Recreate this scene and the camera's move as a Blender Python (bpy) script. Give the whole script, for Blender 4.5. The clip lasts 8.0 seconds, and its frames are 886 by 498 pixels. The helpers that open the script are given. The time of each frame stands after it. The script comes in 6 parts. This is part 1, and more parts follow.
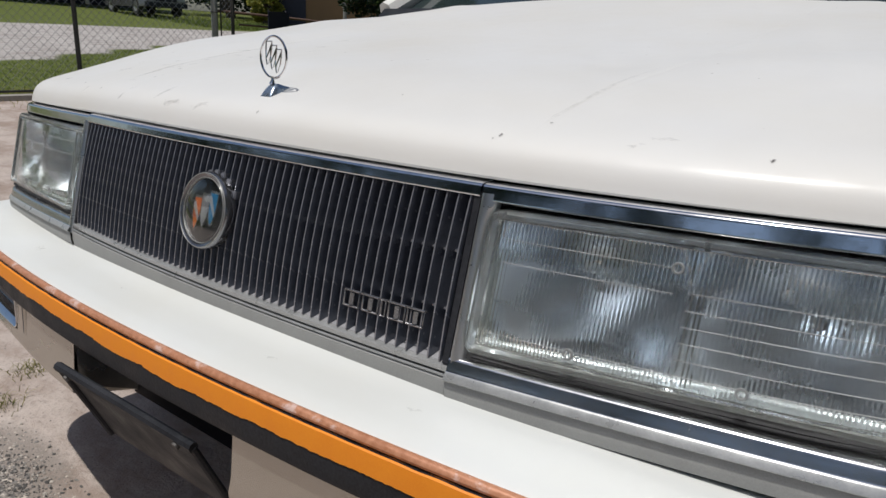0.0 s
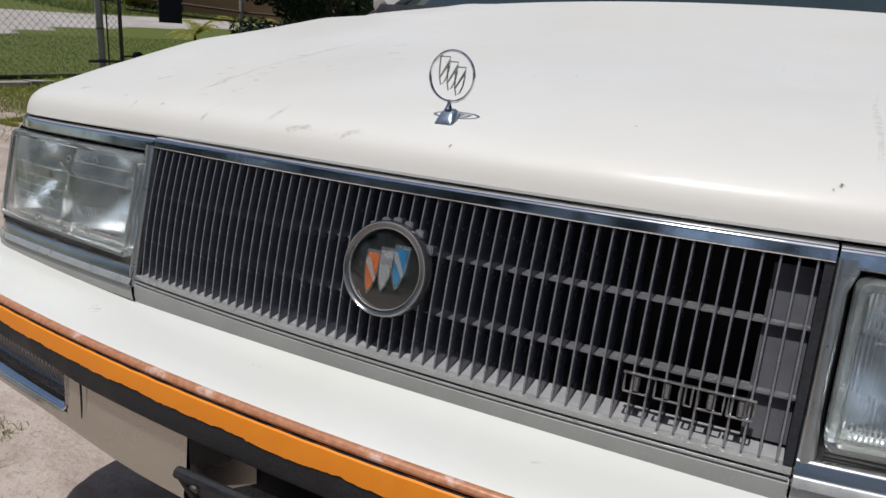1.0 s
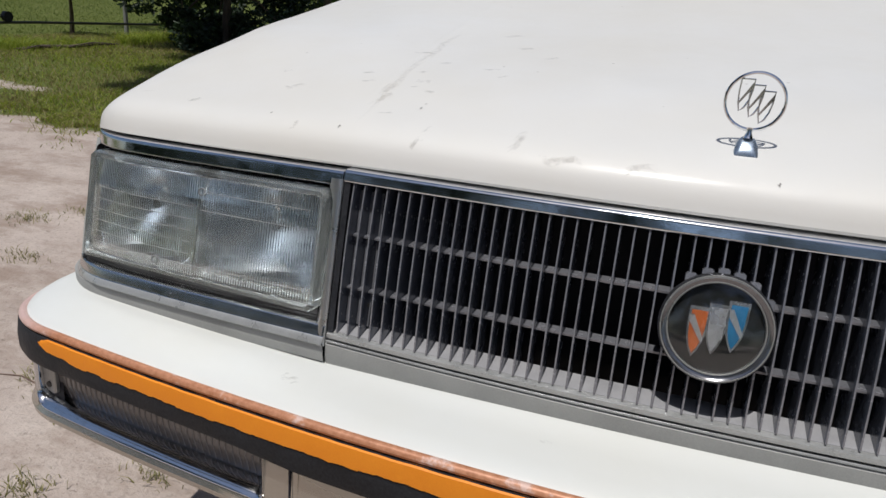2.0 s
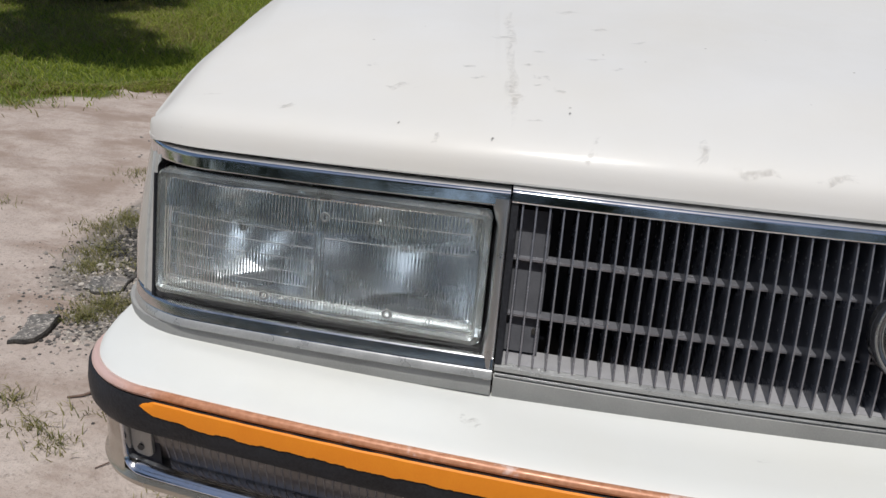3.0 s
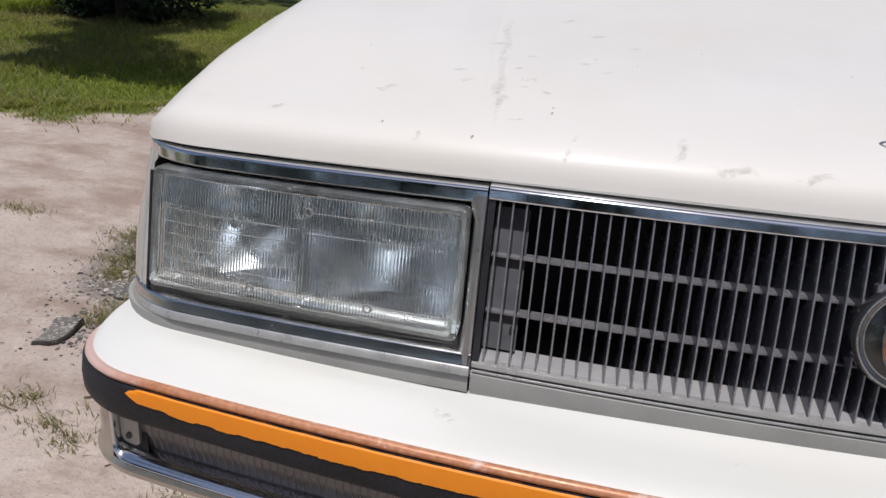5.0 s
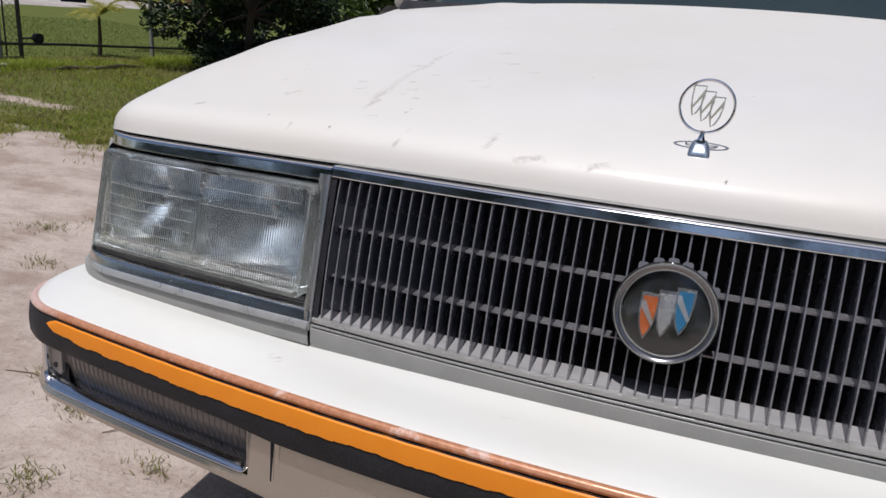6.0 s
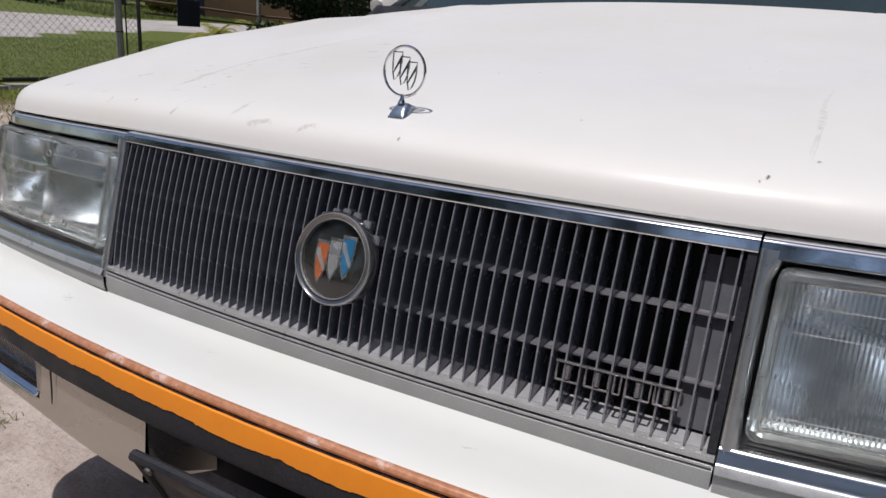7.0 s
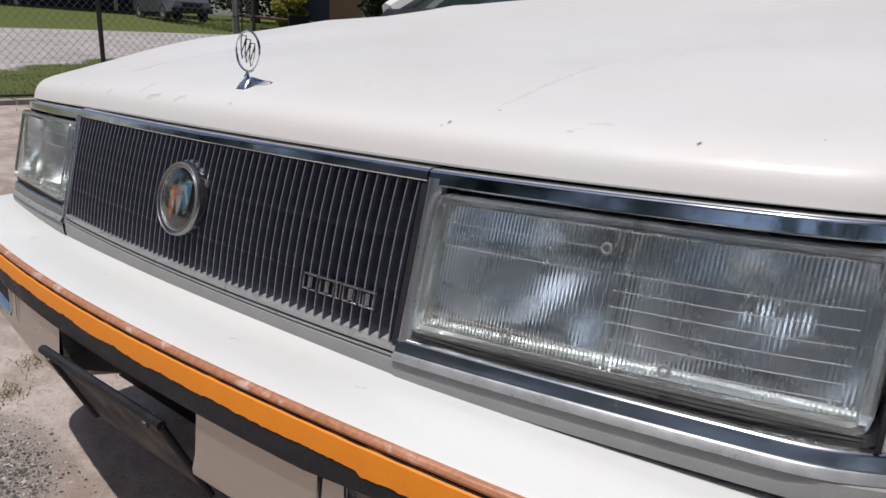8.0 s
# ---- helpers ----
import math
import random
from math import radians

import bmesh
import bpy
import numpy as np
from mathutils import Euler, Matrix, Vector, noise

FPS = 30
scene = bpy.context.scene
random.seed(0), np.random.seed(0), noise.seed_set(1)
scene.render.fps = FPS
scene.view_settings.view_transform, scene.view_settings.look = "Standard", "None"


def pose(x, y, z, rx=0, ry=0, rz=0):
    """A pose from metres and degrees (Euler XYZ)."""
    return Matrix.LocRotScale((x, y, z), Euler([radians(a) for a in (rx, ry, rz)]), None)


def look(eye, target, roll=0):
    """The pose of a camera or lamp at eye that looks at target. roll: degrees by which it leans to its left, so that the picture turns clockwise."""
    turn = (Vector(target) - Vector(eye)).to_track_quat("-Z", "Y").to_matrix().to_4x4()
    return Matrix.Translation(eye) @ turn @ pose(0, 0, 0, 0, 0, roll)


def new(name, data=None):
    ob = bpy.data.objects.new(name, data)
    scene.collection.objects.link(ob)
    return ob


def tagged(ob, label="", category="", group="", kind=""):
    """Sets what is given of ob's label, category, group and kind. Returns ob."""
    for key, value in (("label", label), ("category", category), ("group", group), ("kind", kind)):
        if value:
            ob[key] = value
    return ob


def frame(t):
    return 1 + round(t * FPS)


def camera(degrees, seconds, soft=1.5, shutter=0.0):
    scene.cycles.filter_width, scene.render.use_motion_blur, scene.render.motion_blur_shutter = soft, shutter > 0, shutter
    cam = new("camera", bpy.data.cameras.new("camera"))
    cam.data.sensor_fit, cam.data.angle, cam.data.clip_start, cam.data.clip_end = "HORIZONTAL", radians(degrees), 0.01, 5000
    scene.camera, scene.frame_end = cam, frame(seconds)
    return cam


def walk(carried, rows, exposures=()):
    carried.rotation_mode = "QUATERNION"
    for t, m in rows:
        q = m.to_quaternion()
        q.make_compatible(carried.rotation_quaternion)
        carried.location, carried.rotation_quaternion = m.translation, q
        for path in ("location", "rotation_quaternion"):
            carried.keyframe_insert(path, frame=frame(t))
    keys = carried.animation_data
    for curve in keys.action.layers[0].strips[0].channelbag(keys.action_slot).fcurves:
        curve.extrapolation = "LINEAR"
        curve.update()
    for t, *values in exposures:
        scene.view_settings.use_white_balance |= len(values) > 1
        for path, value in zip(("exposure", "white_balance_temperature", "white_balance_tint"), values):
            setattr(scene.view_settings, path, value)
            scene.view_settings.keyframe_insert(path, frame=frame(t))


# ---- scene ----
# the camera and its way past the front of the car
cam = camera(66.3, 8.0)
PATH = [
    (0, (0.7249, 0.1109, 0.953), (-0.4258, 1.6274, 0.3396), 3.56),
    (0.5, (0.5139, 0.0801, 0.9521), (-0.4979, 1.6926, 0.3388), 4.18),
    (1, (0.3257, 0.0372, 0.9537), (-0.5435, 1.7298, 0.3376), 4.89),
    (1.5, (0.0995, -0.0154, 0.9584), (-0.6255, 1.7381, 0.3261), 5.39),
    (2.8, (-0.3595, -0.0036, 1.0068), (-0.5952, 1.8007, 0.1767), 5.54),
    (3, (-0.4266, -0.0015, 1.0074), (-0.5802, 1.8114, 0.1768), 5.99),
    (3.5, (-0.6379, -0.0004, 0.9849), (-0.5535, 1.8048, 0.128), 6.52),
    (4, (-0.7956, 0.0426, 1.0013), (-0.5461, 1.8331, 0.1458), 6.68),
    (4.5, (-0.5621, -0.0032, 0.9907), (-0.5607, 1.8048, 0.1355), 6.27),
    (4.7, (-0.4814, 0.0033, 1.0022), (-0.5765, 1.8134, 0.1568), 6.0),
    (5.8, (-0.0811, -0.064, 0.9435), (-0.7014, 1.7434, 0.3533), 5.7),
    (6, (-0.0337, -0.0591, 0.9629), (-0.6436, 1.7365, 0.3274), 5.91),
    (6.5, (0.1778, -0.0049, 0.9496), (-0.5927, 1.738, 0.3425), 5.7),
    (7, (0.3978, 0.0591, 0.9511), (-0.5201, 1.728, 0.3412), 4.89),
    (7.5, (0.5869, 0.086, 0.9514), (-0.4767, 1.6663, 0.342), 4.07),
    (8, (0.7983, 0.1385, 0.9442), (-0.4065, 1.615, 0.337), 3.23),
]
# the clip's camera warms its picture a little half-way
TONE = [(0.0, -0.34, 6380, 10), (3.2, -0.34, 6380, 10), (4.0, -0.29, 6480, 14), (6.0, -0.25, 6350, 14), (8.0, -0.28, 6350, 14)]
walk(cam, [(t, look(eye, target, roll)) for t, eye, target, roll in PATH], TONE)

# ---- light ----
SUN_TILT = 18.0   # degrees from overhead, towards the front of the car
world = bpy.data.worlds.new("sky")
scene.world = world
world.use_nodes = True
wn = world.node_tree
sky = wn.nodes.new("ShaderNodeTexSky")
sky.sky_type = "NISHITA"
sky.sun_disc = False
sky.sun_elevation = radians(90 - SUN_TILT)
sky.sun_rotation = radians(180)
sky.air_density, sky.dust_density, sky.ozone_density = 1.0, 1.5, 1.0
wn.links.new(sky.outputs[0], wn.nodes["Background"].inputs[0])
wn.nodes["Background"].inputs[1].default_value = 0.10
sun_data = bpy.data.lights.new("sun", "SUN")
sun_data.energy, sun_data.angle, sun_data.color = 4.2, radians(0.5), (1.0, 0.96, 0.9)
sun = new("sun", sun_data)
sun.matrix_world = look((-1.2, -20 * math.sin(radians(SUN_TILT)), 20 * math.cos(radians(SUN_TILT))), (0, 0, 0))


# ---- materials ----
def node_mat(name):
    m = bpy.data.materials.new(name)
    m.use_nodes = True
    return m, m.node_tree.nodes, m.node_tree.links, m.node_tree.nodes["Principled BSDF"]


def coords(nodes, links, scale=1.0, stretch=(1, 1, 1)):
    tc = nodes.new("ShaderNodeTexCoord")
    mp = nodes.new("ShaderNodeMapping")
    mp.inputs["Scale"].default_value = [scale * s for s in stretch]
    links.new(tc.outputs["Object"], mp.inputs[0])
    return mp.outputs[0]


def noise_node(nodes, links, vec, scale, detail=4, rough=0.55):
    n = nodes.new("ShaderNodeTexNoise")
    n.inputs["Scale"].default_value, n.inputs["Detail"].default_value, n.inputs["Roughness"].default_value = scale, detail, rough
    links.new(vec, n.inputs["Vector"])
    return n.outputs["Fac"]


def ramp(nodes, links, fac, stops):
    r = nodes.new("ShaderNodeValToRGB")
    while len(r.color_ramp.elements) < len(stops):
        r.color_ramp.elements.new(0.5)
    for e, (p, c) in zip(r.color_ramp.elements, stops):
        e.position, e.color = p, (*c, 1) if len(c) == 3 else c
    links.new(fac, r.inputs[0])
    return r.outputs[0]


def mix(nodes, links, fac, a, b, mode="MIX"):
    n = nodes.new("ShaderNodeMix")
    n.data_type, n.blend_type = "RGBA", mode
    for sock, v in ((n.inputs[0], fac), (n.inputs[6], a), (n.inputs[7], b)):
        if isinstance(v, (float, int)):
            sock.default_value = v
        elif isinstance(v, tuple):
            sock.default_value = (*v, 1)
        else:
            links.new(v, sock)
    return n.outputs[2]


def bump(nodes, links, height, bsdf, strength=0.2, dist=0.002):
    b = nodes.new("ShaderNodeBump")
    b.inputs["Strength"].default_value, b.inputs["Distance"].default_value = strength, dist
    links.new(height, b.inputs["Height"])
    links.new(b.outputs[0], bsdf.inputs["Normal"])


def surface(name, lo, hi, rough=(0.4, 0.6), metal=0.0, scale=30.0, fine=400.0, bumpy=0.1, bump_dist=0.001, coat=0.0, coarse_mix=0.6, stretch=(1, 1, 1)):
    """Two-scale mottled surface: colour lo..hi, roughness range, fine relief."""
    m, N, L, b = node_mat(name)
    v = coords(N, L, 1.0, stretch)
    n1, n2 = noise_node(N, L, v, scale), noise_node(N, L, v, fine, 2)
    f = mix(N, L, 1 - coarse_mix, n1, n2)
    L.new(ramp(N, L, f, [(0.3, lo), (0.7, hi)]), b.inputs["Base Color"])
    r = ramp(N, L, n1, [(0.3, (rough[0],) * 3), (0.7, (rough[1],) * 3)])
    L.new(r, b.inputs["Roughness"])
    b.inputs["Metallic"].default_value = metal
    b.inputs["Coat Weight"].default_value = coat
    b.inputs["Coat Roughness"].default_value = 0.12
    if bumpy:
        bump(N, L, n2, b, bumpy, bump_dist)
    return m


def paint_white(name, dirt=0.5, base=(0.74, 0.73, 0.70)):
    """Old single-stage white paint: faint yellowing, grime specks and dull patches."""
    m, N, L, b = node_mat(name)
    v = coords(N, L)
    big, mid, fine = noise_node(N, L, v, 3.0, 5, 0.6), noise_node(N, L, v, 22, 6, 0.7), noise_node(N, L, v, 260, 3)
    c = mix(N, L, ramp(N, L, big, [(0.35, (0, 0, 0)), (0.75, (1, 1, 1))]), base, (base[0] * 0.97, base[1] * 0.95, base[2] * 0.91))
    vs = coords(N, L, 1.0, (10, 34, 10))
    sm = noise_node(N, L, vs, 1.0, 6, 0.72)
    smear = ramp(N, L, sm, [(0.66, (0, 0, 0)), (0.80, (dirt, dirt, dirt))])
    keep = ramp(N, L, big, [(0.45, (0, 0, 0)), (0.62, (1, 1, 1))])
    sfac = mix(N, L, 1.0, smear, keep, "MULTIPLY")
    c = mix(N, L, sfac, c, (0.42, 0.40, 0.37))
    vo = N.new("ShaderNodeTexVoronoi")
    vo.inputs["Scale"].default_value = 26
    L.new(v, vo.inputs["Vector"])
    spk = ramp(N, L, vo.outputs["Distance"], [(0.035, (dirt, dirt, dirt)), (0.06, (0, 0, 0))])
    sel = ramp(N, L, mid, [(0.56, (0, 0, 0)), (0.60, (1, 1, 1))])
    c = mix(N, L, mix(N, L, 1.0, spk, sel, "MULTIPLY"), c, (0.22, 0.2, 0.18))
    L.new(c, b.inputs["Base Color"])
    L.new(ramp(N, L, mid, [(0.3, (0.46,) * 3), (0.7, (0.62,) * 3)]), b.inputs["Roughness"])
    b.inputs["Coat Weight"].default_value = 0.22
    b.inputs["Coat Roughness"].default_value = 0.20
    bump(N, L, mix(N, L, 0.5, fine, big), b, 0.05, 0.002)
    return m


def chrome_mat(name, tint=(0.62, 0.63, 0.65), rough=(0.06, 0.2), pit=0.5):
    m, N, L, b = node_mat(name)
    v = coords(N, L)
    n1, n2 = noise_node(N, L, v, 40, 6, 0.7), noise_node(N, L, v, 500, 3)
    worn = ramp(N, L, n1, [(0.52, (0, 0, 0)), (0.72, (pit, pit, pit))])
    L.new(mix(N, L, worn, tint, (0.45, 0.44, 0.42)), b.inputs["Base Color"])
    L.new(ramp(N, L, n1, [(0.35, (rough[0],) * 3), (0.75, (rough[1],) * 3)]), b.inputs["Roughness"])
    b.inputs["Metallic"].default_value = 1.0
    bump(N, L, n2, b, 0.03, 0.0006)
    return m


def glass_mat(name, tint=(1, 1, 1), rough=0.02, ior=1.45, spread=0.10, haze=0.0):
    m, N, L, b = node_mat(name)
    v = coords(N, L)
    L.new(ramp(N, L, noise_node(N, L, v, 30, 5, 0.7), [(0.4, (rough,) * 3), (0.75, (rough + spread,) * 3)]), b.inputs["Roughness"])
    b.inputs["Base Color"].default_value = (*tint, 1)
    b.inputs["Transmission Weight"].default_value = 1.0 - haze
    b.inputs["IOR"].default_value = ior
    return m


WHITE = paint_white("white_paint", 0.75, (0.69, 0.685, 0.665))
WHITE_BUMPER = paint_white("white_bumper_paint", 0.18, (0.655, 0.67, 0.655))
CHROME = chrome_mat("aged_chrome", (0.70, 0.71, 0.73), (0.05, 0.20), 0.5)
LEDGE_CHROME = chrome_mat("ledge_chrome", (0.60, 0.60, 0.605), (0.18, 0.30), 0.25)
POST_CHROME = chrome_mat("dull_post_chrome", (0.56, 0.57, 0.58), (0.26, 0.42), 0.4)
CHROME_CLEAN = chrome_mat("bright_chrome", (0.85, 0.86, 0.87), (0.04, 0.1), 0.2)
BRIGHT_GREY = surface("silver_plastic", (0.30, 0.30, 0.29), (0.42, 0.42, 0.40), (0.22, 0.45), 0.55, 25, 500, 0.05)
MOULD_GREY = surface("grey_moulding", (0.25, 0.25, 0.245), (0.35, 0.35, 0.34), (0.42, 0.60), 0.0, 18, 600, 0.15)
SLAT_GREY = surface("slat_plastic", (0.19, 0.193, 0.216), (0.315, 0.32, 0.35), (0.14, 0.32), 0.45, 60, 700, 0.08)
EMBLEM_BEZEL = surface("dark_chrome_emblem_bezel", (0.16, 0.163, 0.175), (0.25, 0.252, 0.265), (0.10, 0.22), 0.85, 60, 500, 0.04, 0.001, 0.5)
# slat plastic darkened for the sides: shade between the slats put into colour
SLAT_SHADE = surface("slat_side_shade", (0.086, 0.096, 0.122), (0.144, 0.158, 0.196), (0.16, 0.30), 0.22, 60, 700, 0.08)
BADGE_CHROME = surface("dull_badge_chrome", (0.22, 0.22, 0.23), (0.36, 0.36, 0.37), (0.16, 0.3), 0.8, 90, 600, 0.2)
MOULD_BRIGHT = surface("satin_grey_lip", (0.34, 0.345, 0.34), (0.47, 0.475, 0.47), (0.24, 0.42), 0.45, 40, 500, 0.08)
FOOT_CHROME = surface("ornament_foot_chrome", (0.24, 0.30, 0.38), (0.34, 0.40, 0.48), (0.22, 0.34), 0.75, 60, 400, 0.03)
ORNAMENT = chrome_mat("ornament_chrome", (0.80, 0.81, 0.83), (0.06, 0.14), 0.2)
SHELF_GREY = surface("grille_shelf_plastic", (0.25, 0.25, 0.265), (0.34, 0.34, 0.355), (0.45, 0.65), 0.0, 50, 700, 0.1)
PANEL_GREY = surface("grille_panel_plastic", (0.085, 0.088, 0.10), (0.13, 0.134, 0.15), (0.45, 0.65), 0.0, 40, 700, 0.1)
BLACK_RUBBER = surface("black_rubber", (0.007, 0.0076, 0.010), (0.034, 0.036, 0.042), (0.38, 0.72), 0.0, 17, 300, 0.25, 0.002)
BLACK_RUBBER.node_tree.nodes["Principled BSDF"].inputs["Specular IOR Level"].default_value = 0.22
# bluish near-black for gaps and recesses: their shade is in the colour
BLACK_DARK = surface("recess_shade_black", (0.006, 0.0065, 0.012), (0.011, 0.012, 0.022), (0.6, 0.8), 0.0, 12, 200, 0.1)
SEAL_BLACK = surface("lamp_seal_black", (0.004, 0.004, 0.005), (0.012, 0.012, 0.014), (0.5, 0.75), 0.0, 40, 300, 0.1)
SEAL_BLACK.node_tree.nodes["Principled BSDF"].inputs["Specular IOR Level"].default_value = 0.2
EMBLEM_FACE = surface("emblem_face_black", (0.008, 0.0085, 0.009), (0.014, 0.0145, 0.015), (0.45, 0.6), 0.0, 40, 400, 0.03)
EMBLEM_FACE.node_tree.nodes["Principled BSDF"].inputs["Specular IOR Level"].default_value = 0.12
ORANGE = surface("orange_tape_paint", (0.80, 0.24, 0.006), (0.86, 0.29, 0.012), (0.5, 0.65), 0.0, 40, 500, 0.2)
SATIN_BEIGE = surface("brushed_bumper_skin", (0.46, 0.43, 0.38), (0.58, 0.55, 0.49), (0.20, 0.36), 0.85, 8, 350, 0.08, 0.001, 0.0, 0.8, (0.3, 1, 1))
DOME = glass_mat("emblem_cover_glass", (0.90, 0.92, 0.92), 0.0, 1.45, 0.02)
CLEAR = glass_mat("lamp_glass", (0.95, 0.965, 0.95), 0.02)


def frosted_rim():
    m, N, L, b = node_mat("frosted_glass_rim")
    n = noise_node(N, L, coords(N, L), 60, 4)
    L.new(ramp(N, L, n, [(0.35, (0.74, 0.78, 0.76)), (0.7, (0.86, 0.89, 0.87))]), b.inputs["Base Color"])
    L.new(ramp(N, L, n, [(0.35, (0.06,) * 3), (0.7, (0.22,) * 3)]), b.inputs["Roughness"])
    b.inputs["Transmission Weight"].default_value = 0.92
    return m


RIM_GLASS = frosted_rim()
LAMP_PANE = glass_mat("weathered_lamp_glass", (0.93, 0.945, 0.925), 0.035, 1.45, 0.10, 0.012)
REFLECTOR = surface("lamp_reflector", (0.49, 0.525, 0.58), (0.65, 0.69, 0.74), (0.20, 0.33), 0.97, 12, 200, 0.05)
LENS_EDGE = surface("clear_lens_edge", (0.40, 0.41, 0.40), (0.52, 0.53, 0.52), (0.1, 0.2), 0.2, 30, 200, 0.05, 0.001, 0.5)
LAMP_WALL = surface("lamp_wall_grey", (0.05, 0.053, 0.054), (0.09, 0.094, 0.095), (0.3, 0.5), 0.2, 30, 400, 0.05)
LAMP_GREY = surface("lamp_housing", (0.20, 0.21, 0.21), (0.30, 0.31, 0.31), (0.3, 0.5), 0.3, 30, 400, 0.05)
CORNER_LENS = surface("corner_lamp_lens", (0.32, 0.33, 0.305), (0.43, 0.44, 0.41), (0.12, 0.25), 0.0, 16, 250, 0.08, 0.001, 0.5, 0.8, (1, 1, 0.25))
TURN_RIB = surface("turn_lamp_rib", (0.20, 0.18, 0.17), (0.28, 0.255, 0.24), (0.2, 0.35), 0.0, 30, 250, 0.05, 0.001, 0.3)
SMOKE_LENS = surface("turn_lamp_lens", (0.10, 0.088, 0.082), (0.155, 0.138, 0.13), (0.15, 0.3), 0.0, 30, 250, 0.05, 0.001, 0.4)
RED_ENAMEL = surface("orange_red_enamel", (0.25, 0.062, 0.018), (0.31, 0.08, 0.025), (0.2, 0.3), 0.0, 60, 400, 0.02)
BLUE_ENAMEL = surface("blue_enamel", (0.012, 0.085, 0.18), (0.02, 0.11, 0.22), (0.2, 0.3), 0.0, 60, 400, 0.02)
SILVER_ENAMEL = surface("silver_enamel", (0.20, 0.20, 0.215), (0.28, 0.28, 0.295), (0.25, 0.35), 0.4, 60, 400, 0.02)
WINDSHIELD = surface("dark_window_glass", (0.02, 0.03, 0.03), (0.03, 0.045, 0.045), (0.03, 0.08), 0.0, 5, 90, 0.0)
TYRE = surface("tyre_rubber", (0.018, 0.018, 0.018), (0.035, 0.033, 0.031), (0.7, 0.85), 0.0, 20, 200, 0.3)
UNDERBODY = surface("underbody", (0.014, 0.013, 0.012), (0.03, 0.027, 0.024), (0.7, 0.9), 0.0, 9, 90, 0.2)
STEEL = surface("galvanised_steel", (0.24, 0.24, 0.235), (0.38, 0.38, 0.37), (0.4, 0.6), 0.3, 20, 200, 0.1)
DARK_STEEL = surface("dark_weathered_steel", (0.045, 0.042, 0.04), (0.09, 0.085, 0.08), (0.5, 0.7), 0.3, 14, 150, 0.2)
RUST_STEEL = surface("rusty_rail", (0.10, 0.06, 0.045), (0.19, 0.12, 0.09), (0.6, 0.85), 0.1, 14, 150, 0.3)
NAVY = surface("navy_sheet", (0.012, 0.014, 0.03), (0.02, 0.022, 0.045), (0.4, 0.6), 0.0, 10, 90, 0.05)
BARK = surface("bark", (0.055, 0.042, 0.032), (0.13, 0.10, 0.075), (0.8, 0.95), 0.0, 12, 60, 0.6, 0.01, 0, 0.6, (1, 1, 0.25))
TWIG = surface("dry_twig", (0.10, 0.062, 0.045), (0.20, 0.14, 0.11), (0.7, 0.9), 0.0, 60, 300, 0.4, 0.002)
HOUSE_WALL = surface("brown_stucco", (0.20, 0.115, 0.055), (0.26, 0.155, 0.08), (0.7, 0.9), 0.0, 1.2, 30, 0.2, 0.01)
ROOF = surface("roof_shingle", (0.08, 0.07, 0.065), (0.14, 0.125, 0.115), (0.8, 0.95), 0.0, 3, 40, 0.4, 0.02)
SUV_PAINT = surface("silver_suv_paint", (0.10, 0.10, 0.098), (0.14, 0.14, 0.135), (0.25, 0.35), 0.4, 2, 60, 0.0, 0.001, 0.6)


def copper_mat():
    """Bare copper-coloured moulding with chipped pale patches of old paint."""
    m, N, L, b = node_mat("copper_moulding")
    v = coords(N, L)
    n1, n2 = noise_node(N, L, v, 26, 5, 0.65), noise_node(N, L, v, 160, 3)
    c = ramp(N, L, n2, [(0.3, (0.40, 0.17, 0.085)), (0.7, (0.56, 0.27, 0.155))])
    chip = ramp(N, L, n1, [(0.56, (0, 0, 0)), (0.63, (0.85, 0.85, 0.85))])
    c = mix(N, L, chip, c, (0.66, 0.49, 0.43))
    x = N.new("ShaderNodeSeparateXYZ")
    L.new(v, x.inputs[0])
    ab = N.new("ShaderNodeMath")
    ab.operation = "ABSOLUTE"
    L.new(x.outputs[0], ab.inputs[0])
    pink = ramp(N, L, ab.outputs[0], [(0.72, (0, 0, 0)), (0.80, (1, 1, 1))])
    c = mix(N, L, pink, c, (0.62, 0.44, 0.40))
    L.new(c, b.inputs["Base Color"])
    L.new(ramp(N, L, n1, [(0.4, (0.32,) * 3), (0.65, (0.6,) * 3)]), b.inputs["Roughness"])
    b.inputs["Metallic"].default_value = 0.15
    bump(N, L, n2, b, 0.2, 0.001)
    return m


COPPER = copper_mat()


def grime_mat(name, tone, cover):
    m, N, L, b = node_mat(name)
    v = coords(N, L)
    b.inputs["Base Color"].default_value = (*tone, 1)
    b.inputs["Roughness"].default_value = 0.8
    n = noise_node(N, L, v, 130, 5, 0.6)
    a = N.new("ShaderNodeAttribute")
    a.attribute_name = "cover"
    L.new(mix(N, L, 1.0, ramp(N, L, n, [(0.38, (0, 0, 0)), (0.66, (cover,) * 3)]), a.outputs["Color"], "MULTIPLY"), b.inputs["Alpha"])
    return m


GRIME = grime_mat("grey_grime", (0.42, 0.39, 0.36), 0.30)
# faint tone for the hood folds' painted shading and a smudge there
FOLD_SHADE_SMUDGE = grime_mat("fold_shade_and_smudge", (0.46, 0.42, 0.37), 0.20)
GRIME_DARK = grime_mat("dark_speck", (0.08, 0.07, 0.065), 1.0)


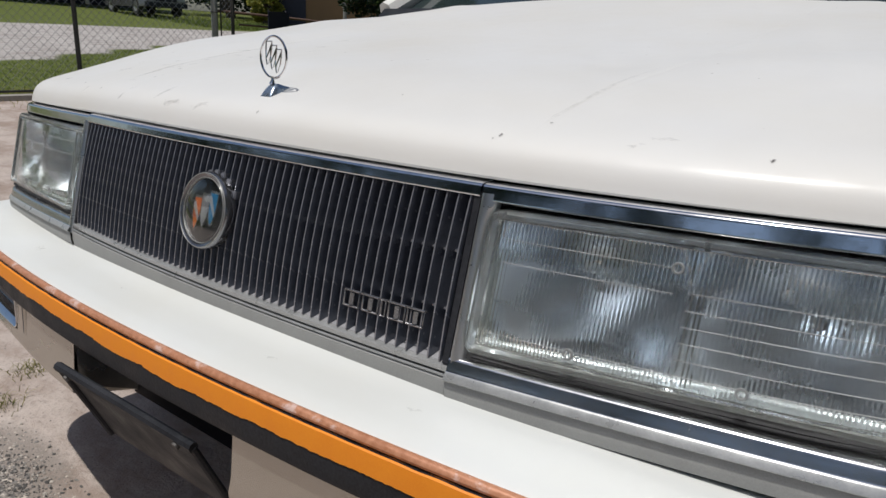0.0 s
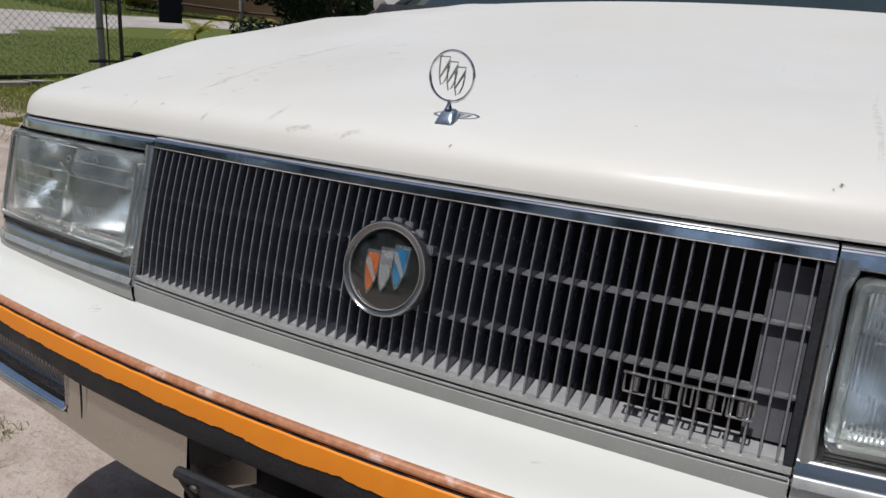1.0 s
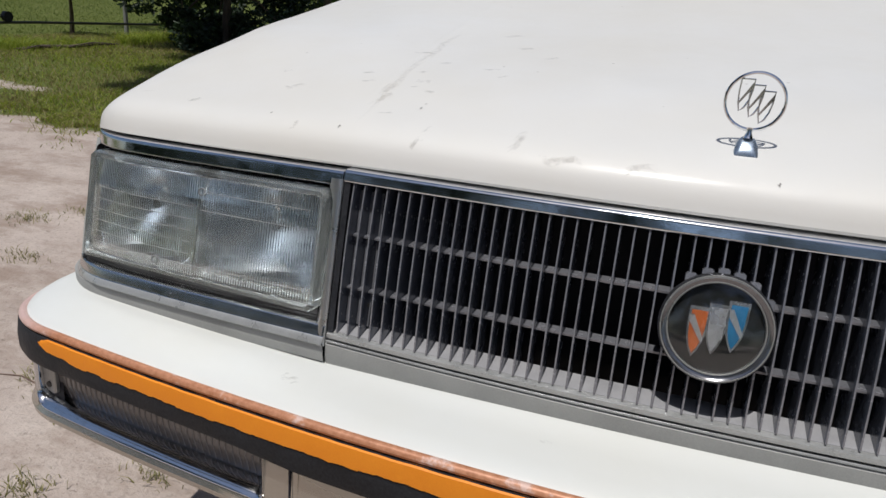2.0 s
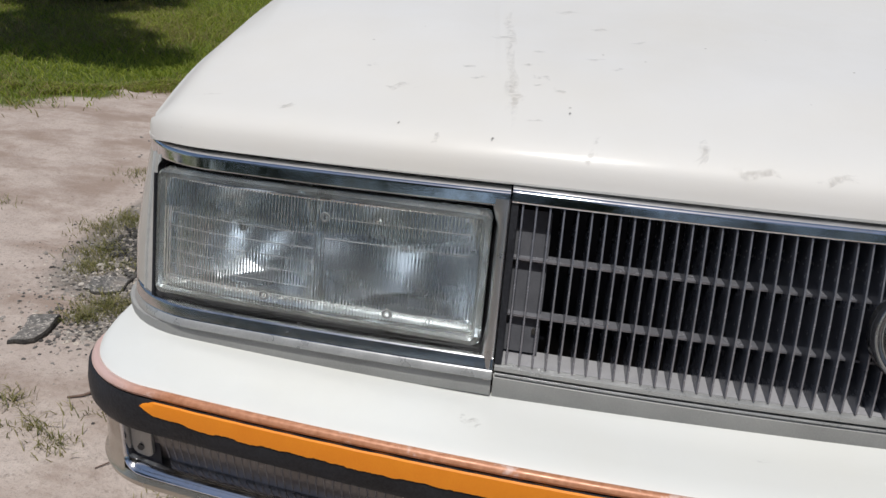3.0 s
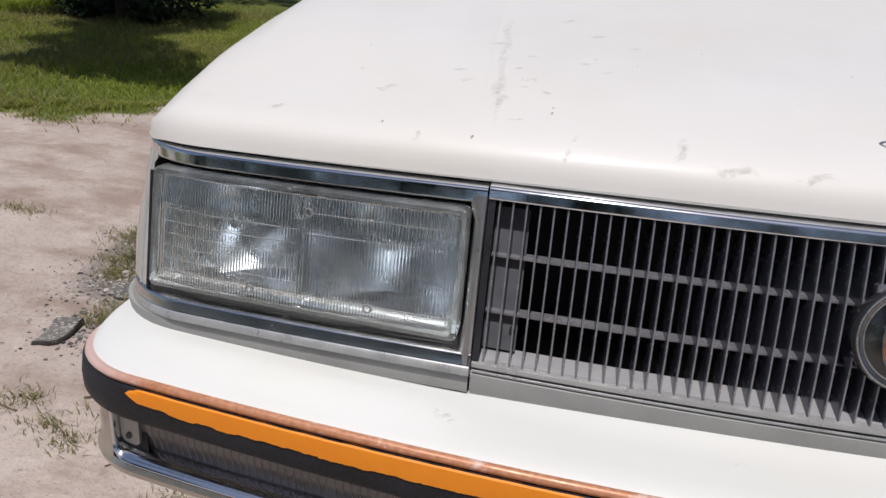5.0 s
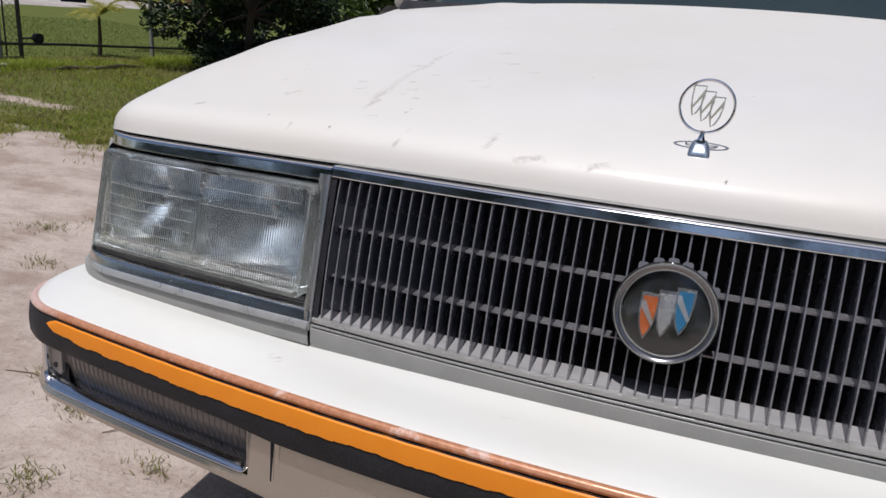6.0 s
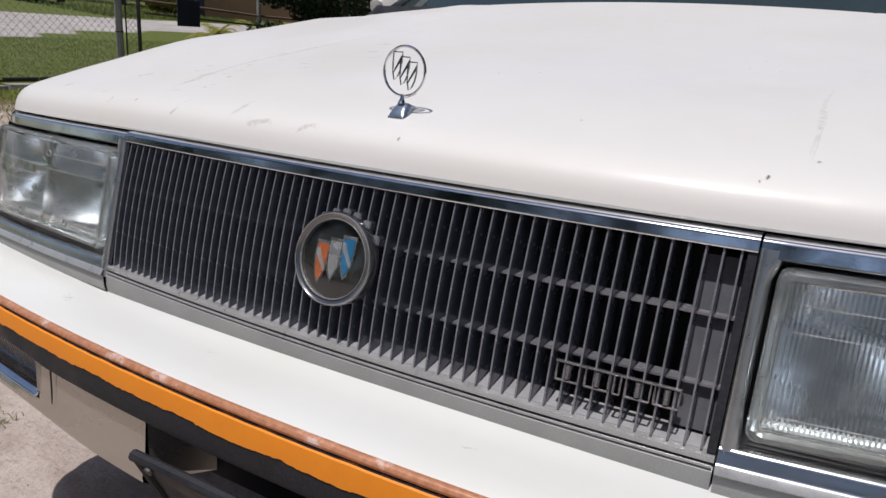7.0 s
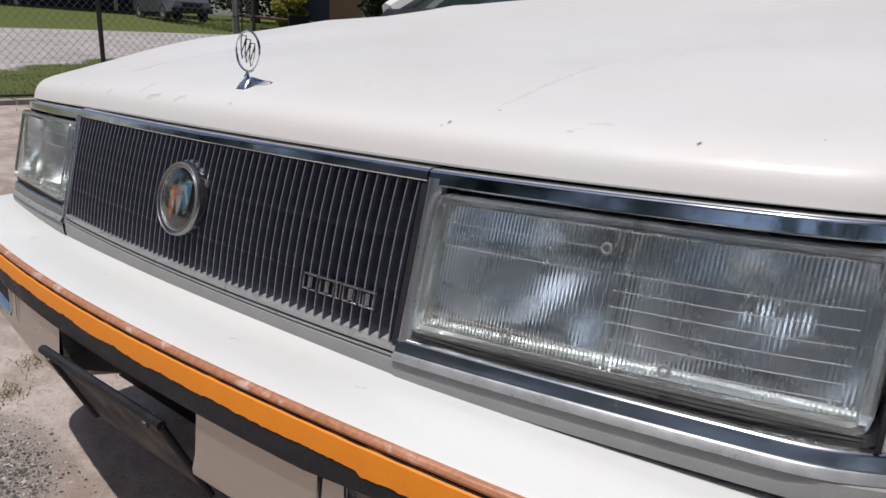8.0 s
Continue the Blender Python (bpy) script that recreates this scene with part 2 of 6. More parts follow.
def leaf_mat(name, lo, hi, trans=0.25):
    m, N, L, b = node_mat(name)
    g = N.new("ShaderNodeNewGeometry")
    L.new(ramp(N, L, g.outputs["Random Per Island"], [(0.0, lo), (1.0, hi)]), b.inputs["Base Color"])
    b.inputs["Roughness"].default_value = 0.55
    b.inputs["Transmission Weight"].default_value = 0.0
    t = N.new("ShaderNodeBsdfTranslucent")
    L.new(ramp(N, L, g.outputs["Random Per Island"], [(0.0, lo), (1.0, hi)]), t.inputs[0])
    ms = N.new("ShaderNodeMixShader")
    ms.inputs[0].default_value = trans
    L.new(b.outputs[0], ms.inputs[1])
    L.new(t.outputs[0], ms.inputs[2])
    L.new(ms.outputs[0], N["Material Output"].inputs[0])
    return m


GRASS = leaf_mat("grass_blade", (0.153, 0.236, 0.018), (0.389, 0.425, 0.059), 0.5)
TUFT = leaf_mat("weed_blade", (0.13, 0.15, 0.04), (0.38, 0.34, 0.15), 0.45)
LAWN = leaf_mat("lawn_blade", (0.09, 0.14, 0.022), (0.20, 0.235, 0.055), 0.45)
GRASS_DRY = leaf_mat("dry_grass_blade", (0.16, 0.15, 0.04), (0.36, 0.30, 0.13), 0.4)
LEAF_DARK = leaf_mat("dark_leaf", (0.008, 0.02, 0.008), (0.03, 0.06, 0.018), 0.15)
LEAF_MID = leaf_mat("green_leaf", (0.035, 0.075, 0.015), (0.10, 0.15, 0.03), 0.3)
LEAF_YELLOW = leaf_mat("yellow_green_frond", (0.20, 0.24, 0.04), (0.48, 0.42, 0.10), 0.5)


def pebble_mat(name, tones):
    m, N, L, b = node_mat(name)
    g = N.new("ShaderNodeNewGeometry")
    c = ramp(N, L, g.outputs["Random Per Island"], tones)
    n = noise_node(N, L, coords(N, L), 260, 4)
    L.new(mix(N, L, ramp(N, L, n, [(0.45, (0, 0, 0)), (0.7, (0.5,) * 3)]), c, (0.17, 0.155, 0.14)), b.inputs["Base Color"])
    b.inputs["Roughness"].default_value = 0.9
    return m


PEBBLE = pebble_mat("pebble", [(0.0, (0.03, 0.028, 0.027)), (0.36, (0.10, 0.095, 0.09)), (0.48, (0.22, 0.205, 0.19)), (0.78, (0.33, 0.30, 0.27)), (0.93, (0.56, 0.51, 0.45)), (1.0, (0.60, 0.52, 0.44))])


def ground_mat():
    """Sand, verge, lawn and the pale road: shares come from the sheet's own cover values, broken up by noise."""
    m, N, L, b = node_mat("yard_ground")
    v = coords(N, L)
    big, mid, fine = noise_node(N, L, v, 0.9, 6, 0.6), noise_node(N, L, v, 7, 6, 0.65), noise_node(N, L, v, 70, 5, 0.7)
    grit = noise_node(N, L, v, 320, 3, 0.6)
    sand = ramp(N, L, mix(N, L, 0.45, mid, big), [(0.3, (0.355, 0.29, 0.253)), (0.55, (0.50, 0.425, 0.378)), (0.75, (0.61, 0.535, 0.48))])
    sand = mix(N, L, ramp(N, L, fine, [(0.52, (0, 0, 0)), (0.68, (0.45,) * 3)]), sand, (0.20, 0.165, 0.14))
    sand = mix(N, L, ramp(N, L, grit, [(0.60, (0, 0, 0)), (0.70, (0.5,) * 3)]), sand, (0.62, 0.58, 0.53))
    streak = noise_node(N, L, coords(N, L, 2.6, (1, 1.7, 1)), 1.0, 7, 0.66)
    sand = mix(N, L, ramp(N, L, streak, [(0.46, (0, 0, 0)), (0.62, (0.9,) * 3)]), sand, (0.31, 0.24, 0.198))
    litter = noise_node(N, L, coords(N, L, 20, (1, 1.6, 1)), 1.0, 6, 0.75)
    sand = mix(N, L, ramp(N, L, litter, [(0.62, (0, 0, 0)), (0.72, (0.75,) * 3)]), sand, (0.11, 0.085, 0.065))
    soil = ramp(N, L, mix(N, L, 0.5, fine, mid), [(0.3, (0.062, 0.082, 0.018)), (0.52, (0.105, 0.128, 0.030)), (0.66, (0.15, 0.145, 0.065)), (0.78, (0.32, 0.265, 0.185))])
    road = ramp(N, L, mix(N, L, 0.5, mid, big), [(0.3, (0.30, 0.27, 0.25)), (0.7, (0.50, 0.47, 0.44))])
    rut = noise_node(N, L, coords(N, L, 1.6, (4, 1, 1)), 1.0, 7, 0.7)
    road = mix(N, L, ramp(N, L, rut, [(0.52, (0, 0, 0)), (0.62, (0.7,) * 3)]), road, (0.24, 0.205, 0.18))
    dirt = ramp(N, L, mix(N, L, 0.5, fine, mid), [(0.3, (0.10, 0.09, 0.08)), (0.5, (0.22, 0.195, 0.17)), (0.7, (0.38, 0.34, 0.30))])

    def share(name, lo, hi, wob=0.6):
        a = N.new("ShaderNodeAttribute")
        a.attribute_name = name
        s = N.new("ShaderNodeMath")
        s.operation = "MULTIPLY_ADD"
        L.new(mix(N, L, 0.5, mid, fine), s.inputs[0])
        s.inputs[1].default_value = wob
        L.new(a.outputs["Fac"], s.inputs[2])
        return ramp(N, L, s.outputs[0], [(lo + wob / 2, (0, 0, 0)), (hi + wob / 2, (1, 1, 1))])

    c = mix(N, L, share("gravelly", 0.35, 0.65), sand, dirt)
    c = mix(N, L, share("grassy", 0.25, 0.7, 1.1), c, soil)
    c = mix(N, L, share("road", 0.4, 0.6, 0.3), c, road)
    L.new(c, b.inputs["Base Color"])
    b.inputs["Roughness"].default_value = 0.95
    b.inputs["Specular IOR Level"].default_value = 0.15
    bump(N, L, mix(N, L, 0.35, mix(N, L, 0.5, fine, streak), mid), b, 0.72, 0.036)
    return m


def asphalt_mat():
    m, N, L, b = node_mat("broken_asphalt")
    v = coords(N, L)
    vo = N.new("ShaderNodeTexVoronoi")
    vo.inputs["Scale"].default_value = 190
    L.new(v, vo.inputs["Vector"])
    n1, n2 = noise_node(N, L, v, 6, 5), noise_node(N, L, v, 220, 3)
    sep = N.new("ShaderNodeSeparateColor")
    L.new(vo.outputs["Color"], sep.inputs[0])
    stone = ramp(N, L, sep.outputs[0], [(0.0, (0.07, 0.068, 0.065)), (0.45, (0.13, 0.126, 0.12)), (0.78, (0.22, 0.21, 0.195)), (0.93, (0.55, 0.51, 0.46))])
    c = mix(N, L, ramp(N, L, n1, [(0.35, (0, 0, 0)), (0.75, (0.55,) * 3)]), stone, (0.24, 0.22, 0.20))
    c = mix(N, L, ramp(N, L, n2, [(0.5, (0, 0, 0)), (0.7, (0.4,) * 3)]), c, (0.09, 0.085, 0.08))
    L.new(c, b.inputs["Base Color"])
    b.inputs["Roughness"].default_value = 0.9
    dust = noise_node(N, L, v, 11, 6, 0.7)
    L.new(mix(N, L, ramp(N, L, dust, [(0.52, (0, 0, 0)), (0.70, (0.55,) * 3)]), c, (0.38, 0.33, 0.285)), b.inputs["Base Color"])
    bump(N, L, mix(N, L, 0.4, mix(N, L, 0.5, vo.outputs["Distance"], n2), dust), b, 0.8, 0.012)
    return m


CRUMB = pebble_mat("tarmac_crumb", [(0.0, (0.010, 0.0095, 0.009)), (0.5, (0.035, 0.033, 0.031)), (0.8, (0.10, 0.094, 0.086)), (0.93, (0.20, 0.185, 0.165)), (1.0, (0.45, 0.40, 0.35))])
GROUND, ASPHALT = ground_mat(), asphalt_mat()
RUBBLE_SOIL = surface("rubble_soil", (0.018, 0.017, 0.016), (0.085, 0.078, 0.07), (0.9, 0.98), 0.0, 22, 140, 0.8, 0.02)
TAR = surface("asphalt_edge_dark", (0.022, 0.021, 0.020), (0.085, 0.078, 0.07), (0.85, 0.95), 0.0, 30, 200, 0.5, 0.01)


# ---- mesh helpers ----
def part(name, bm, material, parent, label="", smooth=False, bevel=0.0):
    """Links a bmesh as one mesh object under a thing or a part."""
    if bevel:
        bmesh.ops.bevel(bm, geom=[e for e in bm.edges if len(e.link_faces) == 2 and e.calc_face_angle(0) > 0.6],
                        offset=bevel, segments=2, affect="EDGES", clamp_overlap=True)
    bmesh.ops.recalc_face_normals(bm, faces=bm.faces)
    me = bpy.data.meshes.new(name)
    if smooth:
        for f in bm.faces:
            f.smooth = True
        for e in bm.edges:
            if len(e.link_faces) == 2 and e.calc_face_angle(0) > radians(38):
                e.smooth = False
    bm.to_mesh(me)
    bm.free()
    me.materials.append(material)
    ob = new(name, me)
    ob.parent = parent
    if label:
        ob["label"] = label
    return ob


def thing(name, label, category, m=None, group=""):
    ob = new(name)
    ob.empty_display_size = 0.1
    if m is not None:
        ob.matrix_basis = m
    return tagged(ob, label, category, group)


def box_bm(bm, x0, x1, y0, y1, z0, z1, m=None):
    vs = [bm.verts.new((x, y, z)) for z in (z0, z1) for x, y in ((x0, y0), (x1, y0), (x1, y1), (x0, y1))]
    for q in ((3, 2, 1, 0), (4, 5, 6, 7), (0, 1, 5, 4), (1, 2, 6, 5), (2, 3, 7, 6), (3, 0, 4, 7)):
        bm.faces.new([vs[i] for i in q])
    if m is not None:
        bmesh.ops.transform(bm, matrix=m, verts=vs)
    return bm


def box(x0, x1, y0, y1, z0, z1, m=None):
    return box_bm(bmesh.new(), x0, x1, y0, y1, z0, z1, m)


def loft(rings, closed_u=False, closed_v=False, cap=False, skip=None, bm=None):
    """Quads between rows of points; skip(centre) leaves a cell open."""
    bm = bm or bmesh.new()
    rows = [[bm.verts.new(p) for p in r] for r in rings]
    nr, nc = len(rows), len(rows[0])
    for i in range(nr if closed_v else nr - 1):
        for j in range(nc if closed_u else nc - 1):
            q = [rows[i][j], rows[i][(j + 1) % nc], rows[(i + 1) % nr][(j + 1) % nc], rows[(i + 1) % nr][j]]
            if skip and skip(sum((v.co for v in q), Vector()) / 4):
                continue
            bm.faces.new(q)
    if cap:
        bm.faces.new(rows[0][::-1] if closed_u else rows[0])
        bm.faces.new(rows[-1])
    return bm


def tube(points, radius, sides=8, bm=None, cap=True, taper=None):
    """A round bar along points."""
    pts = [Vector(p) for p in points]
    rings, prev = [], None
    for i, p in enumerate(pts):
        t = (pts[min(i + 1, len(pts) - 1)] - pts[max(i - 1, 0)]).normalized()
        a = prev if prev is not None else (Vector((0, 0, 1)) if abs(t.z) < 0.9 else Vector((1, 0, 0)))
        u = (a - t * a.dot(t)).normalized()
        prev = u
        w = t.cross(u)
        r = radius if taper is None else radius * taper[i]
        rings.append([p + (u * math.cos(k * math.tau / sides) + w * math.sin(k * math.tau / sides)) * r for k in range(sides)])
    return loft(rings, closed_u=True, cap=cap, bm=bm)


def ring_tube(centre, ax_u, ax_v, R, r, n=40, sides=8, bm=None):
    """A torus round centre in the plane of ax_u and ax_v."""
    c, U, V = Vector(centre), Vector(ax_u).normalized(), Vector(ax_v).normalized()
    W = U.cross(V)
    rings = []
    for i in range(n):
        a = i * math.tau / n
        d = U * math.cos(a) + V * math.sin(a)
        rings.append([c + d * (R + r * math.cos(k * math.tau / sides)) + W * r * math.sin(k * math.tau / sides) for k in range(sides)])
    return loft(rings, closed_u=True, closed_v=True, bm=bm)


def prism(outline, d0, d1, frame_m, bm=None):
    """An outline in a plane (u, v), extruded from d0 to d1 along the plane's normal."""
    bm = bm or bmesh.new()
    a = [bm.verts.new(frame_m @ Vector((u, v, d0))) for u, v in outline]
    b = [bm.verts.new(frame_m @ Vector((u, v, d1))) for u, v in outline]
    n = len(outline)
    bm.faces.new(a[::-1])
    bm.faces.new(b)
    for i in range(n):
        bm.faces.new((a[i], a[(i + 1) % n], b[(i + 1) % n], b[i]))
    return bm


def rounded(x0, x1, z0, z1, r, n=5):
    """Outline of a rectangle with rounded corners, counter-clockwise."""
    out = []
    for cx, cz, a0 in ((x1 - r, z1 - r, 0), (x0 + r, z1 - r, 90), (x0 + r, z0 + r, 180), (x1 - r, z0 + r, 270)):
        out += [(cx + r * math.cos(radians(a0 + 90 * k / n)), cz + r * math.sin(radians(a0 + 90 * k / n))) for k in range(n + 1)]
    return out


# ---- the ground ----
BOW = 0.11      # how far the car's whole front bows back from its middle
AX = (math.cos(radians(35)), math.sin(radians(35)), 0)
CAR_POSE = Matrix.Translation((0, 0.57, 0.07)) @ Matrix.Rotation(radians(-3.5), 4, AX) @ Matrix.Translation((0, -0.57, 0))


def smooth(a, b, v):
    t = min(1.0, max(0.0, (v - a) / (b - a)))
    return t * t * (3 - 2 * t)


def ground_z(x, y):
    rise = 0.041 * max(0.0, -x - 9.0)
    rise = rise if rise < 1.2 else 1.2 + 0.004 * (rise - 1.2)
    near = smooth(14, 8, math.hypot(x + 2, y - 3))
    return rise + near * (0.016 * noise.noise((x * 1.1, y * 1.1, 3)) + 0.007 * noise.noise((x * 5, y * 5, 9)))


def grass_edge(x):
    """The y beyond which grass takes over from the sand."""
    if x < -4.75:
        return 3.3
    if x < -2.95:
        return 3.35 + 0.3 * (x + 4.75) / 1.8
    return float(np.interp(x, [-2.95, -2.72, -2.5, -2.35, -2.2, -2.1, -1.9], [3.7, 3.95, 4.4, 5.05, 6.1, 8.5, 30]))


def grassy(x, y):
    xe = x + (0.30 * noise.noise((x * 2.1, y * 2.1, 41)) + 0.16 * noise.noise((x * 6.5, y * 6.5, 43))) * smooth(-3.4, -2.8, x)
    g = smooth(-0.55, 0.5, y - grass_edge(min(xe, 4)) + 0.4 * noise.noise((x * 1.3, y * 1.3, 0)) + 0.35 * noise.noise((x * 4.5, y * 4.5, 6)))
    if x < -4.2:   # thin, trodden verge before the fence
        thin = 0.58 + 0.45 * noise.noise((x * 1.1, y * 1.1, 31)) + 0.35 * smooth(4.2, 6.0, y)
        g *= 1 - (1 - min(1.0, max(0.3, thin))) * smooth(-4.2, -4.8, x)
    bare = math.hypot((x + 5.1) / 0.62, (y - 4.08) / 0.16 + 0.25 * (x + 5.1)) + 0.5 * noise.noise((x * 3.1, y * 3.1, 61))
    g *= 1 - 0.62 * smooth(1.5, 0.3, bare)
    if x < -7.6:
        g = 1.0
    return g


def road_share(x, y):
    near = -10.9 - 0.7 * max(0.0, min(y, 10.5) - 4.0) - 0.3 * max(0.0, y - 10.5)
    return smooth(0.4, -0.4, x - near) * smooth(-0.6, 0.6, x + 20.5 + 0.1 * (y - 12))


def rubble_share(x, y):
    """How much of the ground is broken asphalt rubble rather than sand."""
    def spot(cx, cy, rx, ry):
        return smooth(1.25, 0.55, math.hypot((x - cx) / rx, (y - cy) / ry))
    edge = spot(-1.66, 2.2, 0.16, 0.75) * 0.75
    return max(0.95 * spot(-1.15, 1.50, 0.42, 0.24), 0.85 * spot(-1.55, 1.72, 0.2, 0.2), edge, 0.5 * spot(-1.70, 4.0, 0.3, 0.6), 0.45 * spot(-1.75, 3.2, 0.3, 0.4), 0.5 * spot(-1.66, 5.0, 0.3, 0.6), 0.55 * spot(-0.75, 0.52, 0.3, 0.17), spot(-0.9, 2.6, 0.6, 1.3))


def steps(stops):
    out = []
    for a, b, d in stops:
        n = max(1, round((b - a) / d))
        out += [a + (b - a) * i / n for i in range(n)]
    return out + [stops[-1][1]]


def build_ground():
    xs = steps([(-900, -120, 130), (-120, -40, 10), (-40, -10, 1.0), (-10, -5.2, 0.2), (-5.2, 1.4, 0.07), (1.4, 8, 0.6), (8, 60, 6), (60, 900, 140)])
    ys = steps([(-900, -60, 140), (-60, -4, 4), (-4, 0.2, 0.3), (0.2, 6.0, 0.07), (6.0, 14, 0.25), (14, 40, 1.3), (40, 120, 10), (120, 900, 130)])
    verts = [(x, y, ground_z(x, y)) for y in ys for x in xs]
    w = len(xs)
    faces = [(j * w + i, j * w + i + 1, (j + 1) * w + i + 1, (j + 1) * w + i) for j in range(len(ys) - 1) for i in range(w - 1)]
    me = bpy.data.meshes.new("ground")
    me.from_pydata(verts, [], faces)
    for name, f in (("grassy", lambda x, y: grassy(x, y)), ("road", road_share),
                    ("gravelly", rubble_share)):
        a = me.attributes.new(name, "FLOAT", "POINT")
        a.data.foreach_set("value", [f(v[0], v[1]) for v in verts])
    for p in me.polygons:
        p.use_smooth = True
    me.materials.append(GROUND)
    tagged(new("ground", me), "pale sandy yard running into green verge and lawn", "ground", kind="structure")


build_ground()

# ---- the car: its own coordinates, x across, y back from the nose, z up ----
car = thing("car", "old white sedan with a wide slatted grille, parked on sand", "car", CAR_POSE)


def droop(x):
    """The hood edge and the bars over the lamps sink at one corner and rise at the other: the nose is bent."""
    return 0.0385 * max(0.0, x - 0.30) ** 2 if x > 0 else -0.0078 * smooth(0.22, 0.84, -x)


def sag(x):
    """The same for the foot of the lamps and the ledges under them."""
    d = min(abs(x), 0.80) - 0.38
    ramp_up = (math.sqrt(d * d + 0.0009) + d) / 2
    return 0.041 * ramp_up if x > 0 else -0.025 * ramp_up


def bent(x, z):
    """Shift in height of a point on the lamps, between their foot and the bar above."""
    w = min(1.0, max(0.0, (z - 0.58) / 0.133))
    return sag(x) * (1 - w) + droop(x) * w


def rake(z):
    return 0.55 + 0.216 * (z - 0.555)


def front(x, z, out=0.0):
    """A point on the raked, bowed front face, moved out of it by some metres."""
    return Vector((x, rake(z) + BOW * x * x - out, z))


def plan(base, xw, r, y_end, xs_extra=(), n=12, m=14, flare=0.004):
    """One level of the nose in plan, from the near-side flank round the bowed front to the other flank: (x, y) pairs."""
    xs = xw - r
    half = sorted(set([round(xs * k / n, 5) for k in range(n + 1)] + [e for e in xs_extra if 0 <= e < xs]))
    right = [(x, base + BOW * x * x) for x in half]
    a0 = math.atan(2 * BOW * xs)
    y0, s0, c0 = right[-1][1], math.sin(a0), math.cos(a0)
    turns = [a0 + (math.pi / 2 - a0) * k / m for k in range(1, m + 1)]
    turns += [math.asin(s0 + (e - xs) * (1 - s0) / r) for e in xs_extra if xs < e < xw]
    for a in sorted(turns):
        right.append((xs + r * (math.sin(a) - s0) / (1 - s0), y0 + r * (c0 - math.cos(a)) / c0))
    y1 = right[-1][1]
    right += [(xw + flare * k / 6, y1 + (y_end - y1) * k / 6) for k in range(1, 7)]
    return [(-x, y) for x, y in right[:0:-1]] + right


def from_x(pts, x_from, n=22):
    """The part of a plan line from x_from outwards, in n even steps."""
    pts = [p for p in pts if p[0] >= 0]
    d = [0.0]
    for a, b in zip(pts, pts[1:]):
        d.append(d[-1] + math.hypot(b[0] - a[0], b[1] - a[1]))
    d0 = float(np.interp(x_from, [p[0] for p in pts], d))
    at = [d0 + (d[-1] - d0) * k / n for k in range(n + 1)]
    return [(float(np.interp(q, d, [p[0] for p in pts])), float(np.interp(q, d, [p[1] for p in pts]))) for q in at]


def level(base, xw, r, z, y_end=1.0, xs_extra=(), n=12, dz=None):
    return [Vector((x, y, z + (dz(x, y) if dz else 0))) for x, y in plan(base, xw, r, y_end, xs_extra, n)]


def front_strip(x0, x1, profile, n=16, cap=True):
    """A closed bar along the front between x0 and x1: profile rows are (y offset from the bow, z)."""
    rings = []
    for k in range(n + 1):
        x = x0 + (x1 - x0) * k / n
        rings.append([Vector((x, b + BOW * x * x, z)) for b, z in profile])
    return loft(rings, closed_u=True, cap=cap)


# --- hood ---
def lip_y(x):
    return 0.597 + BOW * x * x + 0.018 * smooth(0.72, 0.83, abs(x)) ** 2


def corner(x):
    """How far the hood's rounded front corner lies behind its front edge."""
    d = min(0.045, max(0.0, abs(x) - 0.791)) / 0.045
    return 0.034 * (1 - math.sqrt(1 - d * d))


EDGE_S, EDGE_X = [0, 0.2, 0.3, 0.5, 0.8, 1.16], [0.834, 0.857, 0.870, 0.897, 0.912, 0.914]


def hood_half(s):
    """Half the hood's width, at s metres behind its front edge."""
    return curve(s, EDGE_S, EDGE_X)


HOOD_S = [0, 0.003, 0.009, 0.02, 0.036, 0.06, 0.10, 0.15, 0.22, 0.3, 0.4, 0.52, 0.66, 0.82, 1.0, 1.16]
HOOD_Z = [0.7415, 0.7535, 0.766, 0.777, 0.7857, 0.7945, 0.8070, 0.8212, 0.8375, 0.8528, 0.872, 0.8955, 0.925, 0.962, 1.0065, 1.049]


def curve(v, xs, ys):
    """A smooth line through knots."""
    i = min(len(xs) - 2, max(0, int(np.searchsorted(xs, v)) - 1))
    h = xs[i + 1] - xs[i]
    u = min(1.0, max(0.0, (v - xs[i]) / h))
    a, b = max(i - 1, 0), min(i + 2, len(xs) - 1)
    m0, m1 = (ys[i + 1] - ys[a]) / (xs[i + 1] - xs[a]) * h, (ys[b] - ys[i]) / (xs[b] - xs[i]) * h
    return (2 * u ** 3 - 3 * u * u + 1) * ys[i] + (u ** 3 - 2 * u * u + u) * m0 + (3 * u * u - 2 * u ** 3) * ys[i + 1] + (u ** 3 - u * u) * m1


def hood_z(x, s):
    z = curve(s, HOOD_S, HOOD_Z)
    e = abs(x) / hood_half(s)
    z += droop(x) * smooth(0.3, 0.05, s)
    z += 0.029 * smooth(0.10, 0.45, s) * smooth(1.14, 0.78, s) * smooth(0.35, 0.84, e) * (1 - smooth(0.86, 0.97, e))   # rounded shoulder
    crown = float(np.interp(s, [0, 0.5, 1.16], [0.003, 0.035, 0.055]))
    return z - crown * e * e - (0.035 + 0.012 * smooth(0.3, 0.9, s)) * smooth(0.92, 1.01, e) ** 1.6 * smooth(-0.02, 0.05, s)


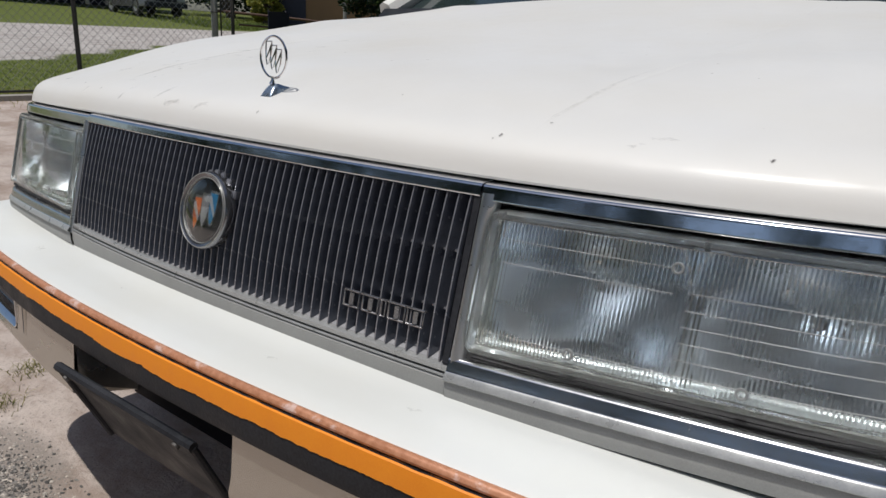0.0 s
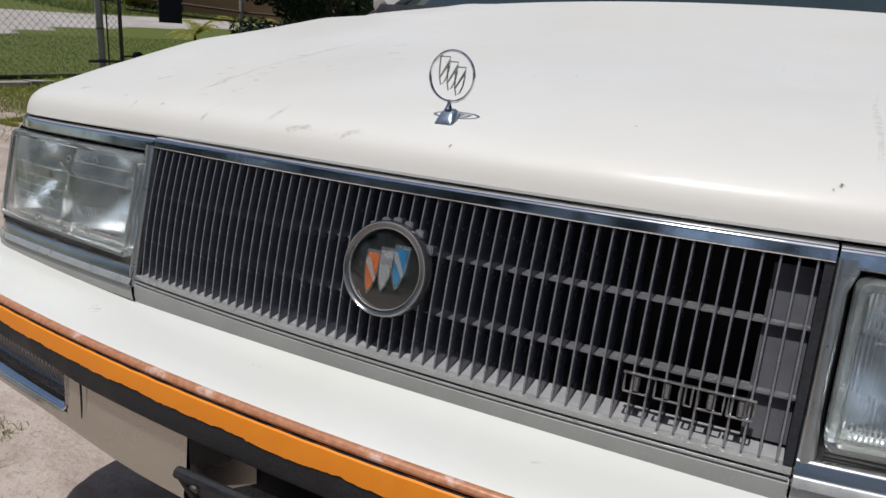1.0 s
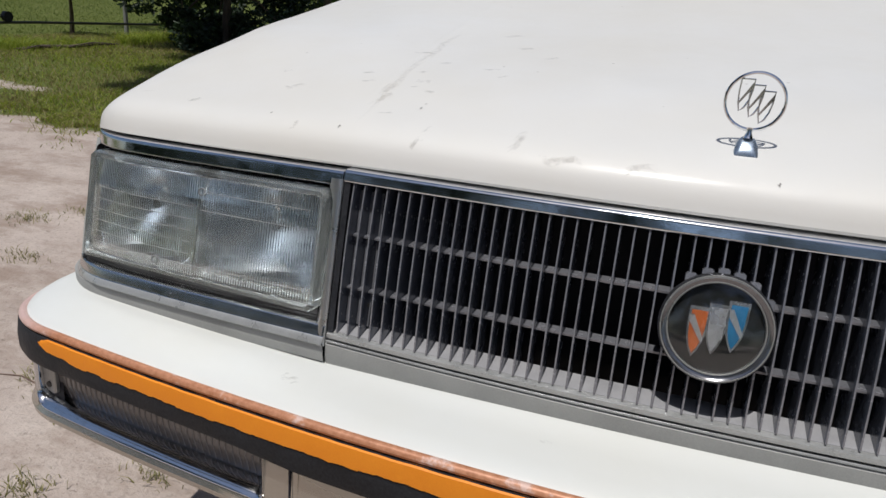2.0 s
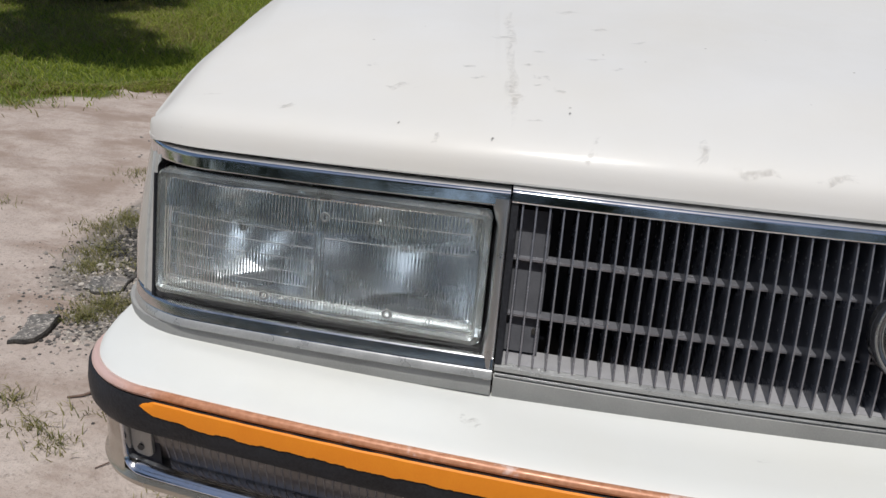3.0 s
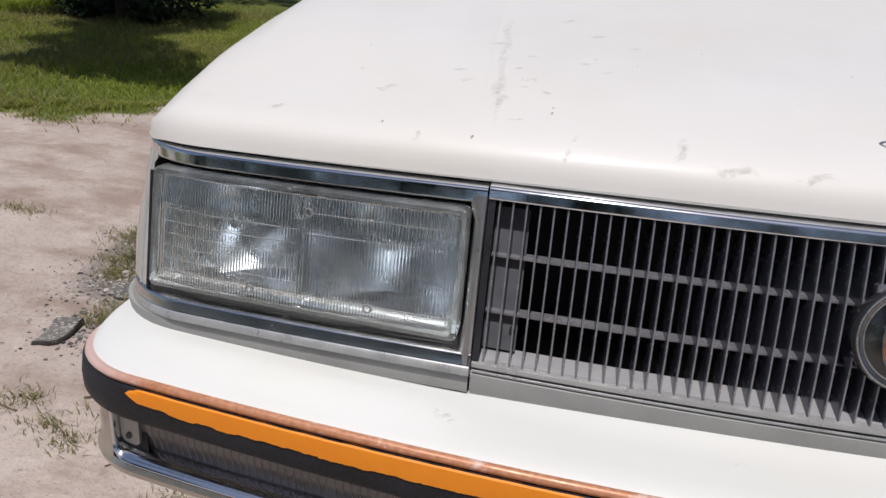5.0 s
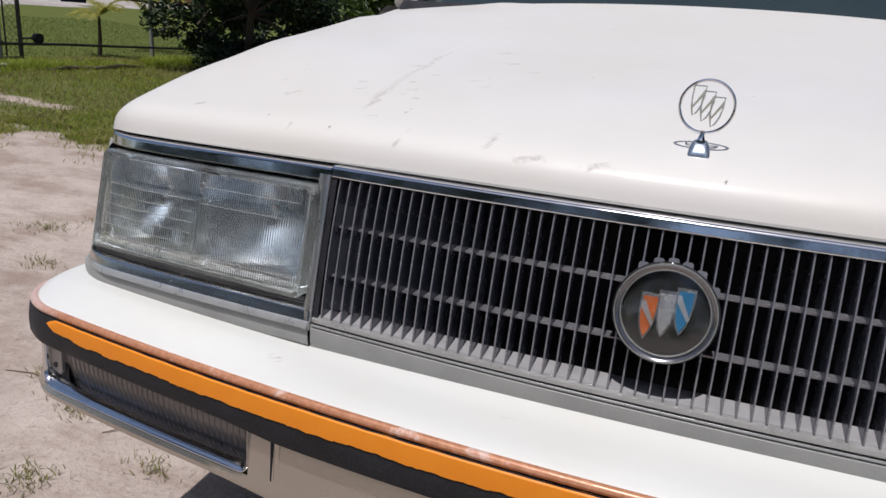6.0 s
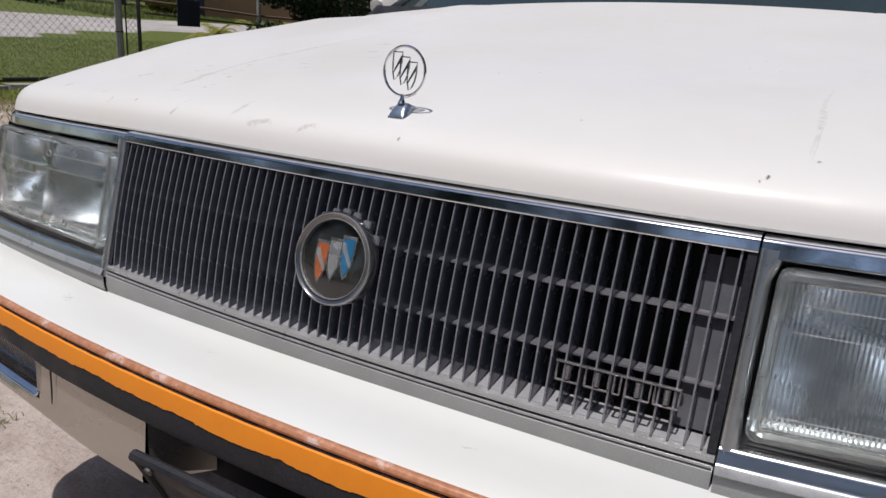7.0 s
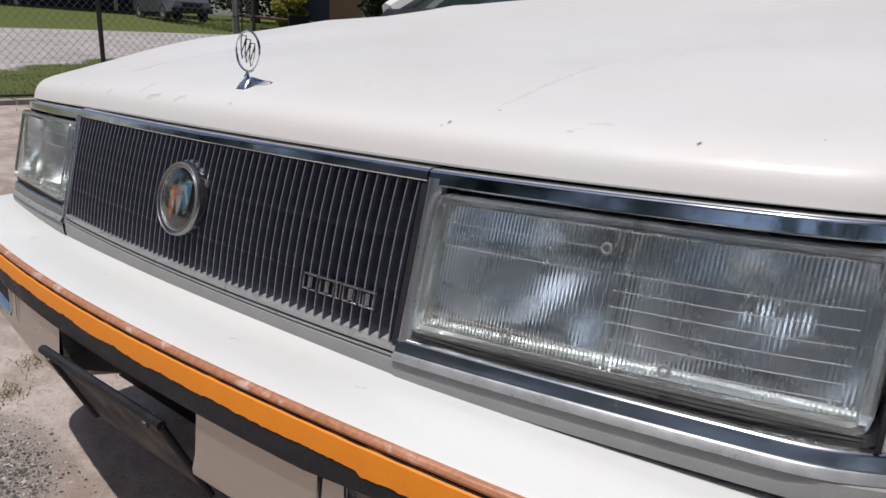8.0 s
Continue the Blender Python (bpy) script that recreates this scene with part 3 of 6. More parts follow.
def build_hood():
    xs = sorted([-0.836 + 1.672 * k / 64 for k in range(65)] + [sg * (0.4128 + d) for sg in (-1, 1) for d in (-0.009, -0.005, -0.0025, 0.0, 0.0025, 0.005, 0.009)] + [sg * d for sg in (-1, 1) for d in (0.745, 0.763, 0.770, 0.777, 0.789, 0.793, 0.799, 0.803, 0.809, 0.815, 0.819, 0.822, 0.826, 0.829, 0.8315, 0.8335, 0.835)])
    fine = sorted(set(HOOD_S + [0.0015, 0.006, 0.014, 0.028, 0.047, 0.08, 0.125, 0.185, 0.26, 0.35, 0.46]))
    rows = [[Vector((x, lip_y(x) + corner(x) + d, z + droop(x))) for x in xs] for d, z in ((0.012, 0.7362), (0.002, 0.7382))]
    for s in fine:
        k = s / 1.16
        row = []
        for x0 in xs:
            y = lip_y(x0) + s - k * (lip_y(x0) - 0.597) * 0.9 + corner(x0) * max(0.0, 1 - s / 0.06)
            x = x0 * hood_half(s) / 0.836
            crease = 0.004 * math.exp(-((abs(x) - 0.50 - 0.04 * k) / 0.05) ** 2) * smooth(0.1, 0.5, s)
            fold = -0.0006 * max(0.0, 1 - abs(abs(x0) - 0.4128) / 0.0055) * smooth(0.06, 0.2, s)
            row.append(Vector((x, y, hood_z(x, s) + crease + fold)))
        rows.append(row)
    rows.append([Vector((v.x, v.y + 0.01, v.z - 0.03)) for v in rows[-1]])
    bm = loft(rows)
    edge = [[Vector((r[i].x, r[i].y, r[i].z)) for r in rows[2:-1]] for i in (0, -1)]
    for e, sgn in zip(edge, (-1, 1)):
        loft([e, [Vector((v.x + 0.001 * sgn, v.y, v.z - 0.025)) for v in e]], bm=bm)
    bmesh.ops.remove_doubles(bm, verts=bm.verts, dist=1e-5)
    part("hood", bm, WHITE, car, "long white hood with scuffs and grime specks", smooth=True)


build_hood()


# --- fenders and flanks ---
def arch(y, yc, r):
    d = r * r - (y - yc) ** 2
    return math.sqrt(d) if d > 0 else 0.0


WHEELS = ((1.56, 0.33), (4.30, 0.45))


def flank(sgn, y0, y1, name, label, top, n=60):
    rows = []
    for k in range(n + 1):
        y = y0 + (y1 - y0) * k / n
        zt = top(y)
        low = 0.24
        for yc, zc in WHEELS:
            a = arch(y, yc, 0.36)
            if a:
                low = max(low, zc - 0.02 + a - 0.33 + 0.33)
        w = hood_half(y - 0.69) + 0.0015
        o = 0.22 + 0.93 * smooth(0.85, 1.35, y)
        sec = [(w, zt), (w + 0.006 * o, zt + 0.001), (w + 0.016 * o, zt - 0.006), (w + 0.030 * o, zt - 0.022), (w + 0.041 * o, zt - 0.05),
               (w + 0.050 * o, max(low + 0.05, zt - 0.11)), (w + 0.056 * o, max(low + 0.04, 0.55)), (w + 0.056 * o, max(low + 0.03, 0.50)), (w + 0.046 * o, max(low + 0.02, 0.42)), (w + 0.038 * o, low + 0.01), (w + 0.030 * o, low), (w - 0.03, low + 0.002)]
        rows.append([Vector((sgn * x, y, z)) for x, z in sec])
    part(name, loft(rows), WHITE, car, label, smooth=True)


def fender_top(y, side):
    s = max(0.0, y - 0.70)
    return hood_z(side * hood_half(s) * 0.998, s) - 0.004


for sgn in (-1, 1):
    flank(sgn, 0.745, 1.86, "fender", "white front fender", lambda y, side=sgn: fender_top(y, side))
    flank(sgn, 1.866, 2.95, "front_door", "white front door", lambda y: 1.02)
    flank(sgn, 2.956, 3.80, "rear_door", "white rear door", lambda y: 1.02)
    flank(sgn, 3.806, 5.05, "rear_quarter_panel", "white rear quarter panel", lambda y: 1.02 - 0.02 * smooth(3.8, 5.0, y))

# --- cabin, windscreen, rear: closed shape behind the hood ---
cowl = loft([[Vector((x, 1.735 + d, z)) for x in (-0.83, -0.5, 0, 0.5, 0.83)] for d, z in ((0.0, 1.0), (0.03, 1.028), (0.10, 1.03), (0.14, 1.03))])
part("cowl_panel", cowl, BLACK_RUBBER, car, "black cowl panel below the windscreen")
part("windscreen", loft([[Vector((x * (1 - 0.16 * k), 1.80 - 0.07 * (1 - (x / 0.8) ** 2) + 0.72 * k + 0.04 * (x / 0.8) ** 2, 1.03 + 0.42 * k + 0.02 * math.sin(k * math.pi)))
                         for x in (-0.80, -0.6, -0.3, 0, 0.3, 0.6, 0.80)] for k in (0, 0.25, 0.5, 0.75, 1.0)]), WINDSHIELD, car, "dark windscreen glass", smooth=True)
for sgn in (-1, 1):
    pil = tube([(sgn * 0.835, 1.78, 1.02), (sgn * 0.77, 2.15, 1.24), (sgn * 0.69, 2.53, 1.455)], 0.032, 8)
    part("windscreen_pillar", pil, WHITE, car, "", smooth=True)
    side = loft([[Vector((sgn * 0.845, y, 1.02)) for y in (1.95, 2.9, 3.8, 4.25)], [Vector((sgn * 0.68, y, 1.44)) for y in (2.6, 2.9, 3.5, 3.75)]])
    part("side_window", side, WINDSHIELD, car, "dark side window glass")
roof_rows = [[Vector((x, 2.50 + 1.35 * k, 1.45 + 0.045 * math.sin(k * math.pi) + 0.03 * (1 - (x / 0.70) ** 2))) for x in (-0.70, -0.5, -0.2, 0.2, 0.5, 0.70)] for k in (0, 0.2, 0.4, 0.6, 0.8, 1.0)]
part("roof", loft(roof_rows), WHITE, car, "white roof", smooth=True)
part("rear_window", loft([[Vector((x, 3.85, 1.45)) for x in (-0.69, 0, 0.69)], [Vector((x * 1.12, 4.35, 1.06)) for x in (-0.69, 0, 0.69)]]), WINDSHIELD, car, "dark rear window glass")
part("trunk_lid", loft([[Vector((x, y, z - 0.01 * (x / 0.8) ** 2)) for x in (-0.828, -0.4, 0, 0.4, 0.828)] for y, z in ((4.3, 1.06), (4.5, 1.05), (4.9, 1.02), (5.04, 0.98), (5.06, 0.55))]), WHITE, car, "white trunk lid", smooth=True)
part("rear_bumper", box(-0.86, 0.86, 5.03, 5.14, 0.42, 0.56), BLACK_RUBBER, car, "", bevel=0.02)
part("underbody", box(-0.78, 0.78, 1.02, 5.0, 0.22, 0.50), UNDERBODY, car, "dark underbody")
# closed-off engine bay behind the grille, its shade painted as near-black sheets
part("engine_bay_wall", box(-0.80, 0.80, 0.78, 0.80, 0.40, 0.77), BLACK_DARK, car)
part("radiator_support", box(-0.40, 0.40, 0.665, 0.68, 0.54, 0.76), BLACK_DARK, car, "near-black backing sheet with the shade behind the slats painted in")


def build_wheel(sgn, yc, zc):
    R = 0.315
    prof = [(0.20, -0.085), (0.275, -0.10), (0.305, -0.092), (R, -0.07), (R + 0.004, 0), (R, 0.07), (0.305, 0.092), (0.275, 0.10), (0.20, 0.085)]
    rows = [[Vector((sgn * 0.76 + d, yc + r * math.cos(a), zc + r * math.sin(a))) for r, d in prof] for a in (k * math.tau / 36 for k in range(36))]
    wheel = part("wheel", loft(rows, closed_v=True), TYRE, car, "black tyre on a steel wheel", smooth=True)
    rim_prof = [(0.0, 0.05), (0.06, 0.06), (0.12, 0.045), (0.17, 0.06), (0.20, 0.085), (0.205, 0.07), (0.19, -0.06)]
    rows = [[Vector((sgn * (0.76 + d), yc + r * math.cos(a), zc + r * math.sin(a))) for r, d in rim_prof] for a in (k * math.tau / 30 for k in range(30))]
    part("rim", loft(rows, closed_v=True), BRIGHT_GREY, wheel, "silver wheel cover", smooth=True)


def wheel_height(x, y):
    """Height of a wheel's middle, so that its tyre stands on the ground."""
    g = CAR_POSE.inverted() @ Vector((x, y, 0.0))
    return g.z + 0.315


for yc, zc in WHEELS:
    for sgn in (-1, 1):
        build_wheel(sgn, yc, wheel_height(sgn * 0.76, yc + 0.0))


# --- bumper ---
MARK_X0, MARK_X1 = 0.418, 0.795
XCUT = (0.185, 0.20, MARK_X0, MARK_X1, 0.39)


def lift(x):
    """The bumper sits a little askew: it rises towards the driver's side."""
    return 0.009 * smooth(-0.35, 0.65, x)


def askew(ob):
    for v in ob.data.vertices:
        v.co.z += lift(v.co.x)
    for c in ob.children:
        askew(c)


def build_bumper():
    def arched(x, y):
        return 0.008 * max(0.0, 1 - (x / 0.40) ** 2)

    rows = [level(0.580, 0.850, 0.135, 0.511, 1.0, (), 24, arched), level(0.562, 0.853, 0.135, 0.518, 1.0, (), 24, arched), level(0.550, 0.855, 0.13, 0.5196, 1.0, (), 24, arched), level(0.541, 0.855, 0.13, 0.5192, 1.0, (), 24, lambda x, y: arched(x, y) * 0.7), level(0.530, 0.855, 0.126, 0.5186, 1.0, (), 24, lambda x, y: arched(x, y) * 0.2), level(0.515, 0.855, 0.122, 0.5182, 1.0, (), 24), level(0.480, 0.853, 0.112, 0.5160, 1.0, (), 24),
            level(0.462, 0.851, 0.106, 0.5125, 1.0, (), 24), level(0.455, 0.849, 0.102, 0.508, 1.0, (), 24), level(0.455, 0.849, 0.102, 0.495, 1.0, (), 24), level(0.47, 0.845, 0.10, 0.45, 1.0, (), 24)]
    bumper = part("front_bumper", loft(rows), WHITE_BUMPER, car, "white-topped bumper with black strip and orange paint", smooth=True)
    # half-round copper moulding
    cz, cy = 0.5062, 0.4512
    rows = [level(cy - 0.0054 * math.cos(a), 0.8490 + 0.0040 * math.cos(a), 0.102 + 0.002 * math.cos(a), cz + 0.0050 * math.sin(a)) for a in (k * math.tau / 10 for k in range(10))]
    part("copper_moulding", loft(rows, closed_v=True), COPPER, bumper, "thin copper-coloured moulding with chipped paint", smooth=True)
    # black rub strip, with its flat face and rounded edges
    prof = [(0.462, 0.848, 0.5000, 0), (0.4505, 0.855, 0.5012, 0), (0.4475, 0.860, 0.5002, 0), (0.4460, 0.863, 0.4970, 0), (0.4450, 0.866, 0.477, 0.3), (0.4455, 0.866, 0.459, 1), (0.4480, 0.864, 0.4525, 1), (0.453, 0.858, 0.4500, 1), (0.470, 0.845, 0.4505, 1)]
    rows = [level(b, w, 0.115, z, 1.0, (), 20, lambda x, y: k * (0.004 * smooth(0.35, 0.75, abs(x)) - 0.006 * smooth(0.46, 0.36, abs(x)))) for b, w, z, k in prof]
    part("rub_strip", loft(rows), BLACK_RUBBER, bumper, "scuffed black rubber strip", smooth=True)
    # orange paint brushed on the strip's upper half: ragged lower edge and ends, running over the rounded top
    n = 620
    rows = [[], [], [], []]
    rnd = random.Random(4)
    wander, step = 0.0, 0.0
    for k in range(n + 1):
        x = -0.752 + 1.504 * k / n
        e = smooth(-0.004, 0.011, k / n) * smooth(-0.004, 0.011, 1 - k / n)
        wander = 0.72 * wander + rnd.uniform(-0.0005, 0.0005)
        if rnd.random() < 0.05:
            step = rnd.uniform(-0.0011, 0.0011)
        zl = float(np.interp(x, [-0.75, -0.68, -0.55, -0.4, -0.25, 0.0, 0.25, 0.444, 0.449, 0.75], [0.485, 0.4805, 0.4790, 0.4782, 0.4772, 0.4762, 0.4760, 0.4765, 0.4735, 0.476]))
        zl += 0.0017 * noise.noise((x * 14, 0, 0)) + 0.0009 * noise.noise((x * 70, 1, 0)) + wander + step + (1 - e) * 0.010
        zt = 0.5002 + 0.0003 * noise.noise((x * 40, 5, 0)) - (1 - e) * 0.006 + (1 - e) * 0.006 * noise.noise((x * 420, 2, 2))
        fold = BOW * x * x - 0.0012
        for row, y, z in zip(rows, (0.4498, 0.4466, 0.4454, 0.4450), (zt + 0.0004, zt - 0.0022, (zt + zl) / 2, zl)):
            row.append(Vector((x, y + fold, z)))
    part("orange_stripe", loft(rows), ORANGE, bumper, "ragged brushed orange stripe", smooth=True)
    # lower skin with openings for the turn lamps and the plate recess
    def sag(x, y):
        return -0.012 * smooth(0.5, 0.25, abs(x))

    rows = [level(b, w, 0.095, z, 1.0, XCUT, 20) for b, w, z in ((0.468, 0.842, 0.458), (0.464, 0.846, 0.453), (0.461, 0.848, 0.449), (0.459, 0.850, 0.412), (0.4575, 0.851, 0.386))]
    rows += [level(b, w, 0.095, z, 1.0, XCUT, 20, sag) for b, w, z in ((0.4535, 0.854, 0.380), (0.4545, 0.853, 0.373), (0.464, 0.846, 0.3655), (0.56, 0.81, 0.366), (0.72, 0.805, 0.375))]

    def open_cell(c):
        if c.y > 0.62:
            return False
        return (MARK_X0 < abs(c.x) < MARK_X1 and 0.387 < c.z < 0.4495) or (abs(c.x) < 0.185 and c.z < 0.4535)

    skin = loft(rows, skip=open_cell)
    part("lower_bumper_skin", skin, SATIN_BEIGE, bumper, "satin beige-silver lower bumper skin", smooth=True)
    # plate recess: returns and dark back
    for sgn in (-1, 1):
        x = sgn * 0.185
        w = loft([[Vector((x, 0.462 + BOW * x * x, 0.438)), Vector((x - sgn * 0.035, 0.535, 0.438))], [Vector((x, 0.464 + BOW * x * x, 0.37)), Vector((x - sgn * 0.035, 0.535, 0.37))], [Vector((x, 0.486, 0.352)), Vector((x - sgn * 0.035, 0.535, 0.352))]])
        part("recess_side", w, SATIN_BEIGE, bumper)
    part("recess_back", box(-0.16, 0.16, 0.535, 0.545, 0.345, 0.45), BLACK_DARK, bumper, "dark plate recess")
    part("recess_roof", box(-0.184, 0.184, 0.47, 0.535, 0.438, 0.444), BLACK_DARK, bumper)
    # the skin's centre panels end in a rounded upright fold before the turn lamps
    for sgn in (-1, 1):
        x = sgn * 0.385
        y = 0.4592 + BOW * x * x
        part("skin_seam", tube([(x, y, 0.446), (x, y, 0.42), (x, y - 0.0005, 0.39)], 0.0016, 6), BLACK_DARK, bumper)
        part("skin_fold", tube([(x - sgn * 0.007, y + 0.0012, 0.447), (x - sgn * 0.007, y + 0.0012, 0.42), (x - sgn * 0.007, y + 0.0006, 0.388)], 0.0040, 10), SATIN_BEIGE, bumper, "", smooth=True)
    askew(bumper)
    return bumper


BUMPER = build_bumper()


def build_plate_bracket():
    """A bent black number-plate holder that hangs askew below the strip."""
    m = Matrix.Translation((-0.021, 0.447, 0.411)) @ Euler((radians(28), radians(2.4), radians(4.0))).to_matrix().to_4x4()
    bm = box(-0.143, 0.143, -0.002, 0.002, -0.150, 0.0, m)
    br = part("plate_bracket", bm, BLACK_RUBBER, car, "bent black number-plate holder hanging askew", bevel=0.001)
    part("bracket_top_rail", tube([m @ Vector((x, -0.003, 0.001)) for x in (-0.146, -0.07, 0, 0.07, 0.146)], 0.0065, 8), BLACK_RUBBER, br, "", smooth=True)
    for sgn in (-1, 1):
        part("bracket_side_rail", tube([m @ Vector((sgn * 0.143, -0.003, z)) for z in (0, -0.05, -0.10, -0.15)], 0.005, 8), BLACK_RUBBER, br, "", smooth=True)
        bolt = tube([m @ Vector((sgn * 0.118, -0.012, -0.004)), m @ Vector((sgn * 0.118, 0.004, -0.004))], 0.0055, 8)
        part("bolt", bolt, DARK_STEEL, br)


build_plate_bracket()


def build_turn_lamp(sgn):
    lamp = thing("turn_lamp", "", "")
    lamp.parent = car
    lamp["label"] = "smoked turn lamp with ribbed lens and chrome bezel"
    x0, x1 = sgn * MARK_X0, sgn * MARK_X1
    line = [q for q in plan(0.4595, 0.850, 0.095, 1.0) if q[0] >= 0][:26]
    skin_x, skin_y = [q[0] for q in line], [q[1] for q in line]

    def p(x, z, d):
        return Vector((x, float(np.interp(abs(x), skin_x, skin_y)) + d, z))

    n = 40
    xs = [x0 + (x1 - x0) * k / n for k in range(n + 1)]
    rows = [[p(x, z, d) for x in xs] for z, d in ((0.449, 0.010), (0.425, 0.012), (0.398, 0.020))]
    part("lens", loft(rows), SMOKE_LENS, lamp, "", smooth=True)
    for k in range(2, n):
        x = x0 + (x1 - x0) * (k - 0.5) / n
        if abs(x) < 0.752:
            part("lens_rib", tube([p(x, 0.447, 0.0100), p(x, 0.425, 0.0116), p(x, 0.403, 0.0180)], 0.0008, 4), TURN_RIB, lamp)
    part("lens_backing", loft([[p(x, 0.4545, 0.030) for x in xs], [p(x, 0.384, 0.030) for x in xs]]), BLACK_DARK, lamp)
    # trough-shaped chrome bezel: the opening's edge and its inward direction, step by step
    edge = [(x1, 0.456, -1, 0, 0.75), (x1, 0.42, -1, 0, 0.75)]
    for k in range(7):
        a = math.pi / 2 * k / 6
        edge.append((x1 - sgn * 0.020 * (1 - math.cos(a)), 0.4065 - 0.020 * math.sin(a), -math.cos(a), math.sin(a), 0.75 + 0.25 * k / 6))
    edge += [(x1 + (x0 - x1) * k / 24, 0.3865, 0, 1, 1) for k in range(2, 23)]
    for k in range(7):
        a = math.pi / 2 * (1 - k / 6)
        edge.append((x0 + sgn * 0.012 * (1 - math.cos(a)), 0.3985 - 0.012 * math.sin(a), math.cos(a), math.sin(a), 1 - 0.7 * k / 6))
    edge += [(x0, 0.43, 1, 0, 0.3), (x0, 0.456, 1, 0, 0.3)]
    rows = []
    for off, d in ((0.0, 0.002), (0.0005, -0.002), (0.002, -0.0035), (0.0035, -0.002), (0.005, 0.0005), (0.0065, -0.0005), (0.008, 0.002), (0.012, 0.012), (0.0135, 0.024)):
        rows.append([p(x + sgn * ix * off * w, z + iz * off * w, d) for x, z, ix, iz, w in edge])
    part("bezel", loft(rows), CHROME, lamp, "trough-shaped chrome bezel", smooth=True)
    part("bezel_edge", tube([p(x, z + 0.001, -0.0028) for x, z, ix, iz, w in edge[4:-3]], 0.0009, 6), CHROME_CLEAN, lamp, "thin bright edge", smooth=True)
    xm = sgn * 0.772
    part("end_recess", loft([[p(x, z, 0.012) for x in (sgn * 0.750, xm, sgn * 0.794)] for z in (0.455, 0.398)]), BLACK_DARK, lamp)
    outline = rounded(0.7575, 0.7865, 0.4060, 0.4520, 0.008, 4)
    bm = bmesh.new()
    rings = [[bm.verts.new(p(sgn * (0.772 + (x - 0.772) * f), 0.429 + (z - 0.429) * f, d)) for x, z in outline] for f, d in ((1.0, 0.012), (0.98, 0.0075), (0.90, 0.0065))]
    for r0, r1 in zip(rings, rings[1:]):
        for k in range(len(outline)):
            bm.faces.new((r0[k], r0[(k + 1) % len(outline)], r1[(k + 1) % len(outline)], r1[k]))
    bm.faces.new(rings[-1])
    part("lamp_end_plate", bm, BRIGHT_GREY, lamp, "silver end plate with a screw", smooth=True)
    c = p(xm, 0.418, 0.008)
    part("screw", tube([c + Vector((0, 0.002, 0)), c + Vector((0, -0.003, 0))], 0.004, 10), DARK_STEEL, lamp)
    for o in lamp.children:
        askew(o)


for sgn in (-1, 1):
    build_turn_lamp(sgn)

# --- grey moulding between bumper and lamps ---
part("grille_lower_moulding", front_strip(-0.392, 0.392, [(0.585, 0.510), (0.557, 0.5125), (0.5480, 0.5168), (0.5465, 0.526), (0.5455, 0.5285), (0.5455, 0.544), (0.549, 0.5468), (0.585, 0.5468)], 24), MOULD_GREY, car, "grey plastic moulding under the grille", smooth=True)
for sgn in (-1, 1):
    def side_half(base, xw, r, z):
        return [Vector((sgn * x, y, z + sag(sgn * x))) for x, y in from_x(plan(base, xw, r, 0.84), 0.394, 36)]
    rows = [side_half(0.580, 0.856, 0.118, 0.516), side_half(0.552, 0.861, 0.118, 0.5185), side_half(0.5450, 0.864, 0.118, 0.5225), side_half(0.5430, 0.866, 0.118, 0.531), side_half(0.5425, 0.867, 0.118, 0.5430), side_half(0.5435, 0.866, 0.118, 0.5444), side_half(0.585, 0.85, 0.118, 0.5444)]
    part("lamp_lower_moulding", loft(rows), MOULD_GREY, car, "grey plastic moulding under the lamp", smooth=True)

bead = [Vector((-0.391 + 0.782 * k / 40, 0.5462 + BOW * (-0.391 + 0.782 * k / 40) ** 2, 0.5482)) for k in range(41)]
part("grille_moulding_bead", tube(bead, 0.0013, 8), MOULD_BRIGHT, car, "thin bright bead over the moulding", smooth=True)

# --- grille ---
GX, GZ0, GZ1 = 0.392, 0.5525, 0.745


def slat_bow(z):
    """The slats stand upright at the foot and lean back more and more towards the top."""
    u = (z - 0.559) / 0.165
    return 0.0165 * u * (1 - u)


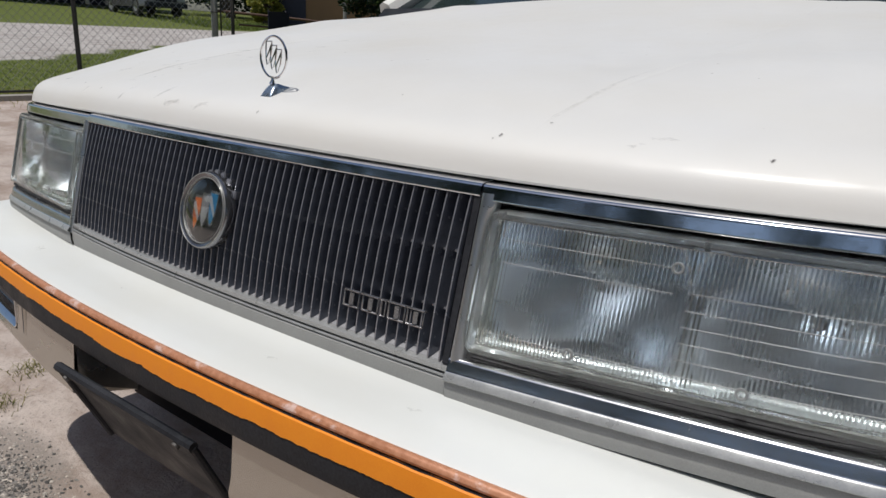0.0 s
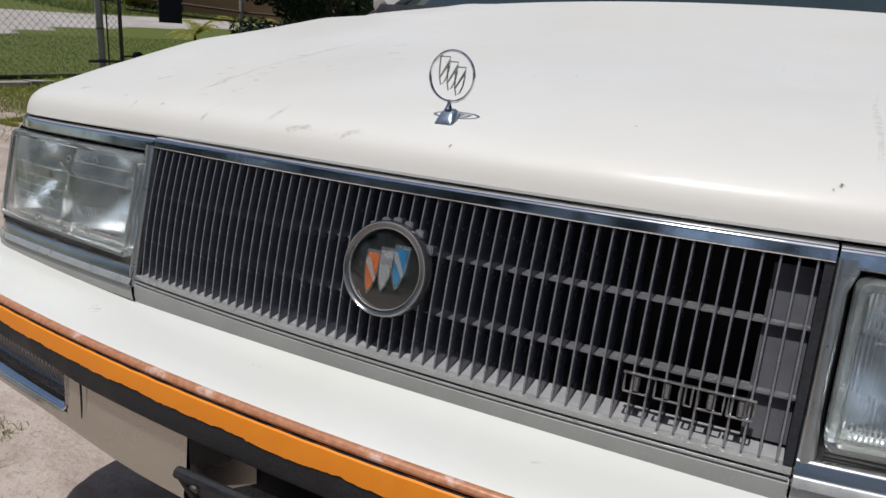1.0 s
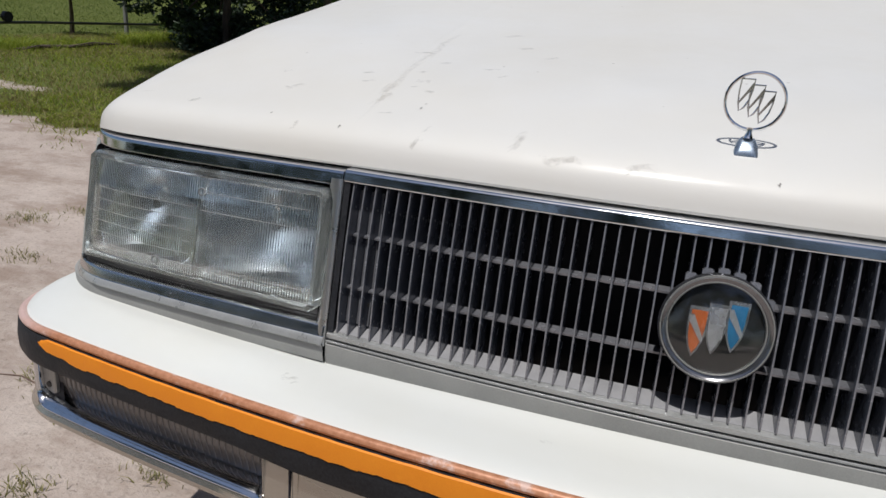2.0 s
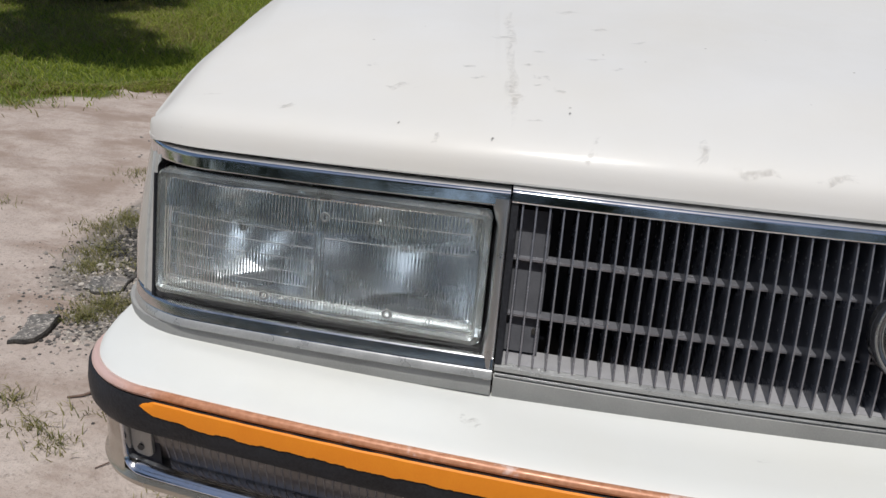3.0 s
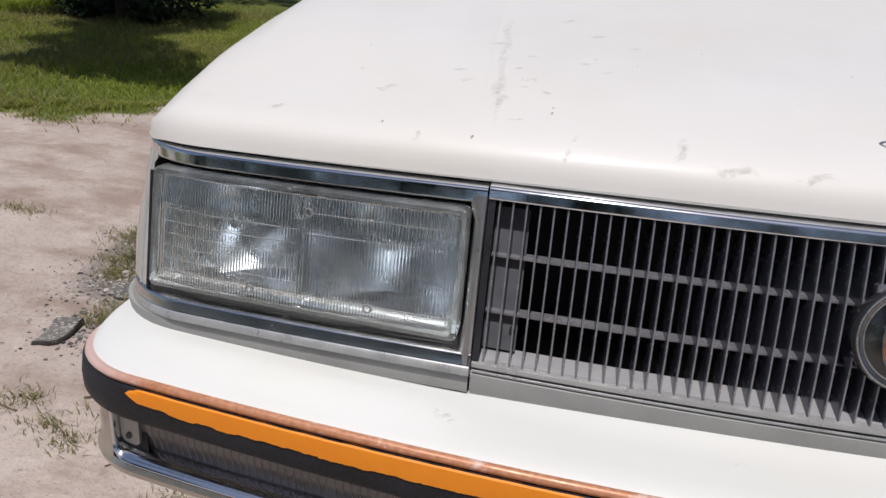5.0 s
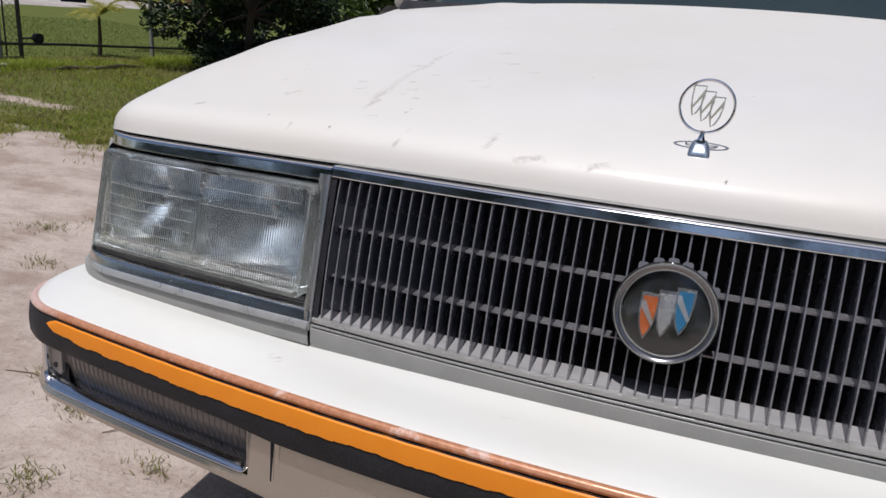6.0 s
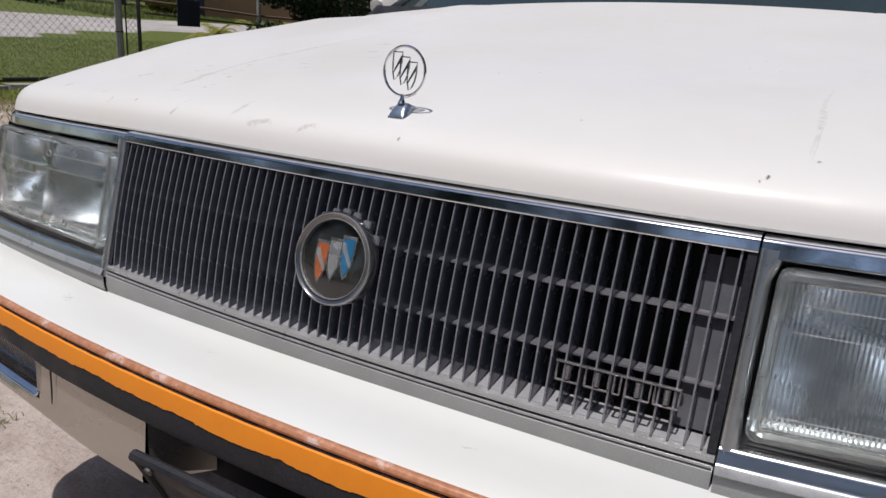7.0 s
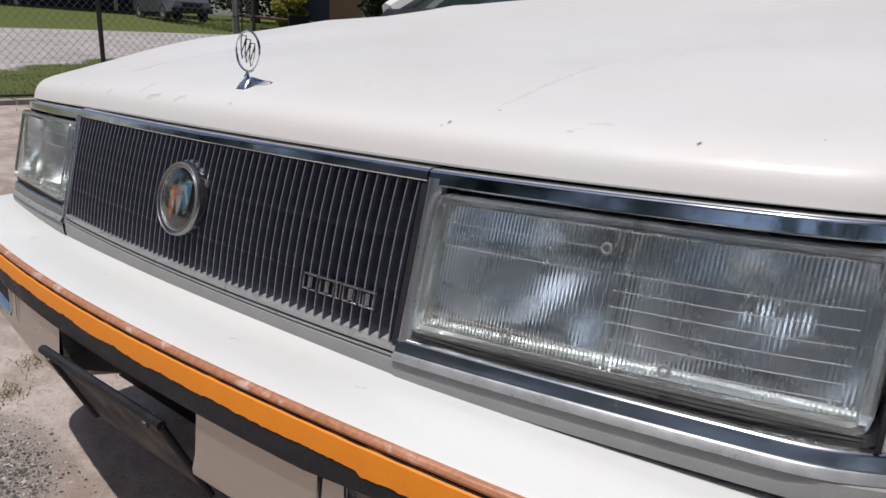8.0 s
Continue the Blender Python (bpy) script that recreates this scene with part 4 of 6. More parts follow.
def build_grille():
    fr = front_strip(-GX, GX, [(rake(0.553) - 0.0015, 0.5510), (rake(0.557) - 0.0025, 0.5560), (rake(0.559) + 0.003, 0.5582), (rake(0.561) + 0.03, 0.5580), (rake(0.553) + 0.03, 0.5512)], 24)
    grille = part("grille", fr, MOULD_BRIGHT, car, "wide grille of many thin grey upright slats", smooth=False)
    shelf = front_strip(-0.388, 0.388, [(rake(0.56) + 0.003, 0.5586), (rake(0.56) + 0.026, 0.5640), (rake(0.56) + 0.026, 0.556), (rake(0.56) + 0.003, 0.556)], 24)
    part("grille_shelf", shelf, SHELF_GREY, grille, "pale grey sloping shelf behind the slats")
    face = ((0.7226, 0.0026), (0.7231, 0.0031), (0.7237, 0.0034), (0.7245, 0.0034), (0.7312, 0.0034), (0.7320, 0.0034), (0.7328, 0.0032), (0.7336, 0.0027), (0.7344, 0.0018), (0.7350, 0.0006), (0.7355, -0.0010), (0.7358, -0.003))
    top = front_strip(-GX, GX, [(rake(0.7220) + 0.002, 0.7220)] + [(rake(z) - d, z) for z, d in face] + [(rake(0.7365) + 0.03, 0.7360), (rake(0.7245) + 0.03, 0.7223)], 24)
    part("grille_top_bar", top, CHROME, grille, "chrome top bar", smooth=True)
    for sgn in (-1, 1):
        x = sgn * 0.3885
        prof = [(x - 0.0035, -0.001), (x + 0.0035, -0.001), (x + 0.0035, 0.03), (x - 0.0035, 0.03)]
        rows = [[Vector((px, rake(z) + BOW * px * px + d, z)) for px, d in prof] for z in (0.5585, 0.60, 0.65, 0.70, 0.727)]
        part("grille_end_post", loft(rows, closed_u=True, cap=True), BLACK_RUBBER, grille)
        # flat grey panels between the outermost slats
        xa, xb = sorted((sgn * 0.3495, sgn * 0.385))
        pan = loft([[Vector((px, rake(z) + BOW * px * px + 0.017, z)) for px in (xa, xb)] for z in (0.566, 0.64, 0.712)])
        part("grille_blank_panel", pan, PANEL_GREY, grille)
        c = front(sgn * 0.3545, 0.590, -0.0165)
        part("screw", tube([c, c + Vector((0, -0.003, 0))], 0.0035, 10), DARK_STEEL, grille)
    for z in (0.6065, 0.6640):
        bar = front_strip(-0.387, 0.387, [(rake(z) + 0.0095, z - 0.001), (rake(z) + 0.0095, z + 0.0012), (rake(z) + 0.024, z + 0.0015), (rake(z) + 0.024, z - 0.002)], 24)
        part("grille_crossbar", bar, SLAT_GREY, grille)
    # one slat, shared by all: a tapered blade that leans with the grille
    bm = bmesh.new()
    zs = (0.5590, 0.575, 0.595, 0.62, 0.645, 0.67, 0.70, 0.7240)
    sec = ((-0.0008, 0.0), (0.0008, 0.0), (0.00125, 0.004), (0.0011, 0.036), (-0.0011, 0.036), (-0.00125, 0.004))
    loft([[Vector((sx, 0.216 * (z - 0.555) - slat_bow(z) + d, z)) for sx, d in sec] for z in zs], closed_u=True, cap=True, bm=bm)
    first = None
    N_SLATS = 57
    for k in range(N_SLATS):
        x = -0.3805 + 0.761 * k / (N_SLATS - 1)
        if first is None:
            first = part("slat", bm, SLAT_SHADE, grille)
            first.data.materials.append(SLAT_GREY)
            # front faces take the lighter grey; the sides carry painted gap shade
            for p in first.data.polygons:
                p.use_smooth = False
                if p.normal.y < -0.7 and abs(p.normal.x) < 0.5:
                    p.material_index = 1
            ob = first
        else:
            ob = new("slat", first.data)
            ob.parent = grille
        ob.location = (x, 0.55 + BOW * x * x, 0)
    return grille


GRILLE = build_grille()


def shield(w, h):
    """A shield outline, flat on top, its sides bending in to a point."""
    return [(-0.5 * w, 0.5 * h), (0.5 * w, 0.5 * h), (0.48 * w, 0.15 * h), (0.36 * w, -0.15 * h), (0.12 * w, -0.38 * h), (-0.22 * w, -0.5 * h), (-0.42 * w, -0.22 * h), (-0.5 * w, 0.12 * h)]


def build_emblem():
    rk = math.atan(0.216)
    m = Matrix.Translation((0.0012, 0.5600, 0.6465)) @ Matrix.Rotation(math.pi / 2 - rk, 4, "X")
    # m's z points out of the grille

    def lathe(prof, n=64):
        return loft([[m @ Vector((r * math.cos(k * math.tau / n), r * math.sin(k * math.tau / n), d)) for r, d in prof] for k in range(n)], closed_v=True)

    em = part("grille_emblem", lathe([(0.0001, -0.006), (0.0496, -0.006), (0.0502, 0.002), (0.0496, 0.0062), (0.0484, 0.0082), (0.0468, 0.0086), (0.0456, 0.0076), (0.0440, 0.0068), (0.0424, 0.0066), (0.0414, 0.0052), (0.0404, 0.0020)]), EMBLEM_BEZEL, car, "round emblem with three coloured shields on black", smooth=True)
    # the slats behind end in short pale blocks round its upper rim
    for k in range(-2, 4):
        x = 0.0136 * k
        if abs(x) > 0.047:
            continue
        z = math.sqrt(0.0495 ** 2 - x * x)
        part("slat_stub", box(x - 0.0050, x + 0.0050, z - 0.006, z + 0.0042, -0.016, -0.0035, m), SLAT_GREY, em, "", bevel=0.0012)
    part("emblem_face", lathe([(0.0406, 0.0020), (0.0001, 0.0020)]), EMBLEM_FACE, em, "", smooth=True)
    part("emblem_ring", lathe([(0.0426, 0.0062), (0.0422, 0.0074), (0.0415, 0.0074), (0.0410, 0.0060)]), BRIGHT_GREY, em, "thin bright ring", smooth=True)
    part("emblem_rim", lathe([(0.0484, 0.0080), (0.0479, 0.0090), (0.0472, 0.0090), (0.0467, 0.0082)]), BRIGHT_GREY, em, "", smooth=True)
    w, h = 0.0176, 0.0465
    for i, (mat, lab) in enumerate(((RED_ENAMEL, "orange-red shield"), (SILVER_ENAMEL, "silver shield"), (BLUE_ENAMEL, "blue shield"))):
        ox, oy = -0.0160 + 0.0160 * i, -0.0060 + 0.0048 * i
        shape = [(-0.5, 0.5), (0.5, 0.5), (0.5, 0.12), (0.40, -0.16), (0.24, -0.34), (0.0, -0.5), (-0.24, -0.34), (-0.40, -0.16), (-0.5, 0.12)]
        out = [(ox + u * w + v * h * 0.04, oy + v * h) for u, v in shape]
        sh = part("shield", prism(out, 0.0021, 0.0042, m), BADGE_CHROME, em, lab, bevel=0.0004)
        inset = [(ox + u * w * 0.78 + v * h * 0.04, oy + v * h * 0.86) for u, v in shape]
        part("enamel", prism(inset, 0.0040, 0.0046, m), mat, sh)
        band = [(ox - 0.38 * w, oy + 0.34 * h), (ox - 0.38 * w, oy + 0.19 * h), (ox + 0.30 * w, oy - 0.20 * h), (ox + 0.36 * w, oy - 0.10 * h), (ox - 0.20 * w, oy + 0.34 * h)]
        part("shield_band", prism(band, 0.0044, 0.0052, m), SILVER_ENAMEL, sh)
    dome = part("emblem_cover", lathe([(0.0001, 0.0098), (0.02, 0.0092), (0.034, 0.0076), (0.0408, 0.0060), (0.0408, 0.0053), (0.034, 0.0068), (0.02, 0.0084), (0.0001, 0.0090)]), DOME, em, "clear domed cover", smooth=True)
    dome.visible_shadow = False


build_emblem()


def build_badge():
    """The maker's lettering as plain bright bars of its size."""
    xs = [0.252, 0.278, 0.303, 0.313, 0.337]
    ws = [0.0205, 0.0205, 0.0055, 0.0205, 0.020]
    first = None
    base = front_strip(0.250, 0.358, [(rake(0.602) - 0.0042, 0.6018), (rake(0.602) - 0.0042, 0.6034), (rake(0.602) - 0.001, 0.6034), (rake(0.602) - 0.001, 0.6018)], 8)
    badge = part("grille_badge", base, BADGE_CHROME, GRILLE, "raised chrome badge of plain bars")
    for x, w in zip(xs, ws):
        z0, z1, r = 0.5865, 0.6030, 0.0011
        loop = [front(q, z, 0.0015 + slat_bow(z)) for q, z in ((x, z0), (x + w, z0), (x + w, (z0 + z1) / 2), (x + w, z1), (x, z1), (x, (z0 + z1) / 2))]
        part("badge_bar", tube(loop + loop[:1], r, 6), BADGE_CHROME, GRILLE, "")
        if w > 0.01:
            part("badge_fill", tube([front(x + w * 0.5, z, 0.0012 + slat_bow(z)) for z in (z0 + 0.002, z1 - 0.002)], 0.0028, 6), BADGE_CHROME, GRILLE, "")


build_badge()


# --- head lamps ---
def build_headlamp(sgn):
    lamp = thing("headlamp", "", "")
    lamp.parent = car
    lamp["label"] = "wide rectangular headlamp with fluted glass"
    X0, X1, Z0, Z1 = 0.4095, 0.791, 0.5768, 0.7130
    OUT = 0.0065   # how far the glass stands proud

    def p(x, z, d=0.0):
        """x counts outwards from the middle of the car."""
        z = z + bent(sgn * x, z)
        return Vector((sgn * x, rake(z) + BOW * x * x + d + 0.009 * smooth(0.67, 0.80, x) ** 1.5, z))

    def sheet(x0, x1, z0, z1, nx, nz, depth):
        return [[p(x0 + (x1 - x0) * i / nx, z0 + (z1 - z0) * j / nz, depth(x0 + (x1 - x0) * i / nx, z0 + (z1 - z0) * j / nz)) for i in range(nx + 1)] for j in range(nz + 1)]

    def frame_ring(a, d0, b, d1):
        """A band between two rounded rectangles."""
        ra, rb = rounded(*a, 0.010), rounded(*b, 0.009)

        def q(x, z, d):
            return p(x, z, d + 0.004 * smooth(0.770, 0.790, x) * smooth(0.575, 0.590, z))
        return loft([[q(x, z, d0) for x, z in ra], [q(x, z, d1) for x, z in rb]], closed_u=True)

    # black recess round the glass
    mouth = (0.4010, 0.7990, 0.5664, 0.7190)
    part("recess", frame_ring(mouth, 0.002, (X0 - 0.0035, X1 + 0.0035, Z0 - 0.0045, Z1 + 0.002), 0.010), SEAL_BLACK, lamp, "black recess round the glass")
    part("gasket", frame_ring((X0 - 0.0035, X1 + 0.0035, Z0 - 0.0045, Z1 + 0.002), 0.010, (X0 - 0.001, X1 + 0.001, Z0 - 0.001, Z1 + 0.001), 0.024), SEAL_BLACK, lamp, "black gap round the glass")
    # rounded chrome post beside the grille, with a soft turn into the bar above
    post = []
    for z in (0.5420, 0.56, 0.60, 0.64, 0.68, 0.70, 0.712, 0.718, 0.7265):
        wide = 0.0065 * smooth(0.700, 0.7195, z) + 0.0035 * smooth(0.580, 0.562, z)
        post.append([p(x, z, d) for x, d in ((0.3926, 0.006), (0.3928, -0.0005), (0.3946, -0.0036), (0.3975, -0.0050), (0.4005 + wide * 0.5, -0.0046), (0.4030 + wide, -0.0026), (0.4046 + wide, 0.0010), (0.4050 + wide, 0.008))])
    part("bezel_post", loft(post), POST_CHROME, lamp, "rounded chrome post beside the grille", smooth=True)
    # glass: a rim and a fluted pane
    rim_o, rim_i = (X0, X1, Z0, Z1), (X0 + 0.0085, X1 - 0.0085, Z0 + 0.0085, Z1 - 0.0085)
    ro, ri = rounded(*rim_o, 0.009), rounded(*rim_i, 0.006)
    rows = [[p(x, z, 0.018) for x, z in ro], [p(x, z, 0.000 - OUT) for x, z in ro], [p(x, z, -0.004 - OUT) for x, z in rounded(X0 + 0.002, X1 - 0.002, Z0 + 0.002, Z1 - 0.002, 0.008)],
            [p(x, z, -0.004 - OUT) for x, z in rounded(X0 + 0.006, X1 - 0.006, Z0 + 0.006, Z1 - 0.006, 0.007)], [p(x, z, 0.001 - OUT) for x, z in ri], [p(x, z, 0.018) for x, z in ri]]
    g = part("lens_rim", loft(rows, closed_u=True, closed_v=True), RIM_GLASS, lamp, "milky raised rim of the glass", smooth=True)
    g.visible_shadow = False
    xa, xb, za, zb = rim_i
    ribs = 100
    nx = ribs * 4

    def back(x, z):
        u = (x - xa) / (xb - xa)
        zz = (z - za) / (zb - za)
        rib = (0.0010 + 0.0004 * smooth(0.70, 0.76, zz)) * (0.5 + 0.5 * math.cos(u * ribs * math.tau))
        # plain patches between the fluted blocks
        calm = smooth(0.74, 0.68, zz) * smooth(0.10, 0.16, zz) * (0.40 if u < 0.47 else 0.30)
        return 0.0055 - OUT + rib * (1 - calm) + 0.0004 * smooth(0.10, 0.05, zz)

    def front_face(x, z):
        return 0.0012 - OUT

    nz = 40
    pane_front, pane_back = sheet(xa, xb, za, zb, nx, nz, front_face), sheet(xa, xb, za, zb, nx, nz, back)
    bm = loft([f + b[::-1] for f, b in zip(pane_front, pane_back)], closed_u=True, cap=True)
    pane = part("lens_pane", bm, LAMP_PANE, lamp, "clear glass with fine upright flutes", smooth=True)
    pane.visible_shadow = False
    # fine moulded lines across the glass, more of them on the outer half
    for ua, ub, zz in ((0.03, 0.45, 0.86), (0.03, 0.46, 0.68), (0.49, 0.97, 0.70), (0.49, 0.97, 0.575), (0.49, 0.97, 0.46), (0.49, 0.97, 0.345), (0.49, 0.97, 0.225), (0.03, 0.97, 0.115)):
        z = za + (zb - za) * zz
        line = [p(xa + (xb - xa) * (ua + (ub - ua) * k / 12), z, 0.0011 - OUT) for k in range(13)]
        part("lens_line", tube(line, 0.00036, 5), LENS_EDGE, lamp, "")
    # moulded round bosses on the glass
    for bx, bzz in ((0.510, 0.5965), (0.651, 0.596), (0.585, 0.688)):
        c = p(bx, bzz, 0.0008 - OUT)
        part("lens_boss", ring_tube(c, (1, 0, 0), (0, 0.2, 1), 0.0042, 0.0013, 16, 6), LAMP_GREY, lamp)
    # two silvered bowls, each cut off by flat silvered shelves above and below
    zl, zh = Z0 + 0.003, Z1 - 0.003
    cz = 0.646
    for cx, xa2, xb2 in ((0.5035, X0 + 0.001, 0.597), (0.6935, 0.597, X1 - 0.001)):
        hw = (xb2 - xa2) / 2

        def dish(x, z):
            e = ((x - cx) / hw) ** 2 + ((z - cz) / 0.098) ** 2
            return 0.030 + 0.108 * max(0.0, 1 - e)

        part("reflector", loft(sheet(xa2, xb2, zl, zh, 56, 40, dish)), REFLECTOR, lamp, "silvered reflector bowl", smooth=True)
        for z in (zl, zh):
            xs2 = [xa2 + (xb2 - xa2) * k / 40 for k in range(41)]
            part("reflector_shelf", loft([[p(x, z, 0.010) for x in xs2], [p(x, z, dish(x, z) + 0.001) for x in xs2]]), REFLECTOR, lamp, "", smooth=True)
        part("divider", loft([[p(xb2 if cx < 0.6 else xa2, z, d) for d in (0.012, 0.034)] for z in (zl, zh)]), LAMP_GREY, lamp)
        part("bulb", tube([p(cx, cz - 0.004, 0.134), p(cx, cz - 0.004, 0.090), p(cx, cz - 0.004, 0.064)], 0.0065, 12), CLEAR, lamp, "glass bulb", smooth=True)
    part("lamp_back", loft(sheet(X0 - 0.004, X1 + 0.004, Z0 - 0.004, Z1 + 0.004, 8, 2, lambda x, z: 0.145)), BLACK_DARK, lamp)
    # black ring of walls between glass and bowls
    part("lamp_wall", loft([[p(x, z, d) for x, z in rounded(X0 + 0.0005, X1 - 0.0005, Z0 + 0.0005, Z1 - 0.0005, 0.008)] for d in (0.012, 0.03, 0.145)], closed_u=True), LAMP_WALL, lamp, "", smooth=True)
    # chrome bar over the lamp, running round the corner and up to a point
    def over(base, z, lift=0.0):
        pts = []
        for x, y in from_x(plan(base, 0.848, 0.135, 0.86), 0.394, 40):
            x = min(x, hood_half(max(0.0, y - 0.69)) + 0.0005)
            k = smooth(0.735, 0.848, x) * smooth(0.66, 0.86, y)
            pts.append(Vector((sgn * x, y, z + lift * k + droop(sgn * x))))
        return pts

    rows = [over(rake(z) - d, z, q) for z, d, q in ((0.7183, -0.012, 0.018), (0.7187, 0.0015, 0.018), (0.7192, 0.0026, 0.0185), (0.7198, 0.0033, 0.019), (0.7204, 0.0034, 0.0195), (0.7212, 0.0034, 0.020), (0.7304, 0.0034, 0.025), (0.7312, 0.0034, 0.0255), (0.7320, 0.0033, 0.026),
                                                    (0.7329, 0.0029, 0.0265), (0.7337, 0.0020, 0.027), (0.7344, 0.0006, 0.028), (0.7349, -0.0014, 0.028), (0.7351, -0.004, 0.028), (0.7350, -0.075, 0.028))]
    part("lamp_top_bar", loft(rows), CHROME, lamp, "chrome bar over the lamp", smooth=True)
    tail_top, tail_low = [], []
    for k in range(13):
        q = k / 12
        y = 0.744 + 0.110 * q
        st = max(0.0, y - 0.708)
        xe, ze = hood_half(st), hood_z(sgn * hood_half(st), st)
        tail_top.append(Vector((sgn * (xe + 0.0012), y, ze - 0.001)))
        tail_low.append(Vector((sgn * (xe + 0.0015 + 0.006 * (1 - q)), y, ze - 0.002 - 0.020 * (1 - q) ** 0.8)))
    part("bar_tail", loft([tail_top, tail_low, [Vector((v.x - sgn * 0.012, v.y, v.z - 0.004)) for v in tail_low]]), CHROME, lamp, "chrome tail rising along the hood edge", smooth=True)
    # ledge below, wrapping the corner
    def under(base, z):
        return [Vector((sgn * x, y, z + sag(sgn * x))) for x, y in from_x(plan(base, 0.860, 0.125, 0.84), 0.394, 40)]
    # a polished face with a rolled upper edge, and a satin chamfer below it
    rows = [under(rake(z) - d, z) for z, d in ((0.5668, -0.014), (0.5668, -0.0010), (0.5666, 0.0008), (0.5662, 0.0024), (0.5655, 0.0036), (0.5645, 0.0044), (0.5636, 0.0048), (0.5545, 0.0050), (0.5536, 0.0052), (0.5530, 0.0056))]
    part("lamp_ledge", loft(rows), LEDGE_CHROME, lamp, "polished chrome ledge under the lamp", smooth=True)
    rows = [under(rake(z) - d, z) for z, d in ((0.5530, 0.0056), (0.5525, 0.0062), (0.5518, 0.0067), (0.5462, 0.0090), (0.5455, 0.0091), (0.5449, 0.0086), (0.5446, 0.0070), (0.5445, -0.004))]
    part("ledge_face", loft(rows), MOULD_BRIGHT, lamp, "satin silver chamfer of the ledge", smooth=True)
    # fine black ribs of the seal under the glass
    for z, d in ((0.5686, 0.0048), (0.5706, 0.0078)):
        part("seal_rib", tube([p(0.412 + 0.376 * k / 24, z, d - 0.0006) for k in range(25)], 0.0008, 6), SEAL_BLACK, lamp, "", smooth=True)
    return lamp


def build_corner_lamp(sgn):
    """The upright side lamp that wraps from the headlamp round the corner."""
    def lev(z, out=0.0, x_from=0.7995):
        up = smooth(0.70, 0.7145, z)
        low = bent(sgn * 0.80, z) if sgn > 0 else sag(sgn * 0.80) * smooth(0.71, 0.58, z)
        return [Vector((sgn * x, y, z + low + up * (0.018 * smooth(0.735, 0.848, x) * smooth(0.66, 0.86, y)))) for x, y in from_x(plan(rake(z) + 0.004 - out, 0.866 + out - 0.20 * max(0.0, z - 0.62), 0.125, 0.83, (), 12, 20), x_from)]
    zs = [0.5670, 0.58, 0.61, 0.65, 0.69, 0.705, 0.7145]
    lens = part("corner_lamp", loft([lev(z) for z in zs]), CORNER_LENS, car, "milky upright corner lamp lens", smooth=True)
    rib = []
    for z in zs:
        r = lev(z, 0.0010)
        rib.append(r[:3])
    part("lens_edge_rib", loft(rib), LENS_EDGE, lens, "clear ribbed edge", smooth=True)
    for j in (0, 2):
        part("lens_edge_bead", tube([r[j] for r in rib], 0.0021, 8), LENS_EDGE, lens, "", smooth=True)
    seam = tube([Vector((sgn * 0.7985, rake(z) + BOW * 0.7985 ** 2 + 0.008, z + bent(sgn * 0.80, z))) for z in zs[:-1]], 0.0022, 6)
    part("corner_seam", seam, BLACK_RUBBER, lens)


for sgn in (-1, 1):
    build_headlamp(sgn)
    build_corner_lamp(sgn)

# black strip under the hood's front edge: the gap's shade as a painted sheet
gap = [[Vector((x, lip_y(x) + corner(x) + d, z + droop(x))) for x in [-0.835 + 1.67 * k / 48 for k in range(49)]] for d, z in ((0.016, 0.728), (0.018, 0.742), (0.06, 0.748))]
part("hood_seal", loft(gap), BLACK_DARK, car, "near-black strip painted as the shade in the hood gap")


